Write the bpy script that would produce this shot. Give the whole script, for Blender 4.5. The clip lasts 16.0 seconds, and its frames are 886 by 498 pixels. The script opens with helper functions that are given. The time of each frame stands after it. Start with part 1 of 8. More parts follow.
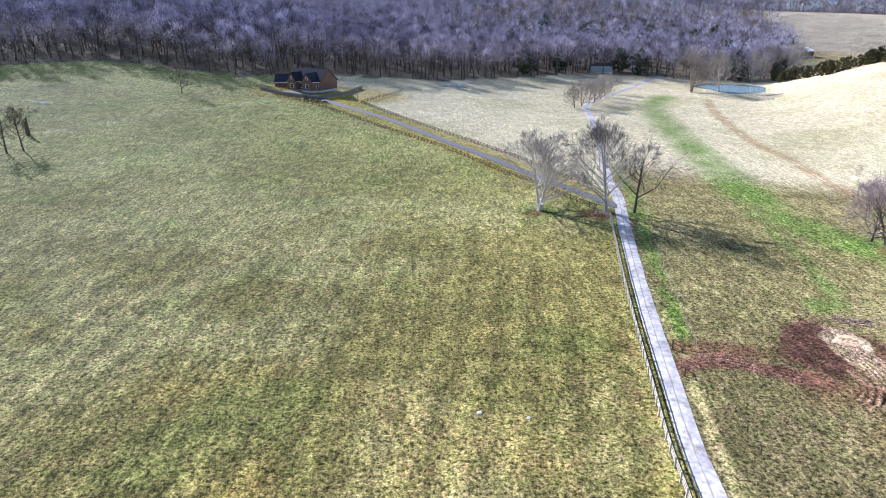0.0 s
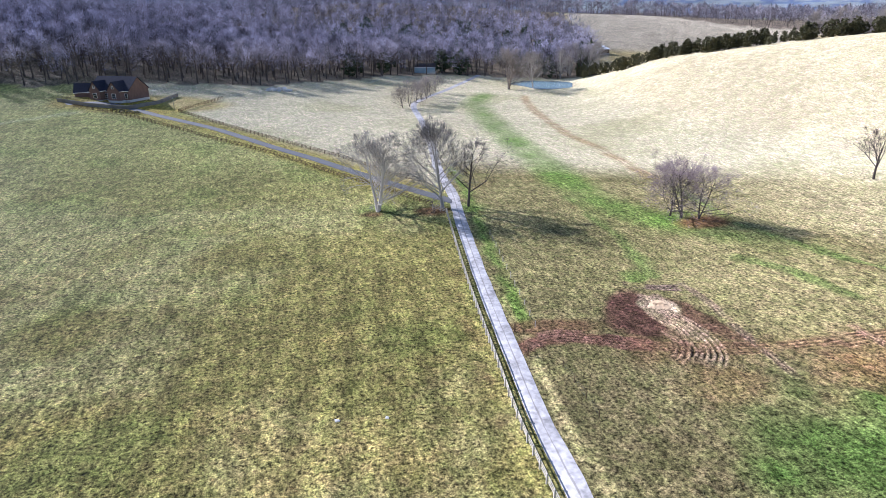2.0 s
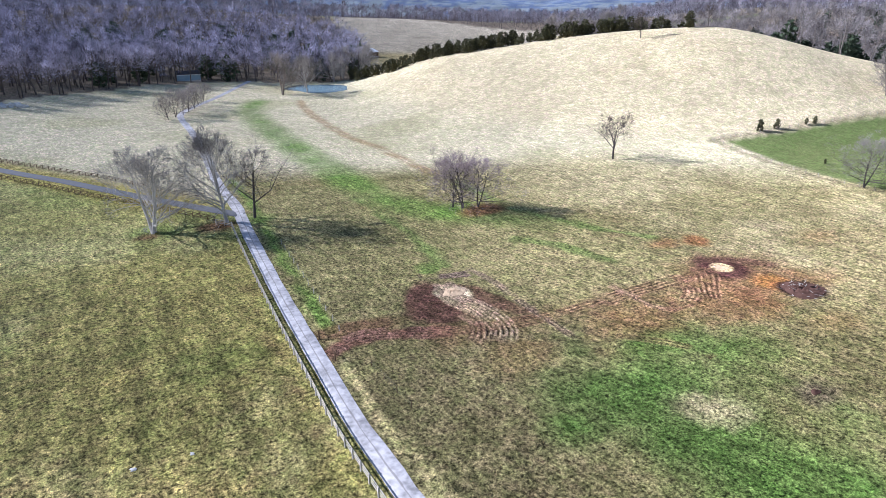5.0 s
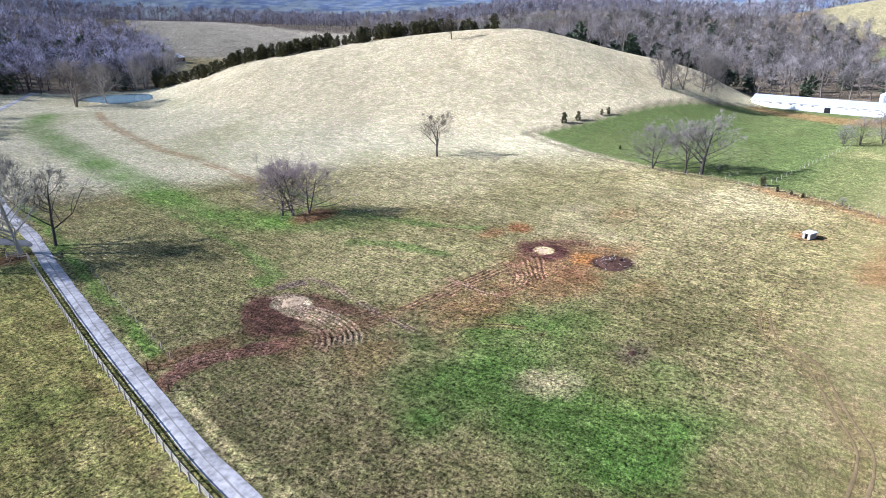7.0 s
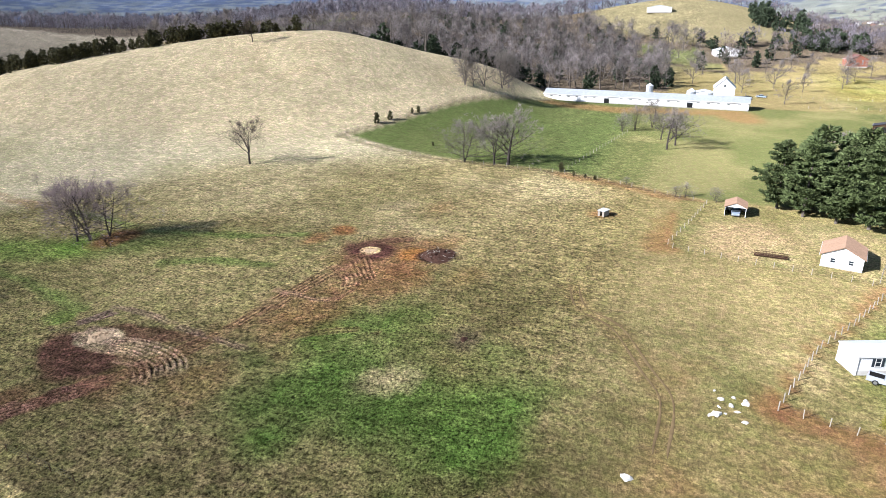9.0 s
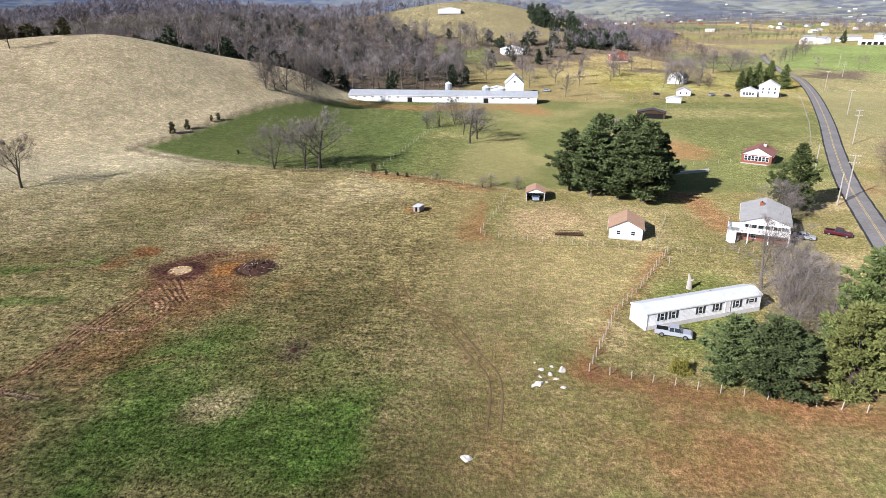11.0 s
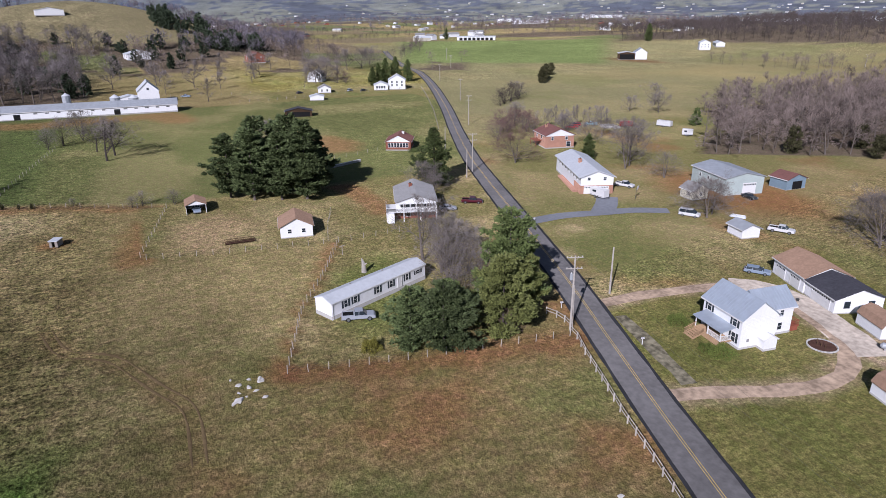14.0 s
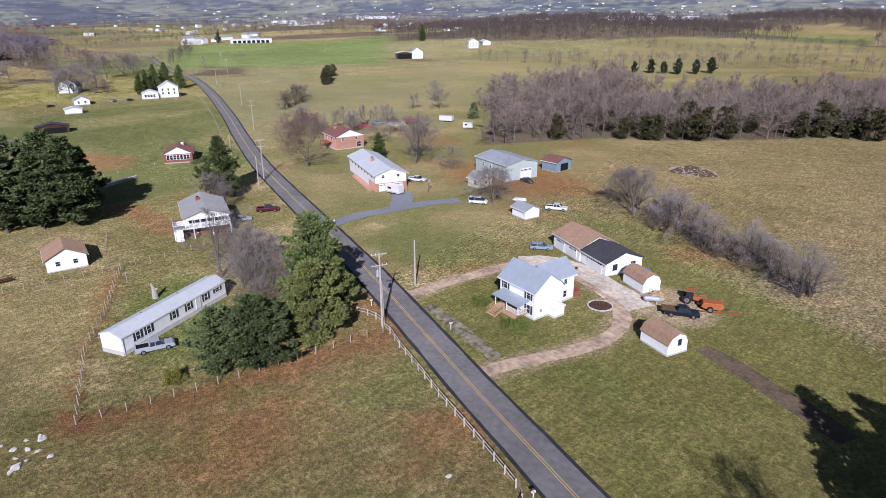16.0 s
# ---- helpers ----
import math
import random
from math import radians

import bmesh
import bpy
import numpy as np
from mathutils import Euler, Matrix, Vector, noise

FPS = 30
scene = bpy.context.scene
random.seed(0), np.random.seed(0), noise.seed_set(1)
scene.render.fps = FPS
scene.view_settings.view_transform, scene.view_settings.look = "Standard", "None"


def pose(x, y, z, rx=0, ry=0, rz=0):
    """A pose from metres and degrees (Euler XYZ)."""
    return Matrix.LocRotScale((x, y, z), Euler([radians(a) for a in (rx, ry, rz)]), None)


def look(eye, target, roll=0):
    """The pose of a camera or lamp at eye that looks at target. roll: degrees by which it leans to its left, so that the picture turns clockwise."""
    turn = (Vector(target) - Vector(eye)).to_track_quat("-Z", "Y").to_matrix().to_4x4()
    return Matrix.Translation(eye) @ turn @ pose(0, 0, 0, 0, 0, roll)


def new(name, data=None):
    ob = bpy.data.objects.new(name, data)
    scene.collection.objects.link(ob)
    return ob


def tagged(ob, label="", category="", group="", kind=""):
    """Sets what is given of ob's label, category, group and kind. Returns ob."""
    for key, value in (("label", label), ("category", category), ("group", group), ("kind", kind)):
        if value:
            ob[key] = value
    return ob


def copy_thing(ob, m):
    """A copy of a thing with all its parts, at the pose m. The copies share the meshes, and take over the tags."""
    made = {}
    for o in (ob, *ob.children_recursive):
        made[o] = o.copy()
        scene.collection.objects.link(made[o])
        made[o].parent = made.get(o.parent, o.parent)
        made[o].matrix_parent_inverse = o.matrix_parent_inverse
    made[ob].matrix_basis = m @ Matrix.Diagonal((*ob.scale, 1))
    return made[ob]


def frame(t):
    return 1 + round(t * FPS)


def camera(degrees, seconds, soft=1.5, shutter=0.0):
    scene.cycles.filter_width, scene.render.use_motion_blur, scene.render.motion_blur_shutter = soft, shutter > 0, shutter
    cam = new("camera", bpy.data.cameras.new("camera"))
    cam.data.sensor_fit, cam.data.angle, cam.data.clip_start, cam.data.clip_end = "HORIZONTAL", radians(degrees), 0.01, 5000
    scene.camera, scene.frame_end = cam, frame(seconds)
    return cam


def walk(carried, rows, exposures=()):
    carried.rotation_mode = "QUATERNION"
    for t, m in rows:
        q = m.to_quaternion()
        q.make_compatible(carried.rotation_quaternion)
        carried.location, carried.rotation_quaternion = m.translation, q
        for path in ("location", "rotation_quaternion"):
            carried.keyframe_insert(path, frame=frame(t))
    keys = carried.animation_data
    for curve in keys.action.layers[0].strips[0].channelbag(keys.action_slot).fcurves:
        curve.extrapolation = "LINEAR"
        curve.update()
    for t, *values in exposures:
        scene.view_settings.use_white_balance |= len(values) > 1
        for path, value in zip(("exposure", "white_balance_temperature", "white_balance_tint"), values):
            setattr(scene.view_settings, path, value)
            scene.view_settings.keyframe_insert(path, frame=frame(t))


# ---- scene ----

# ---- camera: it hovers 50 m over the meadow and turns to its right ----
cam = camera(70.2, 16.0, soft=0.6)
EYE = (0.0, 0.0, 50.0)
# seconds, heading (anticlockwise from +y), pitch, roll
TURNS = [
    (0, -0.00, -20.92, -0.65),
    (0.5, -3.61, -20.92, -0.65),
    (1, -8.50, -20.91, -0.62),
    (1.5, -12.06, -20.90, -0.62),
    (2, -15.24, -20.89, -0.62),
    (2.5, -18.52, -20.88, -0.61),
    (3, -21.66, -20.86, -0.57),
    (3.5, -24.80, -20.81, -0.52),
    (6, -42.52, -20.76, -0.51),
    (6.5, -46.52, -20.72, -0.51),
    (7, -50.87, -20.71, -0.52),
    (7.5, -55.01, -20.71, -0.52),
    (8, -59.22, -20.71, -0.51),
    (8.5, -63.43, -20.71, -0.53),
    (9, -67.62, -20.73, -0.52),
    (11.5, -89.73, -20.76, -0.55),
    (12, -94.90, -20.79, -0.57),
    (12.5, -100.08, -20.83, -0.58),
    (13, -105.31, -20.86, -0.54),
    (13.5, -110.55, -20.90, -0.47),
    (14, -115.75, -20.92, -0.46),
    (14.5, -121.13, -20.93, -0.46),
    (15, -125.89, -20.94, -0.50),
    (15.5, -130.16, -20.96, -0.51),
    (16, -134.71, -20.96, -0.53),
]


def aim(heading, pitch):
    h, p = radians(heading), radians(pitch)
    return (-math.sin(h) * math.cos(p), math.cos(h) * math.cos(p), EYE[2] + math.sin(p))


EXPOSURES = [(0.0, 1.92, 5500, 18), (3.5, 1.60, 5430, 18), (7.0, 1.38, 5280, 15), (8.3, 1.17, 5400, 14), (9.0, 1.06, 5900, 13), (11.5, 0.50, 6050, 17), (12.3, 0.25, 5900, 19), (13.5, -0.10, 5720, 22), (14.5, -0.22, 5680, 23), (15.3, -0.20, 5680, 23), (16.0, -0.02, 5680, 22)]
walk(cam, [(t, look(EYE, aim(h, p), r)) for t, h, p, r in TURNS], EXPOSURES)

# ---- light: a clear late-winter afternoon, the sun 44 degrees to the left of the first heading, 30 degrees high ----
SUN_AZ, SUN_EL = -44.0, 30.0
world = bpy.data.worlds.new("clear_sky")
scene.world = world
world.use_nodes = True
wn = world.node_tree.nodes
sky = wn.new("ShaderNodeTexSky")
sky.sky_type, sky.sun_disc = "NISHITA", False
sky.sun_elevation, sky.sun_rotation = radians(SUN_EL), radians(SUN_AZ)
sky.air_density, sky.dust_density = 1.0, 0.6
world.node_tree.links.new(sky.outputs[0], wn["Background"].inputs[0])
wn["Background"].inputs[1].default_value = 0.05
sun_data = bpy.data.lights.new("sun", "SUN")
sun_data.energy, sun_data.angle, sun_data.color = 5.0, radians(0.53), (1.0, 0.95, 0.88)
sun = new("sun", sun_data)
sx, sy = math.sin(radians(SUN_AZ)), math.cos(radians(SUN_AZ))
sun.matrix_world = look((sx * 300, sy * 300, 300 * math.tan(radians(SUN_EL))), (0, 0, 0))

# ---- materials ----
def mat(name, col, rough=0.85, vary=0.25, grain=2.0, broad=0.2, bump=0.15, metal=0.0, island=0.0, spec=0.3, tight=0.22):
    """A worn surface: grain and broad stains over a base colour; island: lightness that differs from piece to piece."""
    m = bpy.data.materials.new(name)
    m.use_nodes = True
    n, l = m.node_tree.nodes, m.node_tree.links
    b = n["Principled BSDF"]
    b.inputs["Roughness"].default_value, b.inputs["Metallic"].default_value = rough, metal
    b.inputs["Specular IOR Level"].default_value = spec if rough < 0.88 else 0.02
    b.inputs["Diffuse Roughness"].default_value = 0.8 if bump and rough > 0.8 else 0.1
    geo = n.new("ShaderNodeTexCoord")
    fine, wide = n.new("ShaderNodeTexNoise"), n.new("ShaderNodeTexNoise")
    fine.inputs["Scale"].default_value, fine.inputs["Detail"].default_value = grain, 5
    wide.inputs["Scale"].default_value, wide.inputs["Detail"].default_value = broad, 3
    both = n.new("ShaderNodeMath")
    both.operation = "MULTIPLY_ADD"
    both.inputs[1].default_value, both.inputs[2].default_value = 0.55, 0.0
    l.new(geo.outputs["Object"], fine.inputs["Vector"])
    l.new(geo.outputs["Object"], wide.inputs["Vector"])
    l.new(fine.outputs[0], both.inputs[0])
    add = n.new("ShaderNodeMath")
    add.operation = "MULTIPLY_ADD"
    add.inputs[1].default_value = 0.45
    l.new(wide.outputs[0], add.inputs[0])
    l.new(both.outputs[0], add.inputs[2])
    last = add.outputs[0]
    if island:
        info, geom = n.new("ShaderNodeObjectInfo"), n.new("ShaderNodeNewGeometry")
        s1 = n.new("ShaderNodeMath")
        s1.operation = "ADD"
        l.new(info.outputs["Random"], s1.inputs[0])
        l.new(geom.outputs["Random Per Island"], s1.inputs[1])
        s2 = n.new("ShaderNodeMath")
        s2.operation = "MULTIPLY_ADD"
        s2.inputs[1].default_value = island * 0.5
        l.new(s1.outputs[0], s2.inputs[0])
        l.new(last, s2.inputs[2])
        s3 = n.new("ShaderNodeMath")
        s3.operation = "SUBTRACT"
        s3.inputs[1].default_value = island * 0.5
        l.new(s2.outputs[0], s3.inputs[0])
        last = s3.outputs[0]
    ramp_ = n.new("ShaderNodeValToRGB")
    e = ramp_.color_ramp.elements
    e[0].position, e[1].position = 0.5 - tight, 0.5 + tight
    e[0].color = (*[c * (1 - vary) for c in col], 1)
    e[1].color = (*[min(c * (1 + vary), 0.95) for c in col], 1)
    l.new(last, ramp_.inputs[0])
    l.new(ramp_.outputs[0], b.inputs["Base Color"])
    if bump:
        bp = n.new("ShaderNodeBump")
        bp.inputs["Strength"].default_value, bp.inputs["Distance"].default_value = bump, 0.06
        l.new(fine.outputs[0], bp.inputs["Height"])
        l.new(bp.outputs[0], b.inputs["Normal"])
    return m


def ground_mat(name, layer, fine=1.9, contrast=0.85, bump=0.9):
    """Soil and turf: the tint of each patch comes from a colour layer of the mesh; tufts and thin spots from three noises."""
    m = bpy.data.materials.new(name)
    m.use_nodes = True
    n, l = m.node_tree.nodes, m.node_tree.links
    b = n["Principled BSDF"]
    b.inputs["Roughness"].default_value, b.inputs["Specular IOR Level"].default_value = 0.95, 0.045
    b.inputs["Diffuse Roughness"].default_value = 0.9
    geo = n.new("ShaderNodeTexCoord")
    tint = n.new("ShaderNodeVertexColor")
    tint.layer_name = layer
    prev = None
    along = n.new("ShaderNodeMapping")
    along.inputs["Rotation"].default_value[2] = radians(-8)
    along.inputs["Scale"].default_value = (1.0, 0.28, 1.0)
    l.new(geo.outputs["Object"], along.inputs["Vector"])
    for scale, low, high, detail, way in ((fine, 1 - contrast, 1 + contrast, 5, geo.outputs["Object"]), (5.0, 0.40, 1.60, 4, geo.outputs["Object"]), (1.1, 0.62, 1.38, 4, along.outputs[0]), (0.30, 0.74, 1.26, 7, geo.outputs["Object"]), (0.045, 0.84, 1.16, 4, geo.outputs["Object"])):
        t = n.new("ShaderNodeTexNoise")
        t.inputs["Scale"].default_value, t.inputs["Detail"].default_value, t.inputs["Roughness"].default_value = scale, detail, 0.68
        l.new(way, t.inputs["Vector"])
        r = n.new("ShaderNodeMapRange")
        r.inputs["From Min"].default_value, r.inputs["From Max"].default_value = 0.36, 0.64
        r.inputs["To Min"].default_value, r.inputs["To Max"].default_value = low, high
        l.new(t.outputs[0], r.inputs["Value"])
        if prev is None:
            prev, first = r.outputs[0], t
        else:
            second = t if scale == 5.0 else second
            k = n.new("ShaderNodeMath")
            k.operation = "MULTIPLY"
            l.new(prev, k.inputs[0])
            l.new(r.outputs[0], k.inputs[1])
            prev = k.outputs[0]
    calm = n.new("ShaderNodeMix")
    calm.data_type = "FLOAT"
    l.new(tint.outputs["Alpha"], calm.inputs[0])
    calm.inputs[2].default_value = 1.0
    l.new(prev, calm.inputs[3])
    wide = n.new("ShaderNodeTexNoise")
    wide.inputs["Scale"].default_value, wide.inputs["Detail"].default_value = 0.006, 6
    l.new(geo.outputs["Object"], wide.inputs["Vector"])
    wr = n.new("ShaderNodeMapRange")
    wr.inputs["From Min"].default_value, wr.inputs["From Max"].default_value = 0.3, 0.7
    wr.inputs["To Min"].default_value, wr.inputs["To Max"].default_value = 0.82, 1.18
    l.new(wide.outputs[0], wr.inputs["Value"])
    k = n.new("ShaderNodeMath")
    k.operation = "MULTIPLY"
    l.new(calm.outputs[0], k.inputs[0])
    l.new(wr.outputs[0], k.inputs[1])
    prev = k.outputs[0]
    mix = n.new("ShaderNodeVectorMath")
    mix.operation = "SCALE"
    l.new(tint.outputs[0], mix.inputs[0])
    l.new(prev, mix.inputs["Scale"])
    # greener and yellower tufts side by side
    t = n.new("ShaderNodeTexNoise")
    t.inputs["Scale"].default_value, t.inputs["Detail"].default_value = 0.6, 5
    l.new(geo.outputs["Object"], t.inputs["Vector"])
    hue = n.new("ShaderNodeValToRGB")
    e = hue.color_ramp.elements
    e[0].position, e[1].position = 0.35, 0.65
    e[0].color, e[1].color = (0.95, 1.03, 0.90, 1), (1.05, 0.98, 1.06, 1)
    l.new(t.outputs[0], hue.inputs[0])
    out = n.new("ShaderNodeVectorMath")
    out.operation = "MULTIPLY"
    l.new(mix.outputs[0], out.inputs[0])
    l.new(hue.outputs[0], out.inputs[1])
    l.new(out.outputs[0], b.inputs["Base Color"])
    bp = n.new("ShaderNodeBump")
    bp.inputs["Strength"].default_value, bp.inputs["Distance"].default_value = bump, 0.40
    rise = n.new("ShaderNodeMath")
    rise.operation = "MULTIPLY_ADD"
    rise.inputs[1].default_value = 0.45
    l.new(second.outputs[0], rise.inputs[0])
    l.new(first.outputs[0], rise.inputs[2])
    l.new(rise.outputs[0], bp.inputs["Height"])
    l.new(bp.outputs[0], b.inputs["Normal"])
    return m


def glass_mat(name, col=(0.03, 0.04, 0.05), rough=0.06):
    m = bpy.data.materials.new(name)
    m.use_nodes = True
    b = m.node_tree.nodes["Principled BSDF"]
    b.inputs["Base Color"].default_value = (*col, 1)
    b.inputs["Roughness"].default_value, b.inputs["Specular IOR Level"].default_value = rough, 0.7
    return m


M = {
    "turf": ground_mat("turf", "soil"),
    "gravel": mat("gravel", (0.40, 0.38, 0.375), 0.95, 0.42, 1.2, 0.25, 0.4, tight=0.14),
    "lane_mid": mat("lane_mid", (0.27, 0.25, 0.24), 0.95, 0.4, 1.2, 0.25, 0.4),
    "dirt_drive": mat("dirt_drive", (0.34, 0.26, 0.19), 0.95, 0.4, 1.2, 0.25, 0.4, tight=0.14),
    "asphalt_drive": mat("asphalt_drive", (0.085, 0.085, 0.092), 0.85, 0.3, 1.2, 0.12, 0.2),
    "asphalt": mat("asphalt", (0.140, 0.135, 0.133), 0.85, 0.35, 1.2, 0.12, 0.2),
    "asphalt_new": mat("asphalt_new", (0.16, 0.17, 0.19), 0.85, 0.2, 1.2, 0.12, 0.2),
    "asphalt_edge": mat("asphalt_edge", (0.035, 0.036, 0.04), 0.9, 0.3, 1.2, 0.2, 0.2),
    "old_bed": mat("old_bed", (0.165, 0.150, 0.105), 0.95, 0.55, 1.2, 0.5, 0.3, tight=0.12),
    "yellow_paint": mat("yellow_paint", (0.62, 0.44, 0.14), 0.8, 0.25, 2, 0.5, 0),
    "white_paint": mat("white_paint", (0.78, 0.78, 0.77), 0.6, 0.08, 1.5, 0.3, 0.05),
    "white_siding": mat("white_siding", (0.84, 0.85, 0.86), 0.55, 0.06, 3, 0.4, 0.05),
    "grey_wood": mat("grey_wood", (0.36, 0.33, 0.29), 0.9, 0.3, 3, 0.5, 0.2, island=0.6),
    "pale_wood": mat("pale_wood", (0.42, 0.38, 0.33), 0.9, 0.2, 3, 0.5, 0.2, island=0.5),
    "dark_wood": mat("dark_wood", (0.10, 0.065, 0.04), 0.9, 0.35, 3, 0.5, 0.2, island=0.6),
    "tan_wood": mat("tan_wood", (0.36, 0.24, 0.14), 0.85, 0.25, 3, 0.5, 0.1, island=0.4),
    "red_wood": mat("red_wood", (0.24, 0.075, 0.045), 0.85, 0.25, 3, 0.5, 0.1),
    "pole_wood": mat("pole_wood", (0.42, 0.39, 0.35), 0.9, 0.25, 2.5, 0.4, 0.2),
    "bark_grey": mat("bark_grey", (0.17, 0.145, 0.125), 0.95, 0.35, 2.5, 0.3, 0.3),
    "bark_white": mat("bark_white", (0.42, 0.39, 0.355), 0.9, 0.4, 1.2, 0.25, 0.2),
    "bark_dark": mat("bark_dark", (0.085, 0.072, 0.066), 0.95, 0.35, 2.5, 0.3, 0.3),
    "twig_grey": mat("twig_grey", (0.25, 0.222, 0.205), 0.95, 0.3, 0.6, 0.12, 0, island=0.7),
    "twig_creek": mat("twig_creek", (0.18, 0.145, 0.128), 0.95, 0.6, 0.18, 0.06, 0, island=0.25, tight=0.13),
    "twig_white": mat("twig_white", (0.24, 0.22, 0.205), 0.95, 0.3, 0.6, 0.12, 0, island=0.6),
    "twig_red": mat("twig_red", (0.22, 0.14, 0.125), 0.95, 0.3, 0.6, 0.12, 0, island=0.6),
    "twig_dark": mat("twig_dark", (0.10, 0.082, 0.075), 0.95, 0.3, 0.6, 0.12, 0, island=0.6),
    "twig_east": mat("twig_east", (0.20, 0.178, 0.175), 0.95, 0.65, 0.16, 0.08, 0, island=0.2, tight=0.12),
    # bluish cast of distance haze put into the far twigs' colour
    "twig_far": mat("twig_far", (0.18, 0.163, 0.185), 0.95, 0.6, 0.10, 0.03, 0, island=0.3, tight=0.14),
    # pinkish twigs, lightened in the colour for sunlight on the pasture clump
    "twig_lilac": mat("twig_lilac", (0.34, 0.27, 0.275), 0.95, 0.3, 0.6, 0.12, 0, island=0.6),
    "needle_dark": mat("needle_dark", (0.045, 0.062, 0.034), 0.8, 0.45, 0.8, 0.2, 0, island=0.9),
    "gravel_pad": mat("gravel_pad", (0.45, 0.395, 0.33), 0.95, 0.32, 1.2, 0.25, 0.4, tight=0.14),
    # violet-blue cast of hazy woods put into the twig colour
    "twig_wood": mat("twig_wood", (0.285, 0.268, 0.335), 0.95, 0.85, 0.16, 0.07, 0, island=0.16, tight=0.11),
    "needle": mat("needle", (0.115, 0.150, 0.048), 0.7, 0.45, 0.8, 0.25, 0, island=0.9),
    "needle_blue": mat("needle_blue", (0.105, 0.138, 0.052), 0.7, 0.45, 0.8, 0.25, 0, island=0.9),
    "needle_yellow": mat("needle_yellow", (0.175, 0.195, 0.058), 0.7, 0.4, 0.8, 0.25, 0, island=0.8),
    "needle_brown": mat("needle_brown", (0.085, 0.082, 0.036), 0.8, 0.45, 0.8, 0.2, 0, island=0.9),
    "shrub_gold": mat("shrub_gold", (0.27, 0.25, 0.045), 0.8, 0.4, 1.5, 0.5, 0, island=0.8),
    "shrub": mat("shrub", (0.13, 0.165, 0.035), 0.8, 0.4, 1.5, 0.5, 0, island=0.8),
    "roof_brown": mat("roof_brown", (0.30, 0.20, 0.14), 0.9, 0.22, 2.2, 0.4, 0.3),
    "roof_dark": mat("roof_dark", (0.055, 0.055, 0.065), 0.9, 0.25, 2.2, 0.4, 0.3),
    "roof_black": mat("roof_black", (0.030, 0.032, 0.048), 0.95, 0.25, 2.2, 0.4, 0.3, spec=0.04),
    "roof_grey": mat("roof_grey", (0.26, 0.26, 0.26), 0.9, 0.2, 2.2, 0.4, 0.3),
    "roof_red": mat("roof_red", (0.17, 0.085, 0.075), 0.9, 0.2, 2.2, 0.4, 0.3),
    "roof_metal": mat("roof_metal", (0.50, 0.56, 0.63), 0.4, 0.1, 1.2, 0.3, 0.05, 0.35, spec=0.5),
    "roof_tin": mat("roof_tin", (0.44, 0.47, 0.50), 0.5, 0.18, 0.8, 0.12, 0.05, 0.15, spec=0.5),
    "roof_white": mat("roof_white", (0.62, 0.65, 0.68), 0.6, 0.12, 1.5, 0.3, 0.1),
    "brick_red": mat("brick_red", (0.30, 0.12, 0.08), 0.9, 0.25, 6, 0.6, 0.2),
    "brick_orange": mat("brick_orange", (0.44, 0.25, 0.18), 0.9, 0.2, 6, 0.6, 0.2),
    "brick_dark": mat("brick_dark", (0.14, 0.095, 0.085), 0.9, 0.3, 6, 0.6, 0.2),
    "stone": mat("stone", (0.42, 0.41, 0.39), 0.9, 0.3, 2.5, 0.6, 0.4, island=0.5),
    "pale_rock": mat("pale_rock", (0.55, 0.53, 0.50), 0.9, 0.2, 2.5, 0.6, 0.4),
    # dark stone, with the shade of the wall's sunless face in its colour
    "wall_stone": mat("wall_stone", (0.17, 0.16, 0.15), 0.9, 0.3, 2.5, 0.6, 0.4, island=0.5),
    "concrete": mat("concrete", (0.45, 0.44, 0.42), 0.9, 0.15, 2, 0.4, 0.1),
    "green_siding": mat("green_siding", (0.46, 0.53, 0.51), 0.6, 0.12, 3, 0.4, 0.05),
    "blue_siding": mat("blue_siding", (0.22, 0.30, 0.36), 0.7, 0.2, 3, 0.4, 0.05),
    "cream_siding": mat("cream_siding", (0.62, 0.59, 0.48), 0.7, 0.1, 3, 0.4, 0.05),
    "glass": glass_mat("glass"),
    # near-black colour that stands for the shade inside openings and flues
    "dark_inside": mat("dark_inside", (0.02, 0.02, 0.02), 0.95, 0.2, 2, 0.5, 0),
    "shutter": mat("shutter", (0.04, 0.05, 0.06), 0.6, 0.15, 4, 1, 0),
    "rubber": mat("rubber", (0.02, 0.02, 0.02), 0.85, 0.2, 8, 2, 0.1),
    "chrome": mat("chrome", (0.55, 0.56, 0.58), 0.3, 0.1, 4, 1, 0, 0.8, spec=0.5),
    "lamp_glass": glass_mat("lamp_glass", (0.6, 0.6, 0.58)),
    "tail_red": glass_mat("tail_red", (0.35, 0.02, 0.02)),
    "water": glass_mat("water", (0.13, 0.19, 0.22), 0.22),
    "mud_dark": mat("mud_dark", (0.075, 0.042, 0.032), 0.9, 0.4, 1.5, 0.3, 0.5),
    "ditch_leaves": mat("ditch_leaves", (0.115, 0.088, 0.060), 0.95, 0.6, 2.5, 0.3, 0.6),
    "track_soil": mat("track_soil", (0.135, 0.098, 0.052), 0.95, 0.35, 1.5, 0.3, 0.5),
    "track_hay": mat("track_hay", (0.32, 0.235, 0.15), 0.95, 0.4, 1.2, 0.3, 0.5),
    "sand": mat("sand", (0.50, 0.37, 0.24), 0.95, 0.3, 1.5, 0.3, 0.5),
    "wire": mat("wire", (0.10, 0.10, 0.10), 0.6, 0.1, 1, 1, 0, 0.5),
    "orange_paint": mat("orange_paint", (0.42, 0.13, 0.045), 0.5, 0.2, 3, 0.6, 0.05),
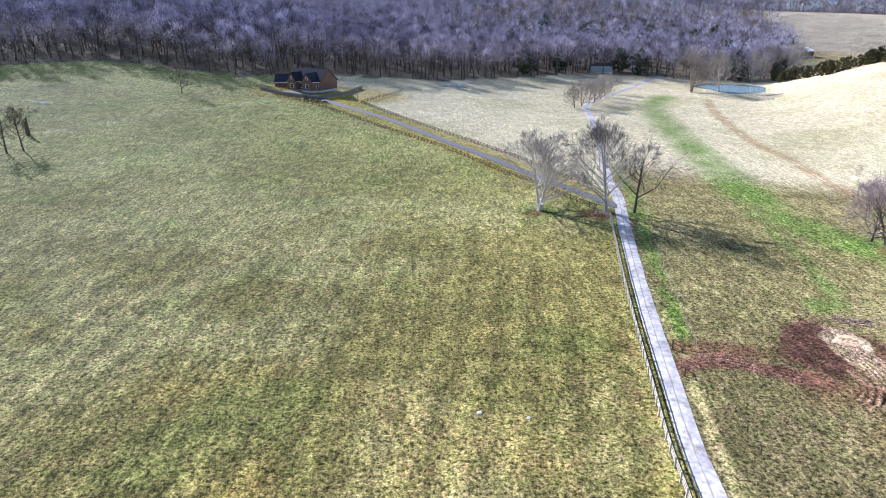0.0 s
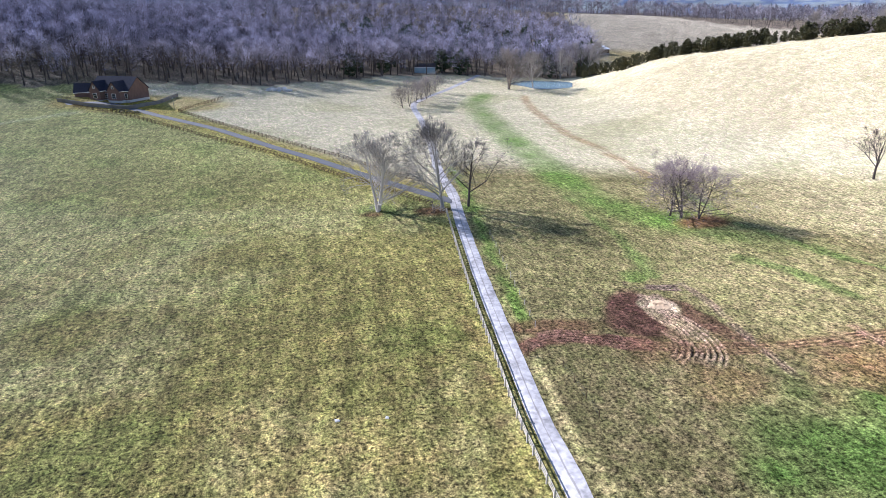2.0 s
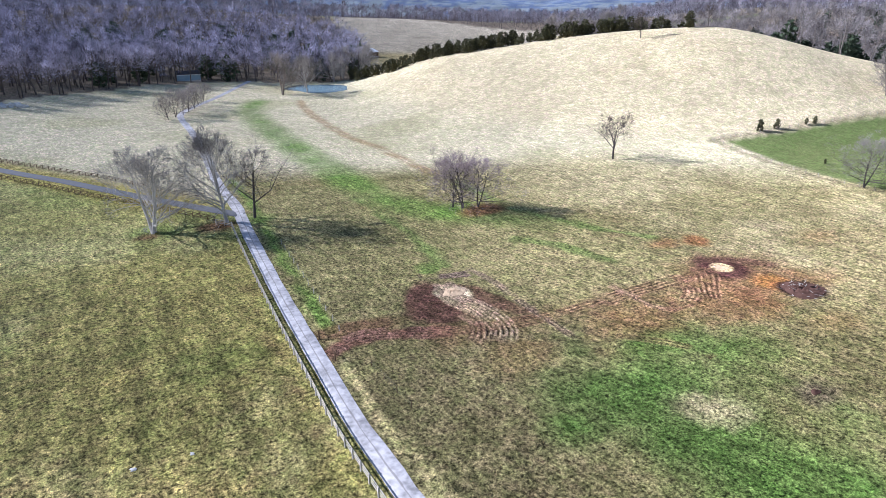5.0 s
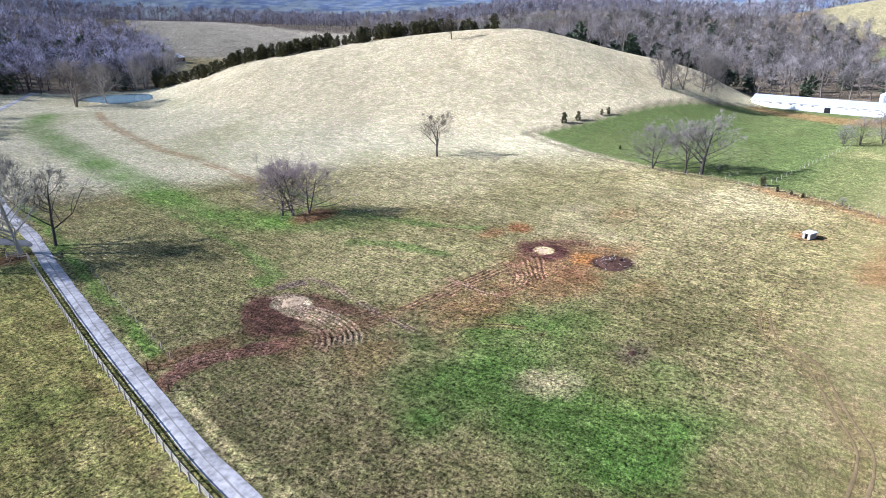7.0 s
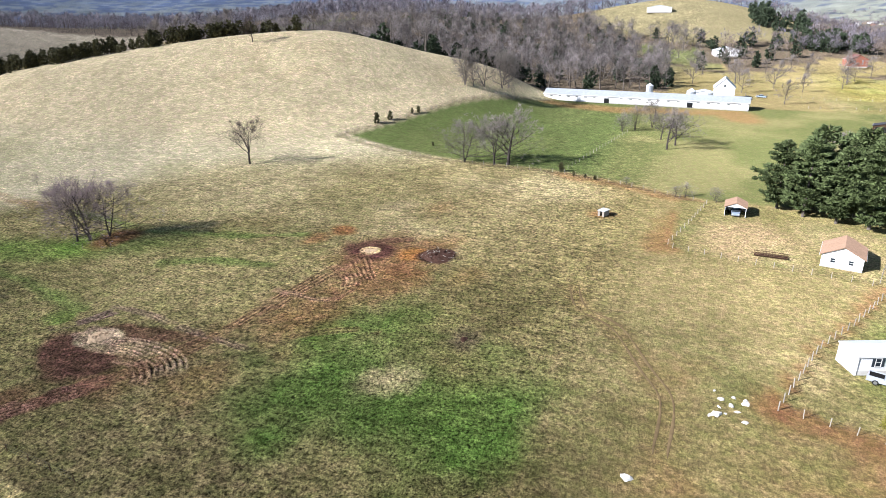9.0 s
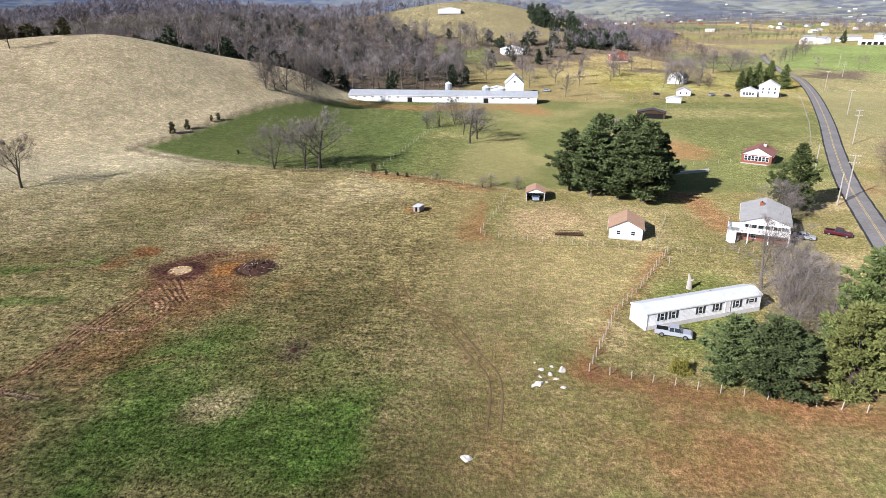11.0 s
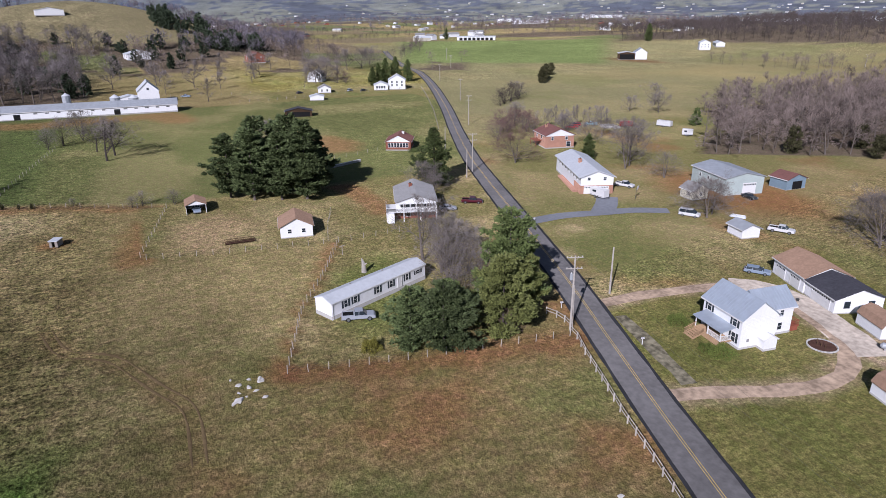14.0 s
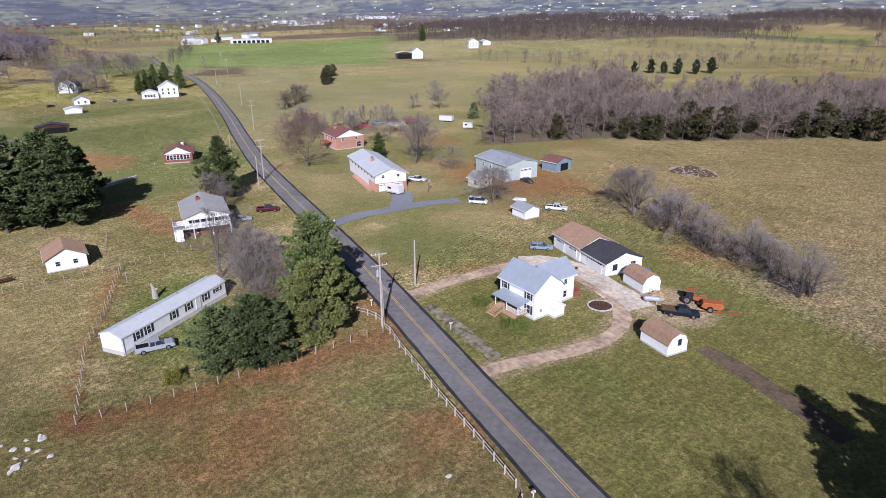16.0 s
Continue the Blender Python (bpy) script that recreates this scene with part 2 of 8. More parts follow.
    "plastic_blue": mat("plastic_blue", (0.03, 0.25, 0.50), 0.4, 0.1, 2, 1, 0),
}


def paint(name, col):
    M[name] = mat(name, col, 0.3, 0.06, 2, 0.6, 0, 0.1, spec=0.6)


for name_, col_ in (("car_silver", (0.42, 0.45, 0.50)), ("car_blue_grey", (0.30, 0.37, 0.46)), ("car_maroon", (0.10, 0.015, 0.025)), ("car_white", (0.78, 0.78, 0.78)), ("car_navy", (0.015, 0.02, 0.035)), ("car_red", (0.35, 0.03, 0.035)), ("car_dark", (0.03, 0.035, 0.04)), ("car_teal", (0.25, 0.40, 0.45))):
    paint(name_, col_)

# ---- the lie of the land ----
def ramp(v, a, b):
    v = np.clip((v - a) / (b - a), 0, 1)
    return v * v * (3 - 2 * v)


def mound(x, y, cx, cy, a, su, sv, th, p=1.0):
    c, s = np.cos(np.radians(th)), np.sin(np.radians(th))
    u, v = (x - cx) * c + (y - cy) * s, -(x - cx) * s + (y - cy) * c
    return a * np.exp(-(((u / su) ** 2 + (v / sv) ** 2) ** p))


def hay_hill(x, y):
    shoulder = mound(x, y, 361.2, 120.2, 11.0, 45.0, 45.0, 0) * ramp(y, 78, 116)
    return shoulder + mound(x, y, 295.9, 181.5, 40.7, 75.3, 207.6, 23.1, 0.97) * ramp(0.8988 * x - 0.4384 * y, -8, 62) * ramp(0.9397 * y - 0.342 * x, -63.4, 83.2)


POND = (171.0, 380.0)


def height(x, y):
    """The ground's height: a valley floor at 0, the hay hill, wooded rises to the north and east, low swells and a far rim."""
    x, y = np.asarray(x, float), np.asarray(y, float)
    r = np.hypot(x, y)
    z = hay_hill(x, y) + mound(x, y, -300, 540, 52, 290, 290, 0) + mound(x, y, 118, 860, 52, 250, 250, 0) + mound(x, y, 899, 31, 55, 165, 165, 0)
    z = z + mound(x, y, 640, 330, 16, 170, 170, 0) + mound(x, y, 905, 480, 46, 330, 250, 60) + mound(x, y, 505, 830, 33, 300, 190, -30) + mound(x, y, 690, 1230, 40, 330, 210, -30) + mound(x, y, 1500, 760, 40, 420, 300, 60) + mound(x, y, 600, -900, 25, 250, 190, 20) + mound(x, y, 390, -1500, 22, 260, 200, 10)
    z = z + ramp(r, 900, 1800) * (5 * np.sin(x / 310 + 1.3) * np.cos(y / 270) + 4 * np.sin((x + y) / 190))
    a = np.arctan2(x, y)
    z = z + ramp(r, 2900, 4900) * (205 + 30 * np.sin(5 * a + 0.6) + 16 * np.sin(11 * a + 2) + 8 * np.sin(23 * a))
    basin = ramp(np.hypot((x - POND[0]) / 0.95, (y - POND[1]) / 1.2), 30, 20)
    return z * (1 - basin) + 4.0 * basin


def hz(x, y):
    return float(height(x, y))


def lattice(seed):
    return np.random.default_rng(seed).random((256, 256))


LAT = lattice(7)


def vnoise(x, y, size, octaves=3):
    """Smooth value noise of about 0 to 1; size: metres of the largest blotches."""
    out, amp, tot = 0, 1.0, 0
    for o in range(octaves):
        u, v = x / size * 2**o + 17.3 * o, y / size * 2**o + 9.1 * o
        i, j = np.floor(u).astype(int), np.floor(v).astype(int)
        fu, fv = u - i, v - j
        fu, fv = fu * fu * (3 - 2 * fu), fv * fv * (3 - 2 * fv)
        a, b = LAT[i % 256, j % 256], LAT[(i + 1) % 256, j % 256]
        c, d = LAT[i % 256, (j + 1) % 256], LAT[(i + 1) % 256, (j + 1) % 256]
        out = out + amp * ((a * (1 - fu) + b * fu) * (1 - fv) + (c * (1 - fu) + d * fu) * fv)
        tot += amp
        amp *= 0.5
    return out / tot


def away(x, y, line):
    """Distance to a polyline."""
    best = np.full(np.shape(x), 1e9)
    for (ax, ay), (bx, by) in zip(line[:-1], line[1:]):
        dx, dy = bx - ax, by - ay
        k = np.clip(((x - ax) * dx + (y - ay) * dy) / (dx * dx + dy * dy), 0, 1)
        best = np.minimum(best, np.hypot(x - ax - k * dx, y - ay - k * dy))
    return best


def smooth(line, step=4.0):
    """Points every few metres along a Catmull-Rom curve through the line."""
    p = [np.array(q, float) for q in line]
    p = [2 * p[0] - p[1]] + p + [2 * p[-1] - p[-2]]
    out = []
    for a, b, c, d in zip(p[:-3], p[1:-2], p[2:-1], p[3:]):
        n = max(1, int(np.linalg.norm(c - b) / step))
        for k in range(n):
            t = k / n
            out.append(0.5 * (2 * b + (c - a) * t + (2 * a - 5 * b + 4 * c - d) * t * t + (3 * b - a - 3 * c + d) * t**3))
    out.append(p[-2])
    return np.array(out)


LANE = [(26.0, -30.0), (26.5, 10.0), (27.6, 40.0), (28.8, 55.7), (29.7, 63.7), (31.3, 73.7), (33.1, 85.6), (35.5, 100.6), (39.0, 120.7), (43.4, 144.4), (46.8, 161.7), (49.3, 184.7), (55.8, 218.6), (63.5, 265.0), (69.1, 305.6), (80.7, 328.6), (99.8, 356.6), (123.1, 393.9), (142.4, 424.8)]
DRIVE = [(45.5, 153.0), (34.5, 170.7), (23.1, 189.9), (12.8, 207.4), (0.5, 225.4), (-19.8, 255.1), (-41.6, 277.5), (-58.3, 294.4), (-69.4, 300.9), (-79.8, 296.3)]
ROAD = [(-70.0, -14.0), (-20.0, -31.0), (29.5, -48.5), (48.9, -55.3), (67.4, -62.1), (98.0, -73.2), (163.0, -94.5), (197.7, -106.4), (246.2, -125.6), (316.8, -154.6), (416.5, -192.5), (499.8, -219.6), (554.9, -230.3), (667.3, -260.4), (763.8, -291.1)]
GRAVEL = [(79.8, -69.5), (79.2, -79.3), (77.5, -87.7), (75.0, -97.5), (69.0, -101.5), (60.9, -98.8), (53.0, -95.4), (46.9, -89.5), (45.0, -81.7), (47.4, -72.9), (51.0, -64.3), (52.4, -60.1)]
ASPH = [(125.0, -84.0), (125.2, -94.7), (123.3, -102.3), (120.6, -113.5), (116.0, -121.5)]
MUD1 = [(34.7, 79.2), (37.5, 80.0), (41.6, 80.1), (46.5, 78.0), (52.7, 74.7)]
SANDY = [(62.7, 87.7), (60.6, 84.0), (61.0, 80.0)]
LINK = [(52.7, 74.7), (61.3, 70.6), (68.7, 69.9), (78.2, 67.9), (87.6, 67.2), (96.1, 63.4), (107.6, 64.6)]
SWALE = [(118.0, 340.0), (100.0, 306.4), (91.2, 242.5), (86.8, 198.9), (82.7, 162.2), (83.8, 143.8), (88.3, 128.6), (99.0, 112.0), (112.0, 95.0)]
HILLTRACK = [(140.0, 335.0), (133.6, 319.2), (124.9, 287.5), (115.5, 233.6), (114.4, 202.8), (109.9, 162.0)]
TRACK = [(112.0, 19.0), (103.0, 15.8), (97.5, 9.1), (86.3, 3.5), (78.4, -0.2), (66.2, -0.3)]
PASTURE = [(362.0, 82.0), (292.6, 100.4), (252.6, 109.7), (229.4, 117.1), (206.5, 127.3), (201.7, 101.2), (199.4, 78.4), (200.7, 58.5), (199.6, 39.2), (192.3, 20.4), (179.2, -3.7)]
YARD = [(140.7, 4.2), (136.7, -11.9), (132.2, -37.3), (112.3, -27.5), (101.6, -21.2), (81.6, -14.0), (79.1, -23.9), (77.1, -32.8), (74.8, -45.0), (72.5, -57.7)]


def wood_edge(az):
    return np.interp(az, [-180, -60, -40, -28, -17, -11, 0, 5, 10, 16, 20, 27, 28.5, 29, 180], [420, 400, 384, 378, 338, 352, 352, 378, 412, 440, 446, 450, 470, 5000, 5000])


def woods(x, y):
    """1 where trees stand close together."""
    r, az = np.hypot(x, y), np.degrees(np.arctan2(x, y))
    edge = 14 * (vnoise(x, y, 40) - 0.5)
    north = (r + edge > wood_edge(az)) & (az > -75) & (r < np.interp(az, [-75, 20, 22, 25, 29], [1150, 1150, 1100, 900, 560]))
    east = (az > 46) & (az < 87) & (r + edge > np.interp(az, [46, 60, 66, 70, 74, 80, 87], [440, 380, 360, 372, 392, 408, 430])) & (r < np.interp(az, [46, 60, 75, 80, 87], [760, 820, 800, 740, 590]))
    east2 = (az > 86) & (az < 118) & (r + 2 * edge > 560) & (r < 690) & (vnoise(x, y, 60) > 0.52)
    east3 = (np.hypot(x - 815, (y - 25) / 1.1) > 110 + edge) & (np.hypot(x - 899, y - 31) < 420) & (az < 104) & (r > 690)
    far = (az > 24) & (az < 86) & (r > 860) & (r < 2600) & ((vnoise(x + 300, y, 420, 2) > 0.40) | (np.hypot(x - 905, y - 480) < 330) | (np.hypot(x - 690, y - 1230) < 300)) & (np.hypot((x - 520) / 1.2, y - 760) > 190) & (np.hypot(x - 899, y - 31) > 200)
    brow = np.interp(x, [-140, 40, 68, 85, 113, 136, 150, 161, 175, 193, 229], [-330, -300, -290, -266, -239, -223, -200, -182, -196, -228, -256])
    south = (y < brow + 0.6 * edge) & (y > brow - 135 + edge) & (x < 236) & (x > -140)
    plain = (r > 950) & (az > 86) & (vnoise(x + 900, y - 300, 300, 3) > 0.55) & ~((az > 111) & (az < 131) & (r < 1150))
    vale = (az > 133) & (az < 159) & (r + 3 * edge > np.interp(az, [133, 138, 145, 155, 160], [1180, 900, 880, 930, 990])) & (r < np.interp(az, [130, 140, 159], [1180, 1330, 1230]))
    belt = (az > 20) & (az < 47) & (r + 2 * edge > np.interp(az, [20, 27, 32, 40, 47], [900, 930, 965, 880, 830])) & (r < 1300)
    vale2 = (az > 158) & (az < 176) & (r > 1400) & (r < 1750)
    return belt | vale | vale2 | north | east | east2 | east3 | far | south | plain


def blend(col, new_col, k):
    return col * (1 - k[..., None]) + np.array(new_col) * k[..., None]


def soil(x, y):
    """The colour of turf and bare soil at each place."""
    r, az = np.hypot(x, y), np.degrees(np.arctan2(x, y))
    n1, n2, n3 = vnoise(x, y, 30, 4), vnoise(x + 500, y, 9, 3), vnoise(x, y + 700, 90, 3)
    col = np.zeros((*x.shape, 3)) + np.array((0.200, 0.176, 0.070))
    olive, straw, green = (0.150, 0.150, 0.062), (0.33, 0.28, 0.15), (0.085, 0.145, 0.040)
    lane_x = np.interp(y, [q[1] for q in LANE], [q[0] for q in LANE])
    right = (x > lane_x)
    drive_side = ramp(x * 0.84 + y * 0.54 - 124, 0, 6) * (x < lane_x) * (x * 0.84 + y * 0.54 > 118)
    # west meadow: olive, paler crowns and yellow blotches, faint mowing rows
    rows = 0.5 + 0.5 * np.sin((x - 0.12 * y + 2 * n1) * 1.05)
    col = blend(col, (0.330, 0.300, 0.150), ramp(n1 * 0.7 + n2 * 0.3, 0.42, 0.66) * 0.65)
    col = blend(col, (0.270, 0.190, 0.065), ramp(n3 * 0.6 + n2 * 0.4, 0.50, 0.66) * 0.35 * ramp(y, 200, 60))
    col = blend(col, (0.235, 0.228, 0.092), ramp(y, 110, 230) * 0.75)
    col = blend(col, (0.10, 0.165, 0.038), ramp(vnoise(x + 90, y + 40, 14, 3), 0.56, 0.70) * 0.22)
    col = blend(col, (0.36, 0.34, 0.20), ramp(away(x, y, [(-150, 205), (-110, 248), (-72, 284)]) + 5 * (n2 - 0.5), 2.2, 0.4) * 0.45)
    col = blend(col, (0.075, 0.065, 0.04), ramp(np.hypot((x + 168) / 1.6, y - 286) + 3 * (n2 - 0.5), 4, 2) * 0.8)
    col = col * (1 + 0.50 * (rows - 0.5) * ramp(y, 190, 60) * (~right))[..., None]
    col = col * (1 - 0.08 * ramp(x, -8, 18) * ramp(y, 125, 85) * (~right))[..., None]
    col = col * (1 + 0.14 * (~right) + 0.10 * (~right) * ramp(y, 110, 200))[..., None]
    # pasture east of the lane
    k = right * ramp(y, -85, -60)
    past = np.zeros_like(col) + np.array((0.196, 0.172, 0.084))
    past = blend(past, straw, ramp(n1, 0.42, 0.68) * 0.55)
    past = blend(past, (0.150, 0.115, 0.058), ramp(n2 * 0.5 + n3 * 0.5, 0.5, 0.62) * 0.5)
    past = past * (1 - 0.20 * ramp(x, 122, 70) * ramp(y, -4, 10) * ramp(y, 74, 60) * (0.6 + 0.8 * n2))[..., None]
    gp_ = mound(x, y, 68, 38, 1, 24, 15, -52) + 0.7 * mound(x, y, 60, 22, 1, 14, 10, 0) + 0.6 * mound(x, y, 86, 46, 1, 18, 8, -20)
    past = blend(past, (0.092, 0.150, 0.040), ramp(gp_ + 1.0 * (n1 - 0.5) + 0.9 * (n2 - 0.5), 0.30, 1.05) * (0.55 + 0.5 * n2))
    past = blend(past, (0.34, 0.30, 0.17), ramp(mound(x, y, 70, 36.6, 1, 6.5, 4.0, -40) + 0.6 * (n2 - 0.5), 0.3, 0.7) * 0.9)
    past = blend(past, (0.31, 0.25, 0.135), ramp(x - 0.3 * y, 92, 112) * ramp(y, 75, 35) * (0.15 + 0.6 * n1))
    past = blend(past, (0.36, 0.305, 0.185), ramp(x, 98, 150) * ramp(y, 14, 40) * (0.25 + 0.65 * ramp(n1, 0.38, 0.66)))
    past = blend(past, (0.185, 0.150, 0.075), ramp(y, 10, -10) * ramp(x, 96, 82) * (0.45 + 0.45 * n2))
    past = blend(past, (0.245, 0.135, 0.075), ramp(vnoise(x + 31, y + 64, 13, 3), 0.46, 0.66) * ramp(y, 8, -12) * ramp(x, 100, 84) * 0.6)
    past = blend(past, (0.135, 0.150, 0.060), ramp(vnoise(x + 7, y - 50, 17, 3), 0.50, 0.66) * ramp(y, 4, -12) * ramp(x, 100, 80) * 0.6)
    past = past * (1 - 0.16 * ramp(x, 80, 95) * ramp(x, 150, 132) * ramp(y, 48, 36) * ramp(y, -14, -4))[..., None]
    past = past * (1 - 0.24 * ramp(x, 100, 52) * ramp(y, 100, 70) * ramp(y, -6, 18))[..., None]
    col = col * (1 - k[..., None]) + past * k[..., None]
    # dry valley fields and the bleached hay hill
    dry = np.maximum(ramp(hay_hill(x, y), 0.4, 3.5), np.maximum(drive_side * ramp(y, 160, 175), right * ramp(y + 0.45 * x, 205, 235) * (x < 215) * (az < 60)))
    dry_col = blend(np.zeros_like(col) + np.array((0.51, 0.45, 0.315)), (0.40, 0.36, 0.225), ramp(n1, 0.45, 0.75) * 0.8)
    dry_col = blend(dry_col, (0.52, 0.445, 0.305), ramp(hay_hill(x, y), 2, 9))
    dry_col = blend(dry_col, (0.45, 0.375, 0.25), ramp(n3 * 0.5 + n2 * 0.5, 0.5, 0.7) * 0.6 * ramp(hay_hill(x, y), 2, 9))
    col = col * (1 - dry[..., None]) + dry_col * dry[..., None]
    sw = away(x, y, SWALE) + 6 * (n1 - 0.5)
    col = blend(col, (0.115, 0.185, 0.045), ramp(sw, 10.5, 1.5) * (0.58 + 0.3 * ramp(n2, 0.3, 0.7)) * ramp(y, 92, 130))
    for ln_ in ([(91.4, 101.7), (96.4, 93.5), (98.7, 79.6)], [(76, 150), (74, 120), (69, 98)], [(110, 150), (106, 120), (112, 95), (118, 84)]):
        col = blend(col, (0.105, 0.165, 0.045), ramp(away(x, y, ln_) + 2.5 * (n2 - 0.5), 2.4, 0.6) * 0.6)
    # damp shade-green round the trees and lane edges
    for cx, cy, s in ((97, 127, 9), (24, 151, 8), (47, 148, 7), (64, 98, 3)):
        col = blend(col, (0.10, 0.165, 0.04), ramp(np.hypot(x - cx, y - cy) + 5 * (n2 - 0.5), s, s * 0.5) * 0.6)
    for cx, cy, s in ((99, 123.5, 6), (22.5, 148.5, 3.0), (38, 147, 5)):
        col = blend(col, (0.13, 0.065, 0.040), ramp(np.hypot((x - cx) / 1.5, y - cy) + 3 * (n2 - 0.5), s, s * 0.5) * 0.85)
    ln = away(x, y, LANE)
    col = blend(col, (0.12, 0.185, 0.045), ramp(np.abs(ln - 4.2) + 2 * (n2 - 0.5), 1.8, 0.5) * (right & (y > 84) & (y < 190)) * 0.8)
    col = blend(col, (0.36, 0.31, 0.16), ramp(np.abs(ln - 2.9) + 1.6 * (n2 - 0.5), 1.5, 0.3) * (right & (y < 76)) * 0.8)
    col = blend(col, (0.10, 0.055, 0.035), ramp(np.abs(ln - 5.2) + 1.5 * (n2 - 0.5), 1.0, 0.3) * ((~right) & (y > 60) & (y < 112)) * 0.5)
    col = blend(col, (0.30, 0.24, 0.08), ramp(away(x, y, DRIVE), 10, 5) * (y > 165) * 0.7 * ramp(ln, 4, 9))
    col = blend(col, (0.30, 0.22, 0.06), ramp(np.hypot((x + 52) / 1.8, y - 302) + 4 * (n2 - 0.5), 22, 16) * 0.65)
    # mud, sand and red soil
    wob = 3.2 * (n2 - 0.5) + 1.6 * (vnoise(x, y, 2.5, 2) - 0.5)
    col = blend(col, (0.155, 0.085, 0.050), ramp(away(x, y, LINK) + 2.4 * wob, 7, 1) * 0.4)
    for cx, cy, sa, sb, k_ in ((84, 58, 16, 8, 0.6), (100, 52, 12, 7, 0.55), (117, 80, 6, 4, 0.8), (126, 50, 10, 6, 0.5), (108, 40, 8, 4, 0.35), (150, 62, 9, 5, 0.4), (58, 62, 9, 5, 0.3), (100, 124, 9, 5, 0.6)):
        col = blend(col, (0.205, 0.115, 0.060), ramp(np.hypot((x - cx) / sa, (y - cy) / sb) + 0.28 * wob, 1.15, 0.2) * k_)
    col = blend(col, (0.13, 0.070, 0.045), ramp(mound(x, y, 41, 83.8, 1, 9, 3.2, -12) + 0.15 * wob, 0.3, 0.7) * 0.7)
    col = blend(col, (0.150, 0.085, 0.058), ramp(away(x, y, MUD1) + 0.6 * wob, 2.6, 1.2))
    col = blend(col, (0.102, 0.058, 0.042), ramp(mound(x, y, 57.5, 84, 1, 6.5, 9, -25) + 0.16 * wob, 0.32, 0.6))
    col = blend(col, (0.105, 0.058, 0.042), ramp(mound(x, y, 66.0, 81.0, 1, 3.4, 9, 8) + 0.2 * wob, 0.35, 0.65) * 0.85)
    col = blend(col, (0.50, 0.37, 0.235), ramp(away(x, y, SANDY) + 0.5 * wob, 2.3, 1.3))
    col = blend(col, (0.58, 0.48, 0.33), ramp(np.hypot((x - 62.2) / 0.8, y - 85.8) + 0.5 * wob, 4.8, 3.0))
    ringd = np.hypot(x - 114.2, y - 64.5)
    col = blend(col, (0.17, 0.085, 0.048), ramp(np.hypot((x - 112) / 1.2, y - 59) + 2 * wob, 17, 6) * 0.7)
    col = blend(col, (0.21, 0.095, 0.045), ramp(np.hypot(x - 124, y - 77) + wob, 5, 2) * 0.8)
    col = blend(col, (0.085, 0.042, 0.035), ramp(ringd + 1.0 * wob, 7.6, 4.0))
    col = blend(col, (0.55, 0.42, 0.25), ramp(ringd + 0.3 * wob, 2.6, 1.9))
    col = blend(col, (0.30, 0.15, 0.06), ramp(np.hypot(x - 116.0, y - 54.5) + wob, 5, 2) * 0.8)
    col = blend(col, (0.040, 0.024, 0.018), ramp(np.hypot((x - 116.7) / 1.1, y - 49.2) + 0.6 * wob, 5.0, 3.4))
    col = blend(col, (0.10, 0.075, 0.055), ramp(np.hypot(x - 84.5, y - 34.0 + 3) + wob, 4, 2) * 0.7)
    col = blend(col, (0.24, 0.12, 0.06), ramp(np.hypot(x - 160, y - 21) + wob, 5, 2) * 0.7)
    col = blend(col, (0.29, 0.19, 0.10), ramp(np.abs(away(x, y, HILLTRACK) - 1.2) + 0.4 * wob, 1.6, 0.3) * 0.6)
    col = blend(col, (0.15, 0.10, 0.052), ramp(away(x, y, TRACK) + 0.6 * wob, 3.2, 0.6) * 0.35)
    fence_out = [(141, 5.5), (180, -2.5), (192.3, 21), (199.6, 39)]
    col = blend(col, (0.23, 0.115, 0.06), ramp(away(x, y, fence_out) + 2 * wob, 7, 1.5) * (x < np.interp(y, [-4, 20, 40], [181, 194, 201])) * 0.55)
    col = blend(col, (0.205, 0.110, 0.062), ramp(away(x, y, [(82.5, -14), (78.4, -24), (76, -33), (71, -58)]) + 1.6 * wob, 5.5, 0.8) * 0.7)
    col = blend(col, (0.235, 0.140, 0.075), ramp(np.hypot((x - 66) / 1.1, (y + 26) / 1.6) + 3 * wob, 13, 3) * 0.30 * (x < 78))
    col = blend(col, (0.24, 0.125, 0.07), ramp(away(x, y, YARD[2:6]) + wob, 2.2, 0.8) * 0.6)
    # green cow pasture, farmyard, yards and lawns
    inside = ramp(x - np.interp(y, [-4, 20, 39, 58, 78, 101, 127], [182, 194, 201, 202, 201, 203, 208]), 0, 3) * ramp(np.interp(x, [200, 229, 252, 292, 362], [129, 117, 110, 100, 83]) - y, 0, 3) * (y > -160) * (x < 372)
    cow = blend(np.zeros_like(col) + np.array((0.108, 0.130, 0.052)), (0.165, 0.165, 0.075), ramp(y, 36, 24) * 0.7)
    cow = blend(cow, (0.26, 0.23, 0.12), ramp(n1, 0.45, 0.65) * (0.12 + 0.75 * ramp(y, 38, 20)) * 0.7)
    cow = blend(cow, (0.28, 0.17, 0.09), ramp(away(x, y, [(330, -20), (352, -10), (345, 40), (356, 95)]) + 12 * (n1 - 0.5), 14, 5) * 0.7)
    col = col * (1 - inside[..., None]) + cow * inside[..., None]
    col = blend(col, (0.10, 0.080, 0.050), ramp(away(x, y, PASTURE) + 1.2 * (n2 - 0.5), 2.2, 0.5) * 0.6)
    col = blend(col, (0.26, 0.15, 0.085), ramp(np.hypot((x - 243) / 1.6, y + 68) + 8 * (n2 - 0.5), 14, 5) * 0.7)
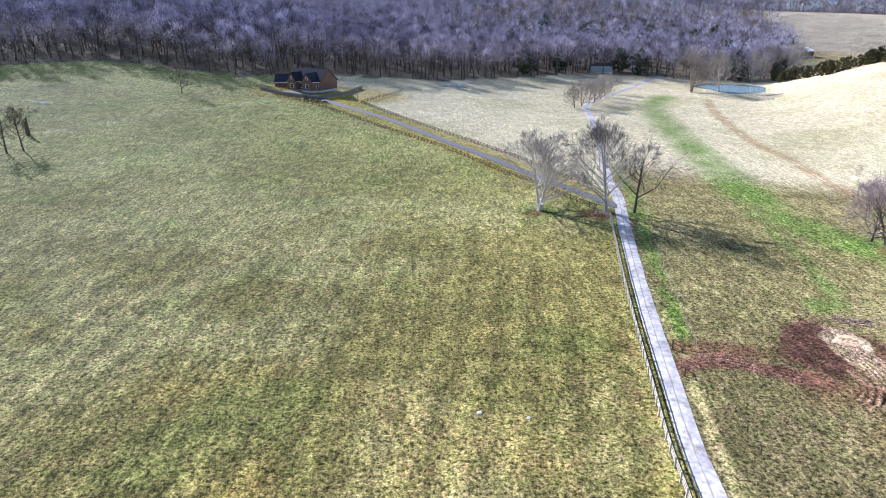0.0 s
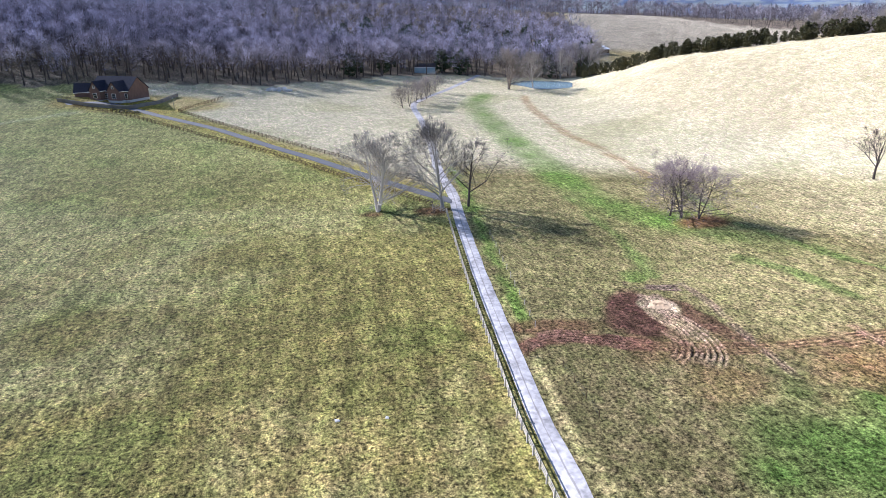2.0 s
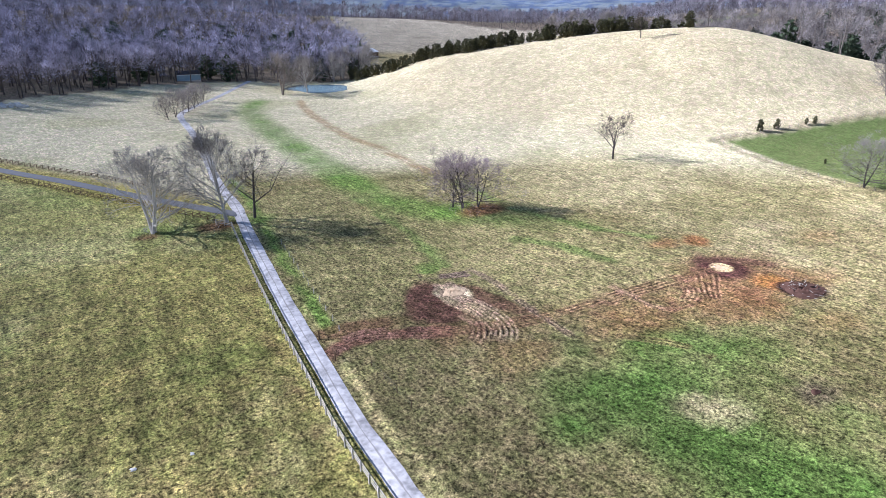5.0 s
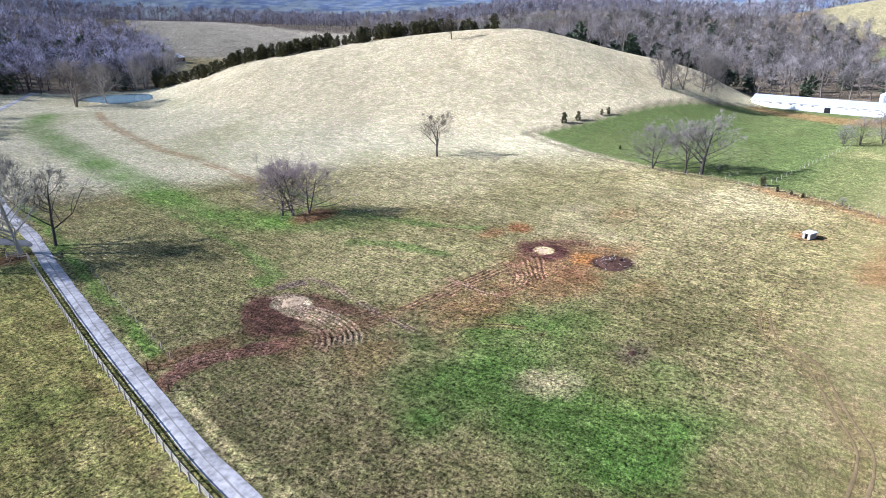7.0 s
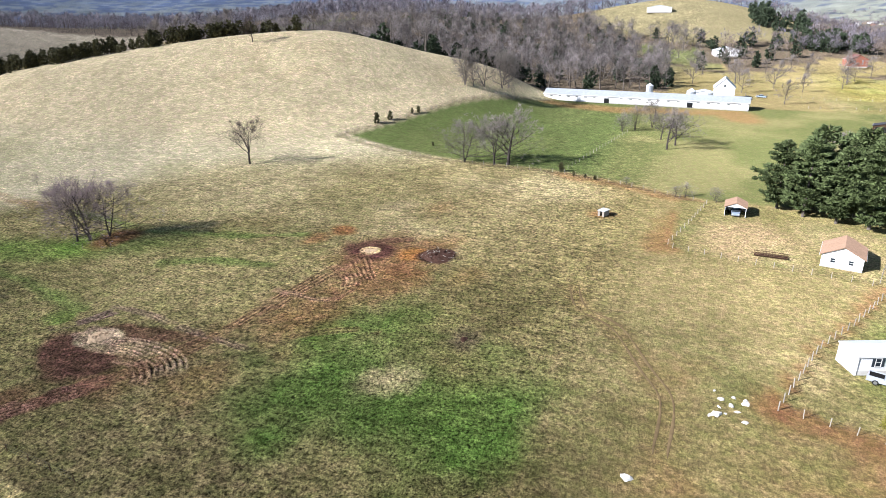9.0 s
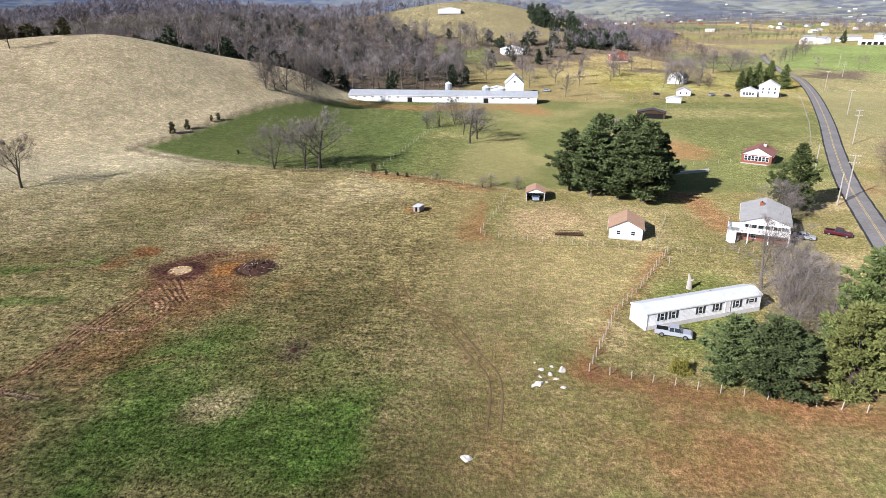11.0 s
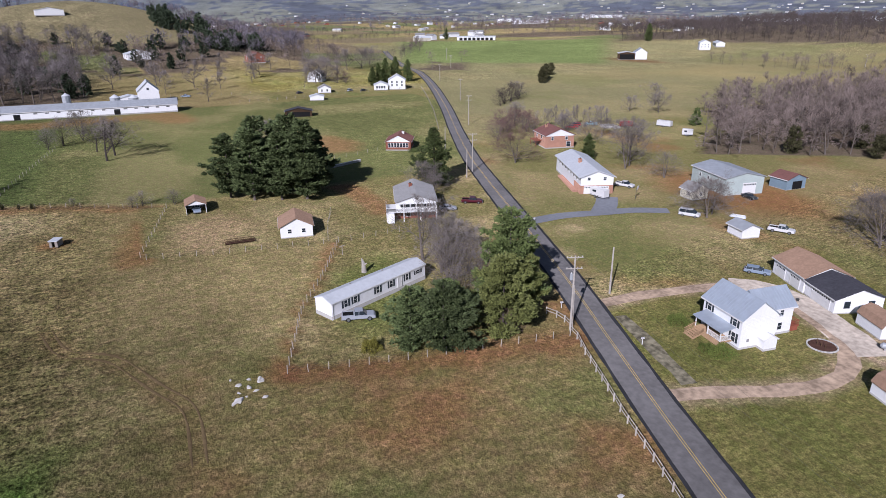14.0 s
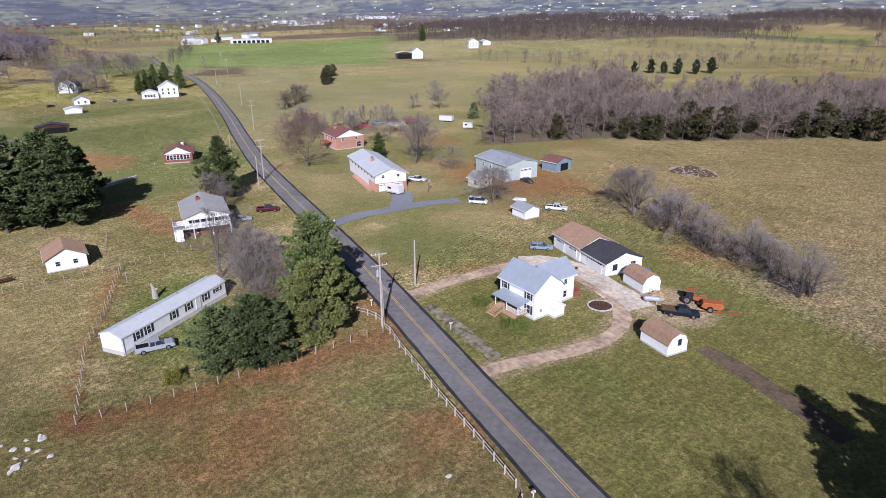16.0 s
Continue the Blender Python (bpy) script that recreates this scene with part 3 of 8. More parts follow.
    lawn = ramp(x - 70, 0, 4) * ramp(x + y * 0.2, 72, 76) * (x < 420) * (inside < 0.5) * ((y < 4) & (x > np.interp(y, [-58, -45, -33, -24, -14], [74, 76, 78.5, 80.5, 83])) & ((x < np.interp(y, [-37.3, -27.5, -21.2, -14], [132.2, 112.3, 101.6, 82])) | (y < -37.3) | ((x > np.interp(y, [-37.3, -26, -11.9, 4.2], [132.2, 134.5, 136.7, 140.7])) & (y < 4))))
    home = (x < 182) | (y < -60)
    yard_col = blend(np.zeros_like(col) + np.array((0.200, 0.175, 0.085)), (0.36, 0.29, 0.17), ramp(n1 * 0.6 + n2 * 0.4, 0.46, 0.66) * 0.85)
    yard_col = blend(yard_col, (0.10, 0.135, 0.042), ramp(n3 * 0.4 + n2 * 0.6, 0.52, 0.72) * 0.6)
    yard_col = blend(yard_col, (0.135, 0.160, 0.055), ramp(mound(x, y, 103, -35, 1, 24, 10, -22) + 0.5 * (n2 - 0.5), 0.35, 0.75) * 0.75)
    yard_col = blend(yard_col, (0.36, 0.27, 0.17), ramp(np.hypot((x - 152) / 1.4, y + 12) + 6 * (n2 - 0.5), 14, 6) * 0.7)
    yard_col = blend(yard_col, (0.25, 0.14, 0.08), ramp(away(x, y, [(150, -55), (170, -55), (200, -45), (243, -68)]) + 5 * (n2 - 0.5), 6, 2) * 0.7)
    yk = (lawn > 0.5) * home * 1.0
    col = col * (1 - yk[..., None]) + yard_col * yk[..., None]
    # south of the road
    rd_y = np.interp(x, [q[0] for q in ROAD], [q[1] for q in ROAD])
    s_side = (y < rd_y) * 1.0
    s_col = blend(np.zeros_like(col) + np.array((0.180, 0.166, 0.078)), (0.31, 0.25, 0.145), ramp(n1, 0.42, 0.64) * 0.65)
    s_col = blend(s_col, (0.125, 0.140, 0.055), ramp(vnoise(x + 77, y, 22, 3) * 0.7 + n2 * 0.3, 0.50, 0.66) * 0.5)
    s_col = blend(s_col, (0.23, 0.13, 0.075), ramp(vnoise(x, y + 177, 26, 3) * 0.7 + n2 * 0.3, 0.58, 0.72) * 0.6)
    near_lawn = ramp(y + 0.36 * x + 101.5, 0, 2.5) * ramp(x, 82, 76) * ramp(-20 - y, 0, 5)
    s_col = blend(s_col, (0.152, 0.142, 0.058), near_lawn * (0.70 + 0.3 * n2))
    s_col = blend(s_col, (0.118, 0.125, 0.046), near_lawn * ramp(vnoise(x + 12, y + 5, 16, 3), 0.48, 0.66) * 0.6)
    s_col = blend(s_col, (0.275, 0.222, 0.140), ramp(-101.5 - y - 0.36 * x, 0, 4) * ramp(x, 50, 28) * (0.55 + 0.5 * n1))
    s_col = blend(s_col, (0.34, 0.27, 0.19), np.maximum(0.6 * ramp(away(x, y, GRAVEL) + 1.5 * (n2 - 0.5), 2.8, 1.6), ramp(np.hypot((x - 44) / 1.3, y + 99.5) + 4 * (n2 - 0.5), 8, 5)) * 0.9)
    s_col = blend(s_col, (0.25, 0.195, 0.108), ramp(0.35 * x - y, 152, 172) * ramp(x, 150, 95) * (0.55 + 0.4 * n1))
    s_col = blend(s_col, (0.23, 0.115, 0.06), ramp(np.hypot((x - 122) / 1.6, y + 152) + 6 * (n2 - 0.5), 22, 9) * 0.75)
    s_col = blend(s_col, (0.218, 0.200, 0.112), ramp(x, 215, 260))
    s_col = blend(s_col, (0.26, 0.225, 0.125), ramp(n1 * 0.6 + n3 * 0.4, 0.46, 0.62) * ramp(x, 200, 260) * 0.7)
    s_col = blend(s_col, (0.185, 0.185, 0.088), ramp(n2 * 0.4 + vnoise(x, y + 300, 55, 3) * 0.6, 0.50, 0.64) * ramp(x, 200, 260) * 0.6)
    s_col = blend(s_col, (0.170, 0.205, 0.085), ramp(r, 620, 650) * ramp(az, 111.5, 113) * ramp(az, 130.5, 129))
    s_col = blend(s_col, (0.24, 0.20, 0.105), ramp(x * 0.55 - y, 480, 640) * ramp(x, 480, 400) * n1)
    s_col = blend(s_col, (0.15, 0.085, 0.05), ramp(np.hypot((x - 500) / 2.5, (y + 455)) + 10 * (n1 - 0.5), 20, 12) * 0.8)
    col = col * (1 - s_side[..., None]) + s_col * s_side[..., None]
    for cx, cy, s in ((116, -92, 3), (104, -78, 6), (150, -88, 4)):
        col = blend(col, (0.34, 0.28, 0.17), ramp(np.hypot(x - cx, y - cy) + 4 * (n2 - 0.5), s, 1) * 0.8)
    # far country: a patchwork of fields
    far = ramp(r, 520, 640) * (1 - ramp(hay_hill(x, y), 0.5, 2)) * (1 - ((az > 111.5) & (az < 130.5) & (r < 1060)))
    cellx, celly = np.floor((x + 40 * np.sin(y / 170)) / 230).astype(int), np.floor((y + 30 * np.sin(x / 210)) / 170).astype(int)
    pick = LAT[cellx % 256, (celly * 7) % 256]
    field = np.where(pick[..., None] < 0.3, (0.145, 0.155, 0.075), np.where(pick[..., None] < 0.55, (0.21, 0.195, 0.09), np.where(pick[..., None] < 0.8, (0.27, 0.22, 0.12), (0.20, 0.165, 0.105))))
    field = field * (0.85 + 0.3 * n3)[..., None]
    keep = far * (1 - s_side * ramp(1000 - r, 0, 60))
    col = col * (1 - keep[..., None]) + field * keep[..., None]
    col = blend(col, (0.33, 0.285, 0.22), ramp(np.hypot((x - 520) / 1.5, y - 760), 240, 200) * (az > 26) * (az < 45))
    col = blend(col, (0.235, 0.205, 0.125), ramp(np.hypot(x - 815, (y - 25) / 1.1), 125, 108) * (r > 560))
    # leaf litter under the woods
    col = blend(col, (0.125, 0.100, 0.078), woods(x, y) * 0.92)
    calm = 1 - 0.55 * np.maximum(yk * 0.7, near_lawn * s_side) - 0.28 * s_side * (1 - near_lawn) - 0.2 * inside - 0.42 * dry * (1 - s_side) - 0.52 * k * ramp(y, 22, 2) * (1 - yk) * (1 - s_side)
    # past 2500 m distance haze is put into the soil colour, greyer and bluer
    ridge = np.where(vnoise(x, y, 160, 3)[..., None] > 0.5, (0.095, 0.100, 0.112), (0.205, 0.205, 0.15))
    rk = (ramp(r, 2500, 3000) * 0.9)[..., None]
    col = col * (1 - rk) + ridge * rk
    grey = col.mean(-1, keepdims=True)
    col = np.where(r[..., None] < 2500, grey + 1.16 * (col - grey), col)
    return np.clip(col, 0.01, 0.9), np.clip(calm, 0.2, 1)


def axis(lo, hi, step, far=4950.0, grow=1.032, grow_low=1.032):
    a = list(np.arange(lo, hi + step, step))
    d = step
    while a[-1] < far:
        d *= grow
        a.append(a[-1] + d)
    d = step
    while a[0] > -far:
        d *= grow_low
        a.insert(0, a[0] - d)
    return np.array(a)


def mesh_of(name, verts, faces, material, flat=False):
    me = bpy.data.meshes.new(name)
    verts = np.asarray(verts, np.float32)
    faces = np.asarray(faces, np.int32)
    me.vertices.add(len(verts))
    me.vertices.foreach_set("co", verts.ravel())
    k = faces.shape[1]
    me.loops.add(faces.size)
    me.loops.foreach_set("vertex_index", faces.ravel())
    me.polygons.add(len(faces))
    me.polygons.foreach_set("loop_start", np.arange(0, faces.size, k, dtype=np.int32))
    me.polygons.foreach_set("loop_total", np.full(len(faces), k, np.int32))
    me.update()
    me.validate()
    if not flat:
        me.polygons.foreach_set("use_smooth", np.ones(len(me.polygons), bool))
    me.materials.append(material)
    return me


def build_ground():
    xs, ys = axis(-120, 240, 2.0, grow_low=1.11), axis(-170, 230, 2.0, grow=1.036)
    X, Y = np.meshgrid(xs, ys)
    Z = height(X, Y)
    n, m = len(xs), len(ys)
    i = np.arange(m - 1)[:, None] * n + np.arange(n - 1)[None]
    faces = np.stack([i, i + 1, i + n + 1, i + n], -1).reshape(-1, 4)
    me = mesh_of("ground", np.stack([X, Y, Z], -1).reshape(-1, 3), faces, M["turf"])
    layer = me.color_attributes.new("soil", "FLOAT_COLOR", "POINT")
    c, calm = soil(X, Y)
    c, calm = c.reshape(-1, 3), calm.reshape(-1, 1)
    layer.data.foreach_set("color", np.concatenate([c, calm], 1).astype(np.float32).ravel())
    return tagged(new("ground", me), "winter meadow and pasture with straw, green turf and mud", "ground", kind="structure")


build_ground()


# ---- churned mud: wheel ruts as furrows and ridges in a finer sheet of soil ----
# way, half width at start and end, furrows across, depth, tint, strength
RUTS = [
    ([(33.2, 78.6), (35.5, 79.9), (40.0, 80.8), (45.0, 79.2), (51.5, 74.7)], 1.8, 2.2, 5, 0.16, (0.19, 0.108, 0.074), 0.85),
    ([(63.5, 91.0), (61.3, 84.0), (62.2, 79.0), (61.9, 74.0), (60.4, 69.3), (57.0, 66.4)], 2.0, 2.7, 6, 0.16, (0.33, 0.235, 0.155), 0.8),
    ([(58.6, 78.0), (58.8, 74.0), (56.0, 70.0), (53.5, 69.0)], 1.2, 1.6, 3, 0.11, (0.27, 0.17, 0.105), 0.8),
    ([(51.0, 75.4), (58.0, 72.3), (64.5, 70.2), (72.5, 68.3), (82.0, 67.4), (95.0, 66.4), (105.0, 65.5)], 1.5, 2.2, 4, 0.06, (0.21, 0.115, 0.070), 0.55),
    ([(72.2, 93.9), (71.5, 83.4), (70.0, 74.9), (69.0, 66.0), (68.2, 59.5)], 0.9, 0.9, 2, 0.08, (0.24, 0.17, 0.115), 0.7),
    ([(88.8, 71.5), (88.3, 67.2), (87.9, 61.8), (89.2, 58.4)], 0.9, 0.9, 2, 0.10, (0.30, 0.19, 0.12), 0.8),
    ([(104.0, 67.0), (101.5, 63.8), (99.2, 60.5), (93.7, 58.7), (87.0, 59.2)], 2.2, 1.6, 4, 0.09, (0.23, 0.125, 0.075), 0.7),
    ([(111.0, 67.0), (107.8, 63.3), (103.0, 60.0), (98.5, 56.0)], 2.6, 1.6, 4, 0.09, (0.22, 0.12, 0.07), 0.7),
    ([(61.0, 96.0), (64.5, 93.6), (68.0, 92.0), (72.8, 91.0)], 0.9, 1.6, 3, 0.14, (0.17, 0.115, 0.095), 0.85),
    ([(112.0, 69.5), (117.0, 67.0), (121.6, 62.6), (125.0, 57.5)], 1.2, 2.0, 4, 0.10, (0.17, 0.09, 0.062), 0.75),
    ([(74.0, 58.0), (80.0, 50.0), (82.0, 43.0)], 1.0, 1.0, 2, 0.04, (0.21, 0.13, 0.07), 0.45),
]


def band(x, y, line):
    """Signed distance to the side of a way, and how far along it (0 to 1)."""
    best, side, along = np.full(x.shape, 1e9), np.zeros(x.shape), np.zeros(x.shape)
    c = smooth(line, 1.2)
    n = len(c) - 1
    for i in range(n):
        d = c[i + 1] - c[i]
        k = np.clip(((x - c[i, 0]) * d[0] + (y - c[i, 1]) * d[1]) / (d @ d), 0, 1)
        px, py = x - c[i, 0] - k * d[0], y - c[i, 1] - k * d[1]
        q = np.hypot(px, py)
        closer = q < best
        best = np.where(closer, q, best)
        side = np.where(closer, np.sign(d[0] * py - d[1] * px) * q, side)
        along = np.where(closer, (i + k) / n, along)
    return side, along


def build_mud():
    xs, ys = np.arange(31.0, 128.0, 0.27), np.arange(44.0, 98.5, 0.27)
    X, Y = np.meshgrid(xs, ys)
    c, calm = soil(X, Y)
    Z = np.zeros_like(X)
    wander = 0.9 * (vnoise(X, Y, 6, 2) - 0.5)
    for line, w0, w1, n, deep, tint, k in RUTS:
        s, t = band(X, Y, line)
        w = w0 + (w1 - w0) * t
        u = (s + wander) / w
        inside = ramp(np.abs(u), 1.12, 0.9) * ramp(t, 0, 0.03) * ramp(t, 1, 0.86) * ramp(vnoise(X + 40 * deep, Y + n, 3.5, 2), 0.22, 0.42)
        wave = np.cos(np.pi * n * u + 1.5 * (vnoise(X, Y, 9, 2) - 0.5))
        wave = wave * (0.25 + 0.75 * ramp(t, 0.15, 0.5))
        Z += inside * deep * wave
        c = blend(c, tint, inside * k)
        # colour follows the relief: furrows darkened, ridges lightened
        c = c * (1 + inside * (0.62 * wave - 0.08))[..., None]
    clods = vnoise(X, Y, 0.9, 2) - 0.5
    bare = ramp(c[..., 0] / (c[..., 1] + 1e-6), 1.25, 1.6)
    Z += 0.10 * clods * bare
    # likewise hollows between clods darker, clods lighter
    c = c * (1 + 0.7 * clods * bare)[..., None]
    rim = np.minimum(np.minimum(X - xs[0], xs[-1] - X), np.minimum(Y - ys[0], ys[-1] - Y))
    Z = height(X, Y) + (Z + 0.17) * ramp(rim, 0, 1.5) - 0.06
    off = away(X, Y, LANE) < 2.6
    Z = np.where(off, height(X, Y) - 0.1, Z)
    n, m = len(xs), len(ys)
    i = np.arange(m - 1)[:, None] * n + np.arange(n - 1)[None]
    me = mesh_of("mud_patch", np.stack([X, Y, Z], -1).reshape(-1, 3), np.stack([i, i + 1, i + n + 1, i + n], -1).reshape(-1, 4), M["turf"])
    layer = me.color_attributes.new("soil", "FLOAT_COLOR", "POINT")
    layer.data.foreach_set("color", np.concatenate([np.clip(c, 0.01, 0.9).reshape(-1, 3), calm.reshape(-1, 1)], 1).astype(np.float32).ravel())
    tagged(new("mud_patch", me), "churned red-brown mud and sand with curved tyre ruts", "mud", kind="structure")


build_mud()


def build_tufts(count=125000):
    """Tussocks of dry and green grass over the unmown ground."""
    rng = np.random.default_rng(404)
    r, az = rng.uniform(38, 300, count), np.radians(rng.uniform(-42, 172, count))
    x, y = r * np.sin(az), r * np.cos(az)
    c, calm = soil(x, y)
    ok = (calm > 0.78) & ~woods(x, y) & (np.hypot(x - POND[0], y - POND[1]) > 29)
    for line, gap in ((LANE, 2.6), (DRIVE, 2.8), (ROAD, 4.6), (GRAVEL, 3.0), (ASPH, 4.0)):
        ok &= away(x, y, line) > gap
    ok &= ~((y < -84) & (x < 170)) & ~((x > 136) & (x < 182) & (y < -15)) & (rng.random(count) < np.where(hay_hill(x, y) > 1.5, 0.5, 1.0))
    x, y, c, r = x[ok], y[ok], c[ok], r[ok]
    n = len(x)
    low = np.where(hay_hill(x, y) > 1.5, 0.55, 1.0)
    size = rng.uniform(0.08, 0.24, n) * (1 + r / 500)
    tall = rng.uniform(0.05, 0.16, n) * low
    z = height(x, y)
    z = z + np.where((x > 31.5) & (x < 127.5) & (y > 44.5) & (y < 98.0), 0.08, 0.0)
    turn = rng.uniform(0, 6.28, n)
    V = np.zeros((n, 4, 3))
    for j in range(3):
        t = turn + 2.094 * j
        V[:, j] = np.stack([x + size * np.cos(t), y + size * np.sin(t), z - 0.05], 1)
    V[:, 3] = np.stack([x + rng.normal(0, 0.5, n) * size, y + rng.normal(0, 0.5, n) * size, z + tall], 1)
    F = (np.arange(n)[:, None, None] * 4 + np.array(((0, 1, 3), (1, 2, 3), (2, 0, 3)))[None]).reshape(-1, 3)
    me = mesh_of("grass_tufts", V.reshape(-1, 3), F, M["turf"], True)
    layer = me.color_attributes.new("soil", "FLOAT_COLOR", "POINT")
    shade = rng.choice([0.50, 0.75, 1.0, 1.25], n, p=[0.05, 0.27, 0.42, 0.26])[:, None] * (1 + rng.normal(0, 0.06, (n, 3)))
    rgb = np.repeat(np.clip(c * shade, 0.01, 0.7)[:, None], 4, 1).reshape(-1, 3)
    layer.data.foreach_set("color", np.concatenate([rgb, np.full((len(rgb), 1), 0.5)], 1).astype(np.float32).ravel())
    tagged(new("grass_tufts", me), "tussocks of dry straw and green winter grass", "grass", kind="stuff")


build_tufts()


def ridge_z(x, y):
    r = np.hypot(x, y)
    return height(x, y) - 2 + 10 * ramp(r, 2750, 2950) + 13 * vnoise(x, y, 620, 3) * ramp(r, 2750, 3300) + 45 * ramp(r, 3900, 4700)


def build_ridges():
    """Hazy wooded ridges that close the horizon; the haze is mixed into their colour."""
    az = np.radians(np.linspace(-60, 190, 1300))
    rows = np.r_[np.linspace(2750, 4300, 40), 4700]
    A, R = np.meshgrid(az, rows)
    X, Y = R * np.sin(A), R * np.cos(A)
    fold = vnoise(X, Y, 620, 4)
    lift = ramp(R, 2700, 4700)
    Z = ridge_z(X, Y)
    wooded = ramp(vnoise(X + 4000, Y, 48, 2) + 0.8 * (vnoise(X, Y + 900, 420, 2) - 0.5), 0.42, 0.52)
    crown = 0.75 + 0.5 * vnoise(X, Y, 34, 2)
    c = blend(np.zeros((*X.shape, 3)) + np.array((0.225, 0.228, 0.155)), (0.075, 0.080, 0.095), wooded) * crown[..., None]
    # distance haze blended into the colour: blue northward, grey eastward, stronger farther out
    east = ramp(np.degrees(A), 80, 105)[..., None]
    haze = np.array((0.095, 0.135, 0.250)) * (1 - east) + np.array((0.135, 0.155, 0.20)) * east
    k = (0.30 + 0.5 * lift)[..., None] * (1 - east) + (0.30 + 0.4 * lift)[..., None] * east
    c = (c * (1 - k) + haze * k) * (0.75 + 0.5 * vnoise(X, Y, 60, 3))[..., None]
    n, m = len(az), len(rows)
    i = np.arange(m - 1)[:, None] * n + np.arange(n - 1)[None]
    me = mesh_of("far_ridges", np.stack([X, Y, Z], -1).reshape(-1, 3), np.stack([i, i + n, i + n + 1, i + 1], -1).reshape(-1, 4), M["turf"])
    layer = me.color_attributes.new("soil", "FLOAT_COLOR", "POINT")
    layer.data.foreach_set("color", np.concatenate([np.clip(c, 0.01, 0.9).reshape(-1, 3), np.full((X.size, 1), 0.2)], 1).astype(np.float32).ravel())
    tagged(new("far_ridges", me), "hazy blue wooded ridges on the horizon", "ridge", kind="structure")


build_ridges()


def ribbon(name, line, width, material, lift=0.06, label="", category="road", rough=0.12, step=3.0, lanes=4, offset=0.0, kind="structure", crown=0.0, taper=0.0):
    """A strip of paving or track laid over the ground along a line."""
    c = smooth(line, step)
    d = np.gradient(c, axis=0)
    d /= np.linalg.norm(d, axis=1)[:, None] + 1e-9
    nrm = np.stack([-d[:, 1], d[:, 0]], 1)
    s = np.cumsum(np.r_[0, np.linalg.norm(np.diff(c, axis=0), axis=1)])
    v = []
    for j in range(lanes + 1):
        u = j / lanes - 0.5
        edge = rough * width * (vnoise(s * 1.0 + 50 * j, s * 0 + 13.0 * j + width, 3.0, 2) - 0.5) if j in (0, lanes) else 0
        w = width * (1 - taper * np.abs(2 * s / s[-1] - 1) ** 3)
        p = c + nrm * (u * w + edge + offset)[:, None]
        z = height(p[:, 0], p[:, 1]) + lift + crown * (1 - 4 * u * u) - (0.05 if j in (0, lanes) else 0)
        v.append(np.c_[p, z])
    v = np.stack(v, 1)
    n = len(c)
    i = np.arange(n - 1)[:, None] * (lanes + 1) + np.arange(lanes)[None]
    f = np.stack([i, i + 1, i + lanes + 2, i + lanes + 1], -1).reshape(-1, 4)[:, ::-1]
    ob = new(name, mesh_of(name, v.reshape(-1, 3), f, material))
    return tagged(ob, label, category, kind=kind)


ribbon("lane", LANE, 2.9, M["gravel"], 0.10, "pale gravel farm lane with worn wheel tracks", "lane", crown=0.05)
ribbon("lane_crown", LANE, 0.6, M["lane_mid"], 0.165, "darker worn middle of the gravel lane", "lane", 0.9, lanes=2)
ribbon("driveway_house", DRIVE, 3.6, M["asphalt_drive"], 0.13, "grey paved driveway up to the brick house", "driveway", 0.05)
ribbon("road", ROAD, 6.4, M["asphalt"], 0.14, "two-lane asphalt country road with patched edges", "road", 0.02, crown=0.06)
for k_ in (-0.16, 0.16):
    ribbon("road_line", ROAD, 0.13, M["yellow_paint"], 0.235, "faded yellow centre line on asphalt", "road marking", 0.0, offset=k_, lanes=2)
for k_ in (-3.15, 3.15):
    ribbon("road_edge", ROAD, 0.55, M["asphalt_edge"], 0.17, "dark tar edge of the country road", "road", 0.5, offset=k_, lanes=2)
ribbon("driveway_gravel", GRAVEL, 3.0, M["dirt_drive"], 0.10, "curved gravel and dirt driveway", "driveway", 0.3)
ribbon("gravel_pad", [(76.0, -97.5), (69.0, -102.3), (60.0, -100.8), (52.5, -97.6), (46.5, -95.0)], 6.5, M["gravel_pad"], 0.115, "pale gravel pad before the garages", "driveway", 0.3)
ribbon("driveway_paved", ASPH, 4.4, M["asphalt_new"], 0.12, "grey paved driveway beside the ranch house", "driveway", 0.05)
ribbon("driveway_apron", [(122.2, -104.5), (128.0, -111.0), (133.5, -115.5)], 6.0, M["asphalt_new"], 0.135, "paved apron before the garage doors", "driveway", 0.05)
ribbon("old_roadbed", [(74.5, -69.8), (64.0, -67.2), (53.5, -64.4)], 2.4, M["old_bed"], 0.07, "old grassy strip of broken pavement", "pavement", 0.4)


for k_ in (-0.85, 0.85):
    ribbon("wheel_track", TRACK, 0.42, M["track_soil"], 0.07, "worn brown wheel track in the pasture turf", "track", 1.0, 1.2, 2, k_, taper=0.8)
    ribbon("wheel_track", HILLTRACK, 0.34, M["track_hay"], 0.10, "worn brown wheel track up the hay field", "track", 1.0, 2.0, 2, k_, taper=0.8)


def build_pond():
    a = np.linspace(0, 2 * np.pi, 48, endpoint=False)
    rad = 1 + 0.10 * np.sin(3 * a + 1) + 0.06 * np.sin(5 * a)
    v = [(POND[0], POND[1], 4.12)] + [(POND[0] + 18.5 * k * math.cos(t), POND[1] + 23.5 * k * math.sin(t), 4.12) for t, k in zip(a, rad)]
    f = [(0, 1 + i, 1 + (i + 1) % 48) for i in range(48)]
    tagged(new("pond", mesh_of("pond", v, f, M["water"])), "calm blue-green farm pond", "pond", kind="structure")


build_pond()


# ---- helpers for things ----
def thing(name, x, y, turn=0.0, label="", category="", group="", z=None, kind=""):
    ob = new(name)
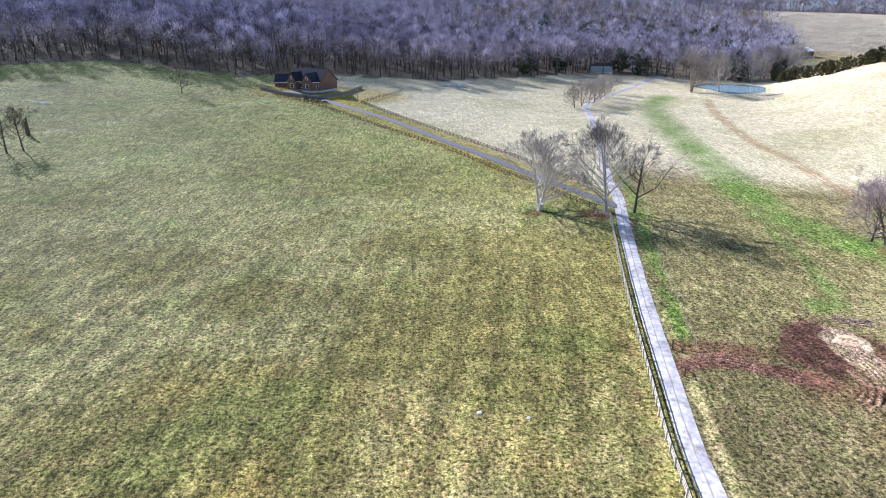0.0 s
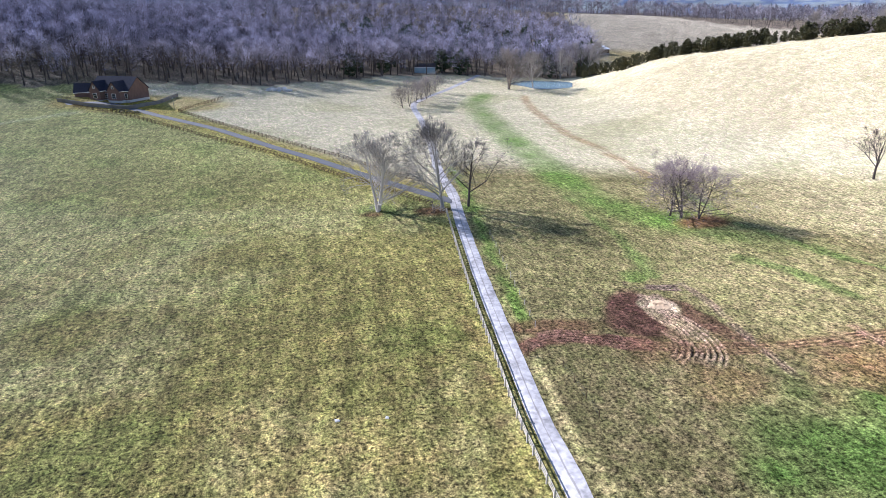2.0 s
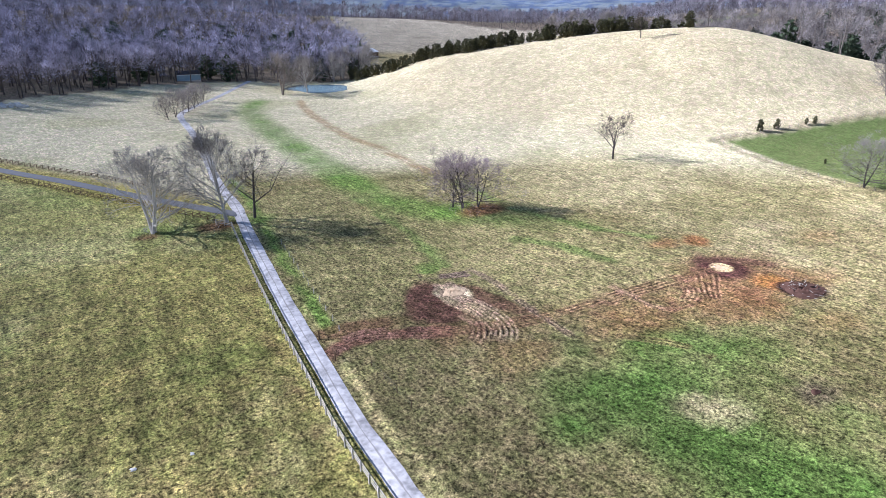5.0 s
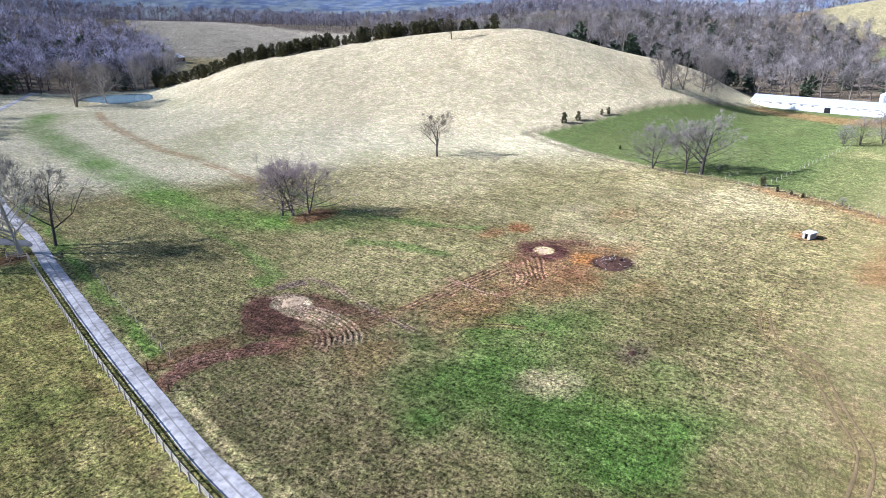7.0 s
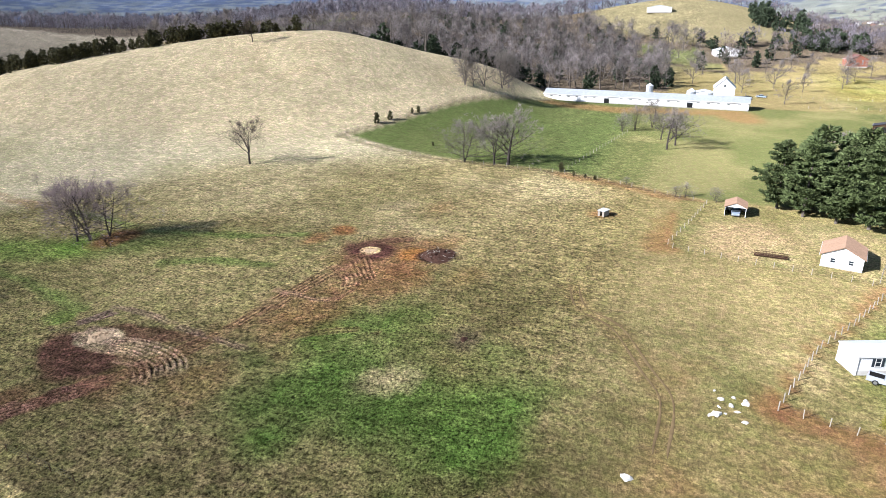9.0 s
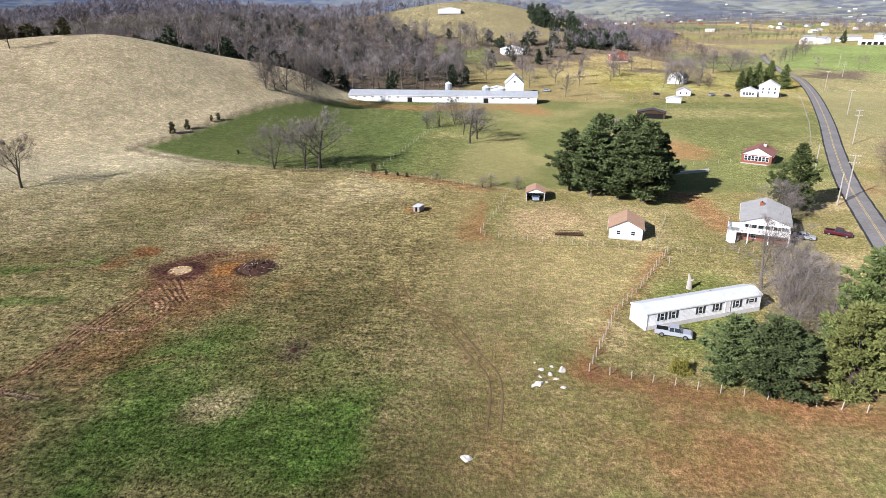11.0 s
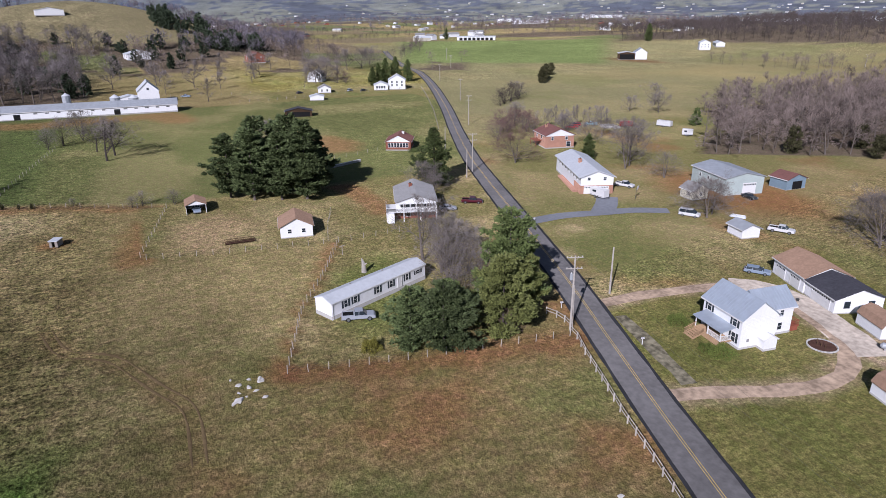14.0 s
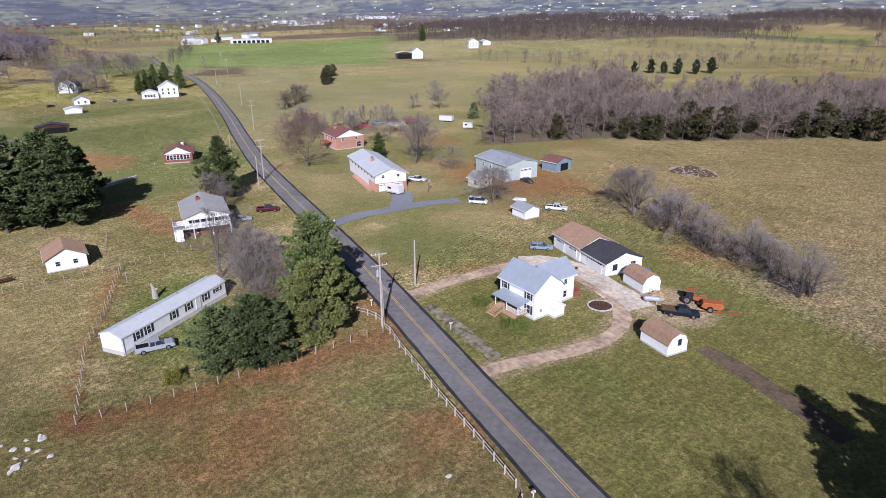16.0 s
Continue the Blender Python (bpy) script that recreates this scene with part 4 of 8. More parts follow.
    ob.empty_display_size = 0.2
    ob.matrix_world = pose(x, y, hz(x, y) if z is None else z, 0, 0, turn)
    return tagged(ob, label, category, group, kind)


def part(name, data, material=None, parent=None, label="", at=None):
    """A mesh (bmesh or finished mesh) as one part of a thing."""
    if isinstance(data, bmesh.types.BMesh):
        me = bpy.data.meshes.new(name)
        data.to_mesh(me)
        data.free()
        me.materials.append(material)
    else:
        me = data
    ob = new(name, me)
    ob.parent = parent
    if at is not None:
        ob.matrix_basis = at
    if label:
        ob["label"] = label
    return ob


def box(bm, x0, x1, y0, y1, z0, z1):
    v = [bm.verts.new(p) for p in ((x0, y0, z0), (x1, y0, z0), (x1, y1, z0), (x0, y1, z0), (x0, y0, z1), (x1, y0, z1), (x1, y1, z1), (x0, y1, z1))]
    for f in ((0, 3, 2, 1), (4, 5, 6, 7), (0, 1, 5, 4), (1, 2, 6, 5), (2, 3, 7, 6), (3, 0, 4, 7)):
        bm.faces.new([v[i] for i in f])
    return bm


def boxes(*dims, bevel=0.0):
    bm = bmesh.new()
    for d in dims:
        box(bm, *d)
    if bevel:
        bmesh.ops.bevel(bm, geom=bm.edges[:], offset=bevel, segments=2, affect="EDGES", profile=0.6)
    return bm


def tube(bm, a, b, ra, rb, n=8):
    a, b = Vector(a), Vector(b)
    d = (b - a).normalized()
    u = d.orthogonal().normalized()
    w = d.cross(u)
    ring = [[bm.verts.new(p + r * (math.cos(t) * u + math.sin(t) * w)) for t in (2 * math.pi * k / n for k in range(n))] for p, r in ((a, ra), (b, rb))]
    for k in range(n):
        bm.faces.new((ring[0][k], ring[0][(k + 1) % n], ring[1][(k + 1) % n], ring[1][k]))
    bm.faces.new(ring[0][::-1])
    bm.faces.new(ring[1])
    return bm


def strand(points, r):
    """One unbroken wire through the points."""
    bm = bmesh.new()
    rings = []
    for p, q in zip(points, [*points[1:], points[-1]]):
        d = ((q - p) if q is not p else (p - points[-2])).normalized()
        u = d.cross(Vector((0, 0, 1))).normalized()
        w = d.cross(u)
        rings.append([bm.verts.new(p + r * (math.cos(t) * u + math.sin(t) * w)) for t in (0, 2.094, 4.189)])
    for a, b in zip(rings[:-1], rings[1:]):
        for k in range(3):
            bm.faces.new((a[k], a[(k + 1) % 3], b[(k + 1) % 3], b[k]))
    return bm


# ---- bare and evergreen trees ----
def bare_tree(seed, tall=1.0, spread=0.45, fork=0.25, order=3, kids=6, twigs=900, up=0.55, trunks=1, twig_len=0.085, twig_w=0.0035, sides=5, stout=0.018, haze=0.012, more=2, solid=3):
    """A leafless tree of unit height: (trunk and limbs, twigs) as vertex and face arrays."""
    rng = np.random.default_rng(seed)
    LV, LF, tips = [], [], []

    def stem(p, d, length, rad, level):
        q, pts, rads = np.array(p), [np.array(p)], [rad]
        n = (5 if solid > 1 else 3) if level == 0 else 1 if level > 2 else 2
        for k in range(n):
            d = d + rng.normal(0, 0.05 + 0.09 * level, 3) + np.array((0, 0, 0.10 if level else 0.05))
            d /= np.linalg.norm(d)
            q = q + d * length / n
            pts.append(q)
            rads.append(rad * (1 - 0.75 * (k + 1) / n))
        m = sides if level == 0 else 3
        base = len(LV)
        for q_, r_ in zip(pts, rads) if level <= solid else ():
            u = np.cross(d, (0.3, 0.9, 0.1))
            u /= np.linalg.norm(u)
            w = np.cross(d, u)
            for j in range(m):
                t = 2 * np.pi * j / m
                LV.append(q_ + r_ * (np.cos(t) * u + np.sin(t) * w))
        for k in range(n if level <= solid else 0):
            for j in range(m):
                a, b = base + k * m + j, base + k * m + (j + 1) % m
                LF.append((a, b, b + m, a + m))
        for k in range(1, n + 1):
            tips.append((pts[k], d, level))
        if level < order:
            count = kids + more if level == 0 else kids - (level - 1)
            for c in range(count):
                f = fork + (1 - fork) * (c + rng.random()) / count if level == 0 else 0.2 + 0.8 * (c + rng.random()) / count
                i = min(int(f * n), n - 1)
                s = pts[i] + (pts[i + 1] - pts[i]) * (f * n - i)
                side = rng.normal(0, 1, 3)
                side -= d * (side @ d)
                side /= np.linalg.norm(side) + 1e-9
                lift = up * (0.22 + 0.95 * f) if level == 0 else up
                nd = side * (1 - 0.65 * lift) + d * lift + np.array((0, 0, 0.06))
                nd /= np.linalg.norm(nd)
                reach = (spread * (1.30 - 1.0 * f) if level == 0 else length * (0.62 - 0.25 * f)) * rng.uniform(0.75, 1.2)
                stem(s, nd, reach, max(rads[i] * 0.56 * (1 - 0.2 * f), 0.0012), level + 1)

    for k in range(trunks):
        lean = rng.normal(0, 0.05 if trunks == 1 else 0.22, 3)
        lean[2] = 1
        stem(np.array((rng.normal(0, 0.02) * (trunks > 1), rng.normal(0, 0.02) * (trunks > 1), -0.01)), lean / np.linalg.norm(lean), tall * rng.uniform(0.86, 1.0) * 0.9, stout / (1 if trunks == 1 else 1.5), 0)
    outer = [t for t in tips if t[2] >= 1] or tips
    pick = rng.integers(0, len(outer), twigs)
    P = np.array([outer[i][0] for i in pick])
    hub = np.array((0, 0, P[:, 2].mean() * 0.8))
    P = P + rng.normal(0, haze, (twigs, 3)) * np.array((1, 1, 0.8))
    D = np.array([outer[i][1] for i in pick]) * 0.6 + 0.8 * (P - hub) / (np.linalg.norm(P - hub, axis=1)[:, None] + 1e-9) + rng.normal(0, 0.40, (twigs, 3)) + np.array((0, 0, 0.2))
    D /= np.linalg.norm(D, axis=1)[:, None]
    S = np.cross(D, rng.normal(0, 1, (twigs, 3)))
    S /= np.linalg.norm(S, axis=1)[:, None] + 1e-9
    ln, w = twig_len * rng.uniform(0.5, 1.3, (twigs, 1)), twig_w * rng.uniform(0.7, 1.3, (twigs, 1))
    TV = np.stack([P - S * w, P + S * w, P + D * ln], 1).reshape(-1, 3)
    TF = np.arange(3 * twigs).reshape(-1, 3)
    LV = np.array(LV)
    top = max(LV[:, 2].max(), TV[:, 2].max())
    return LV / top, np.array(LF), TV / top, TF


def conifer(seed, tufts=2600, wide=0.30, power=0.8, base=0.06, droop=0.15, boughs=110, flat=0.4, clump=0.075, size=0.030, blades=4):
    """An evergreen of unit height: a trunk with boughs, and needle tufts gathered in clumps along each bough."""
    rng = np.random.default_rng(seed)
    bh_ = base + (0.97 - base) * (np.arange(boughs) + rng.random(boughs)) / boughs
    ba = 2.4 * np.arange(boughs) + rng.normal(0, 0.5, boughs)
    lean = 1 + 0.22 * np.sin(ba + rng.uniform(0, 6)) + 0.16 * np.sin(2 * ba + 9 * bh_ + rng.uniform(0, 6))
    br = wide * np.maximum(1 - bh_, 0.015) ** power * np.minimum(1, 0.55 + 2.0 * (bh_ - base)) * lean * rng.uniform(0.62, 1.15, boughs)
    sprays = 6
    sk = np.clip(np.linspace(0.34, 1.0, sprays)[None] + rng.normal(0, 0.07, (boughs, sprays)), 0.2, 1.08)
    sa = rng.normal(0, 1, (boughs, sprays)) * 0.9
    sz = rng.normal(0, 0.35, (boughs, sprays))
    pick = rng.choice(boughs, tufts, p=(br + 0.02) / (br + 0.02).sum())
    s = rng.choice(sprays, tufts, p=np.array((0.10, 0.14, 0.17, 0.20, 0.21, 0.18)))
    cl = clump * (0.40 + 0.6 * br[pick] / wide)
    along = br[pick] * np.clip(sk[pick, s] + rng.normal(0, 0.045, tufts), 0.05, 1.15)
    a = ba[pick] + (sa[pick, s] * 0.75 + rng.normal(0, 0.45, tufts)) * cl / np.maximum(along, 0.03)
    P = np.stack([along * np.cos(a), along * np.sin(a), bh_[pick] - droop * along + 0.25 * along**2 / wide + (sz[pick, s] + rng.normal(0, 0.6, tufts)) * cl * flat], 1)
    P[:, 2] = np.maximum(P[:, 2], 0.01)
    out = np.stack([np.cos(a), np.sin(a), 0.45 - droop + 0 * a], 1)
    V = []
    for b in range(blades):
        D = out + rng.normal(0, 0.6, (tufts, 3))
        D /= np.linalg.norm(D, axis=1)[:, None]
        S = np.cross(D, rng.normal(0, 1, (tufts, 3)))
        S /= np.linalg.norm(S, axis=1)[:, None] + 1e-9
        ln = size * rng.uniform(0.6, 1.4, (tufts, 1))
        V.append(np.stack([P - S * ln * 0.28, P + S * ln * 0.28, P + D * ln], 1).reshape(-1, 3))
    V = np.concatenate(V)
    F = np.arange(len(V)).reshape(-1, 3)
    # boughs, as slim three-sided rods among the needles
    b = np.arange(0, boughs, 2 if tufts > 1000 else 9)
    root, tip = np.zeros((len(b), 3)), np.stack([br[b] * 0.85 * np.cos(ba[b]), br[b] * 0.85 * np.sin(ba[b]), bh_[b] - droop * br[b]], 1)
    root[:, 2] = bh_[b]
    side = np.stack([-np.sin(ba[b]), np.cos(ba[b]), 0 * b], 1) * 0.004
    lift = np.zeros_like(side)
    lift[:, 2] = 0.005
    R = np.stack([root - side, root + side, root + lift, tip], 1).reshape(-1, 3)
    RF = (np.arange(len(b))[:, None, None] * 4 + np.array(((0, 1, 3), (1, 2, 3), (2, 0, 3)))[None]).reshape(-1, 3) + len(V)
    V, F = np.concatenate([V, R]), np.concatenate([F, RF])
    # tapered trunk
    t = 2 * np.pi * np.arange(6) / 6
    LV = np.concatenate([np.stack([r * np.cos(t), r * np.sin(t), z + 0 * t], 1) for z, r in ((-0.01, 0.018), (0.12, 0.014), (0.5, 0.010), (0.98, 0.002))])
    LF = np.array([(6 * k + q, 6 * k + (q + 1) % 6, 6 * k + 6 + (q + 1) % 6, 6 * k + 6 + q) for k in range(3) for q in range(6)])
    return LV, LF, V, F


def shrub_shape(seed, leaves=900, flat=0.8, size=0.09):
    rng = np.random.default_rng(seed)
    d = rng.normal(0, 1, (leaves, 3))
    d /= np.linalg.norm(d, axis=1)[:, None]
    d[:, 2] = np.abs(d[:, 2])
    k = 1 + 0.16 * np.sin(4 * d[:, 0] + 3 * d[:, 1] * 2 + seed) + 0.12 * np.sin(7 * d[:, 1] + 5 * d[:, 2])
    P = d * (k * rng.uniform(0.7, 1.0, leaves))[:, None] * np.array((1, 1, flat))
    V = []
    for b in range(2):
        D = d + rng.normal(0, 0.7, (leaves, 3))
        S = np.cross(D, rng.normal(0, 1, (leaves, 3)))
        S /= np.linalg.norm(S, axis=1)[:, None] + 1e-9
        V.append(np.stack([P - S * size * 0.5, P + S * size * 0.5, P + D * size], 1).reshape(-1, 3))
    V = np.concatenate(V)
    return V, np.arange(len(V)).reshape(-1, 3)


SHAPES, MESHES = {}, {}


def tree_meshes(key, shape, bark, leaf):
    if (key, bark, leaf) not in MESHES:
        LV, LF, TV, TF = shape
        MESHES[(key, bark, leaf)] = (mesh_of("trunk", LV, LF, M[bark]), mesh_of("crown", TV, TF, M[leaf], True))
    return MESHES[(key, bark, leaf)]


def tree(name, key, x, y, tall, bark, leaf, label, turn=0.0, wide=1.0, group="", z=None):
    t = thing(name, x, y, turn, label, "tree", group, z)
    a, b = tree_meshes(key, SHAPES[key], bark, leaf)
    s = Matrix.Diagonal((tall * wide, tall * wide, tall, 1))
    part("trunk", a, None, t, at=s)
    part("crown", b, None, t, at=s)
    return t


for k_ in range(3):
    SHAPES[f"sycamore{k_}"] = bare_tree(11 + k_, spread=0.66, fork=0.12, order=4, kids=5, twigs=6500, up=0.62, trunks=3 - (k_ > 0), twig_len=0.06, twig_w=0.0019, stout=0.036, haze=0.015, more=6, solid=4)
    SHAPES[f"oak{k_}"] = bare_tree(31 + k_, spread=0.80, fork=0.20, order=4, kids=5, twigs=3600, up=0.52, twig_len=0.06, twig_w=0.0019, stout=0.032, more=4, solid=4)
    SHAPES[f"yard{k_}"] = bare_tree(51 + k_, spread=0.82, fork=0.10, order=4, kids=4, twigs=6000, up=0.52, trunks=2, twig_len=0.07, twig_w=0.0021, stout=0.030, haze=0.028, more=6, solid=4)
    SHAPES[f"brush{k_}"] = bare_tree(71 + k_, spread=0.60, fork=0.08, order=2, kids=5, twigs=1900, up=0.62, trunks=4, twig_len=0.10, twig_w=0.0019, sides=4, stout=0.022, haze=0.03, more=4)
    SHAPES[f"small{k_}"] = bare_tree(91 + k_, spread=0.60, fork=0.2, order=2, kids=6, twigs=1000, up=0.68, twig_len=0.10, twig_w=0.0038, sides=4, stout=0.026, haze=0.02, more=6)
    SHAPES[f"creek{k_}"] = bare_tree(231 + k_, spread=0.46, fork=0.20, order=2, kids=4, twigs=420, up=0.62, twig_len=0.095, twig_w=0.0055, sides=3, stout=0.017, haze=0.03, more=4, solid=1)
    SHAPES[f"wood{k_}"] = bare_tree(111 + k_, spread=0.50, fork=0.30, order=2, kids=5, twigs=520, up=0.72, twig_len=0.065, twig_w=0.0042, sides=3, stout=0.020, haze=0.04, solid=2)
    SHAPES[f"mid{k_}"] = bare_tree(251 + k_, spread=0.50, fork=0.36, order=1, kids=6, twigs=190, up=0.62, twig_len=0.07, twig_w=0.0085, sides=3, stout=0.016, haze=0.06, solid=1)
    SHAPES[f"far{k_}"] = bare_tree(131 + k_, spread=0.50, fork=0.36, order=1, kids=7, twigs=64, up=0.62, twig_len=0.14, twig_w=0.019, sides=3, stout=0.017, haze=0.09, solid=0)
    SHAPES[f"pine{k_}"] = conifer(151 + k_, 5600, 0.31, 0.52, 0.10, -0.02, 48, 0.20, 0.080, 0.034, 3)
    SHAPES[f"spruce{k_}"] = conifer(171 + k_, 4800, 0.31, 0.66, 0.03, 0.10, 90, 0.34, 0.065, 0.030, 3)
    SHAPES[f"cedar{k_}"] = conifer(191 + k_, 7000, 0.42, 0.46, 0.03, 0.02, 72, 0.34, 0.080, 0.032, 3)
    SHAPES[f"juniper{k_}"] = conifer(271 + k_, 900, 0.38, 0.45, 0.03, 0.00, 40, 0.50, 0.085, 0.075, 3)
    SHAPES[f"far_pine{k_}"] = conifer(211 + k_, 170, 0.32, 0.5, 0.05, 0.1, 24, 0.5, 0.08, 0.14, 3)


def forest(name, label, spots, keys, leaf, bark, tall, seed):
    """Many trees that nobody could count, as one mesh of limbs and one of twigs."""
    rng = np.random.default_rng(seed)
    hub = tagged(new(name), label, "woods", kind="stuff")
    LVs, LFs, TVs, TFs, ln, tn = [], [], [], [], 0, 0
    zs = height(spots[:, 0], spots[:, 1])
    for (x, y), z in zip(spots, zs):
        LV, LF, TV, TF = SHAPES[keys[rng.integers(len(keys))]]
        a, s = rng.uniform(0, 6.28), rng.uniform(*tall)
        w = s * rng.uniform(0.85, 1.25)
        R = np.array(((math.cos(a) * w, -math.sin(a) * w, 0), (math.sin(a) * w, math.cos(a) * w, 0), (0, 0, s)))
        o = np.array((x, y, z))
        LVs.append(LV @ R.T + o)
        LFs.append(LF + ln)
        TVs.append(TV @ R.T + o)
        TFs.append(TF + tn)
        ln += len(LV)
        tn += len(TV)
    for nm, V, F, mt in (("trunks", LVs, LFs, bark), ("branches", TVs, TFs, leaf)):
        o = new(nm, mesh_of(nm, np.concatenate(V), np.concatenate(F), M[mt], True))
        o.parent = hub
        o["kind"] = "stuff"
    return hub


def scatter(seed, x0, x1, y0, y1, gap, test):
    rng = np.random.default_rng(seed)
    xs, ys = np.meshgrid(np.arange(x0, x1, gap), np.arange(y0, y1, gap))
    p = np.stack([xs, ys], -1).reshape(-1, 2) + rng.uniform(-0.48, 0.48, (xs.size, 2)) * gap
    return p[test(p[:, 0], p[:, 1])]


def polar(x, y):
    return np.hypot(x, y), np.degrees(np.arctan2(x, y))


def in_view(x, y):
    r, az = polar(x, y)
    return (az > -52) & (az < 178)


def near_woods(x, y):
    r, az = polar(x, y)
    return woods(x, y) & in_view(x, y) & (r < 480) & (az < 60)


def mid_woods(x, y):
    r, az = polar(x, y)
    return woods(x, y) & in_view(x, y) & (r >= 480) & (r < 760) & (az < 60)


def far_woods(x, y):
    r, az = polar(x, y)
    return woods(x, y) & in_view(x, y) & (r >= 760) & (r < 1250) & (az < 86)


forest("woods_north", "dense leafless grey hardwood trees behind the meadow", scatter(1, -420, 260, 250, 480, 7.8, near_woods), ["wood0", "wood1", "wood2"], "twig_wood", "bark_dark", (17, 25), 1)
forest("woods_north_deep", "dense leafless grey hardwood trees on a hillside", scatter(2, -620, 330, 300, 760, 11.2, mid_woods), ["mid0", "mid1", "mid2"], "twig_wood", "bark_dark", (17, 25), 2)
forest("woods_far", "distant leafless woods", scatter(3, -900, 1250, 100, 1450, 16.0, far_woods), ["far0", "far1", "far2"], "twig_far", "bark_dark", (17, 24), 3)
forest("woods_east", "leafless hardwood trees behind the barn", scatter(4, 280, 760, 20, 520, 13.0, lambda x, y: woods(x, y) & (polar(x, y)[1] >= 45) & (polar(x, y)[0] < 760)), ["wood0", "wood1", "wood2"], "twig_east", "bark_grey", (16, 24), 4)
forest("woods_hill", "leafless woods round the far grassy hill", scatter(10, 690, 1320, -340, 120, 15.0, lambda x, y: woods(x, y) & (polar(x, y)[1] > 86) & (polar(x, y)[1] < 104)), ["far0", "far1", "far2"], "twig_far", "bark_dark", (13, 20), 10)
forest("woods_south", "grey leafless trees and brush along a creek", scatter(5, -140, 240, -480, -170, 7.6, lambda x, y: woods(x, y) & in_view(x, y) & (polar(x, y)[0] < 480)), ["creek0", "creek1", "creek2"], "twig_creek", "bark_grey", (10, 19), 5)
forest("woods_plain", "distant bare woodlots among fields", scatter(6, 200, 2600, -2400, 300, 33.0, lambda x, y: woods(x, y) & in_view(x, y) & (polar(x, y)[1] > 84) & (polar(x, y)[0] > 560) & ~((polar(x, y)[1] > 129) & (polar(x, y)[0] < 1800))), ["far0", "far1", "far2"], "twig_creek", "bark_grey", (12, 20), 6)
forest("woods_vale", "brown leafless woods across the far fields", scatter(9, 60, 1000, -1760, -480, 14.0, lambda x, y: woods(x, y) & (polar(x, y)[1] > 129) & (polar(x, y)[1] < 177) & (polar(x, y)[0] > 700) & (polar(x, y)[0] < 1800)), ["far0", "far1", "far2"], "twig_dark", "bark_dark", (15, 22), 9)
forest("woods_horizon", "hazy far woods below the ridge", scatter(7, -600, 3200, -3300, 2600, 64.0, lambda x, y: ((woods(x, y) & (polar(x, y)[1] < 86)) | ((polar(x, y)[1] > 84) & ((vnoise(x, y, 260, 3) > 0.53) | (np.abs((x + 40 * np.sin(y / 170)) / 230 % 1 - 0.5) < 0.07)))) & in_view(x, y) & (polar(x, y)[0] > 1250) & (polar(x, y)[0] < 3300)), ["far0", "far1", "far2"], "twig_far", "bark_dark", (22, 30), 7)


def hedgerow(name, label, line, gap, wander, keys, leaf, tall, seed):
    rng = np.random.default_rng(seed)
    p = walk_line(line, gap)
    forest(name, label, p + rng.normal(0, wander, p.shape), keys, leaf, "bark_grey", tall, seed)


def walk_line(line, gap):
    """Points at even steps along a line."""
    p = np.array(line, float)
    s = np.r_[0, np.cumsum(np.linalg.norm(np.diff(p, axis=0), axis=1))]
    n = max(1, int(round(s[-1] / gap)))
    t = np.linspace(0, s[-1], n + 1)
    return np.stack([np.interp(t, s, p[:, 0]), np.interp(t, s, p[:, 1])], 1)


for i_, ln_ in enumerate(([(430, -480), (330, -560), (230, -600), (120, -600)], [(540, -762), (433, -750), (332, -697), (204, -743), (120, -745)], [(300, -505), (240, -560), (183, -595), (110, -590)], [(700, -720), (500, -820), (300, -860), (60, -900)], [(620, -250), (760, -330), (900, -400)], [(1000, -300), (1100, -420), (1150, -560)], [(900, -900), (700, -1150), (400, -1250)], [(560, -160), (650, -200), (760, -215), (900, -220)], [(1300, -500), (1350, -800), (1250, -1100)], [(640, -640), (760, -820), (820, -1000)], [(1120, -250), (1090, -330), (1075, -400)], [(1500, -300), (1450, -410), (1560, -560), (1660, -690)], [(394, -488), (368, -500), (330, -500)], [(310, -462), (290, -480), (268, -492)], [(780, -665), (730, -660), (690, -668)], [(1500, -700), (1800, -1200), (1500, -1500)], [(300, -1500), (700, -1600), (1100, -1550)])):
    hedgerow("hedgerow", "brown leafless hedgerow between distant fields", ln_, 7.0 if i_ < 15 else 14.0, 6.0, ["mid0", "mid1", "mid2"] if i_ < 15 else ["far0", "far1", "far2"], "twig_creek", (8, 15), 50 + i_)


# ---- buildings ----
def side_frame(side, L, W):
    """Where a wall's middle stands, and the turn that points its outside along -y."""
    return {"S": (0, -W / 2, 0), "N": (0, W / 2, 180), "E": (L / 2, 0, 90), "W": (-L / 2, 0, -90)}[side]


PANE = {}


def shared(key, make, material):
    if key not in PANE:
        bm = make()
        me = bpy.data.meshes.new(str(key[0]))
        bm.to_mesh(me)
        bm.free()
        me.materials.append(M[material])
        PANE[key] = me
    return PANE[key]


def frame_ring(w, h, t=0.09, d=0.07):
    return boxes((-w / 2 - t, -w / 2, -d, 0.02, -t, h + t), (w / 2, w / 2 + t, -d, 0.02, -t, h + t), (-w / 2, w / 2, -d, 0.02, -t, 0), (-w / 2, w / 2, -d, 0.02, h, h + t), (-w / 2, w / 2, -d * 0.7, 0.01, h * 0.49, h * 0.49 + 0.05))


def window(parent, m, w, h, trim="white_paint", shutters=False):
    f = part("window", shared(("window_frame", w, h, trim), lambda: frame_ring(w, h), trim), None, parent, at=m)
    part("pane", shared(("pane", w, h), lambda: boxes((-w / 2, w / 2, -0.03, 0.0, 0, h)), "glass"), None, f, "dark reflecting window glass")
    if shutters:
        for s in (-1, 1):
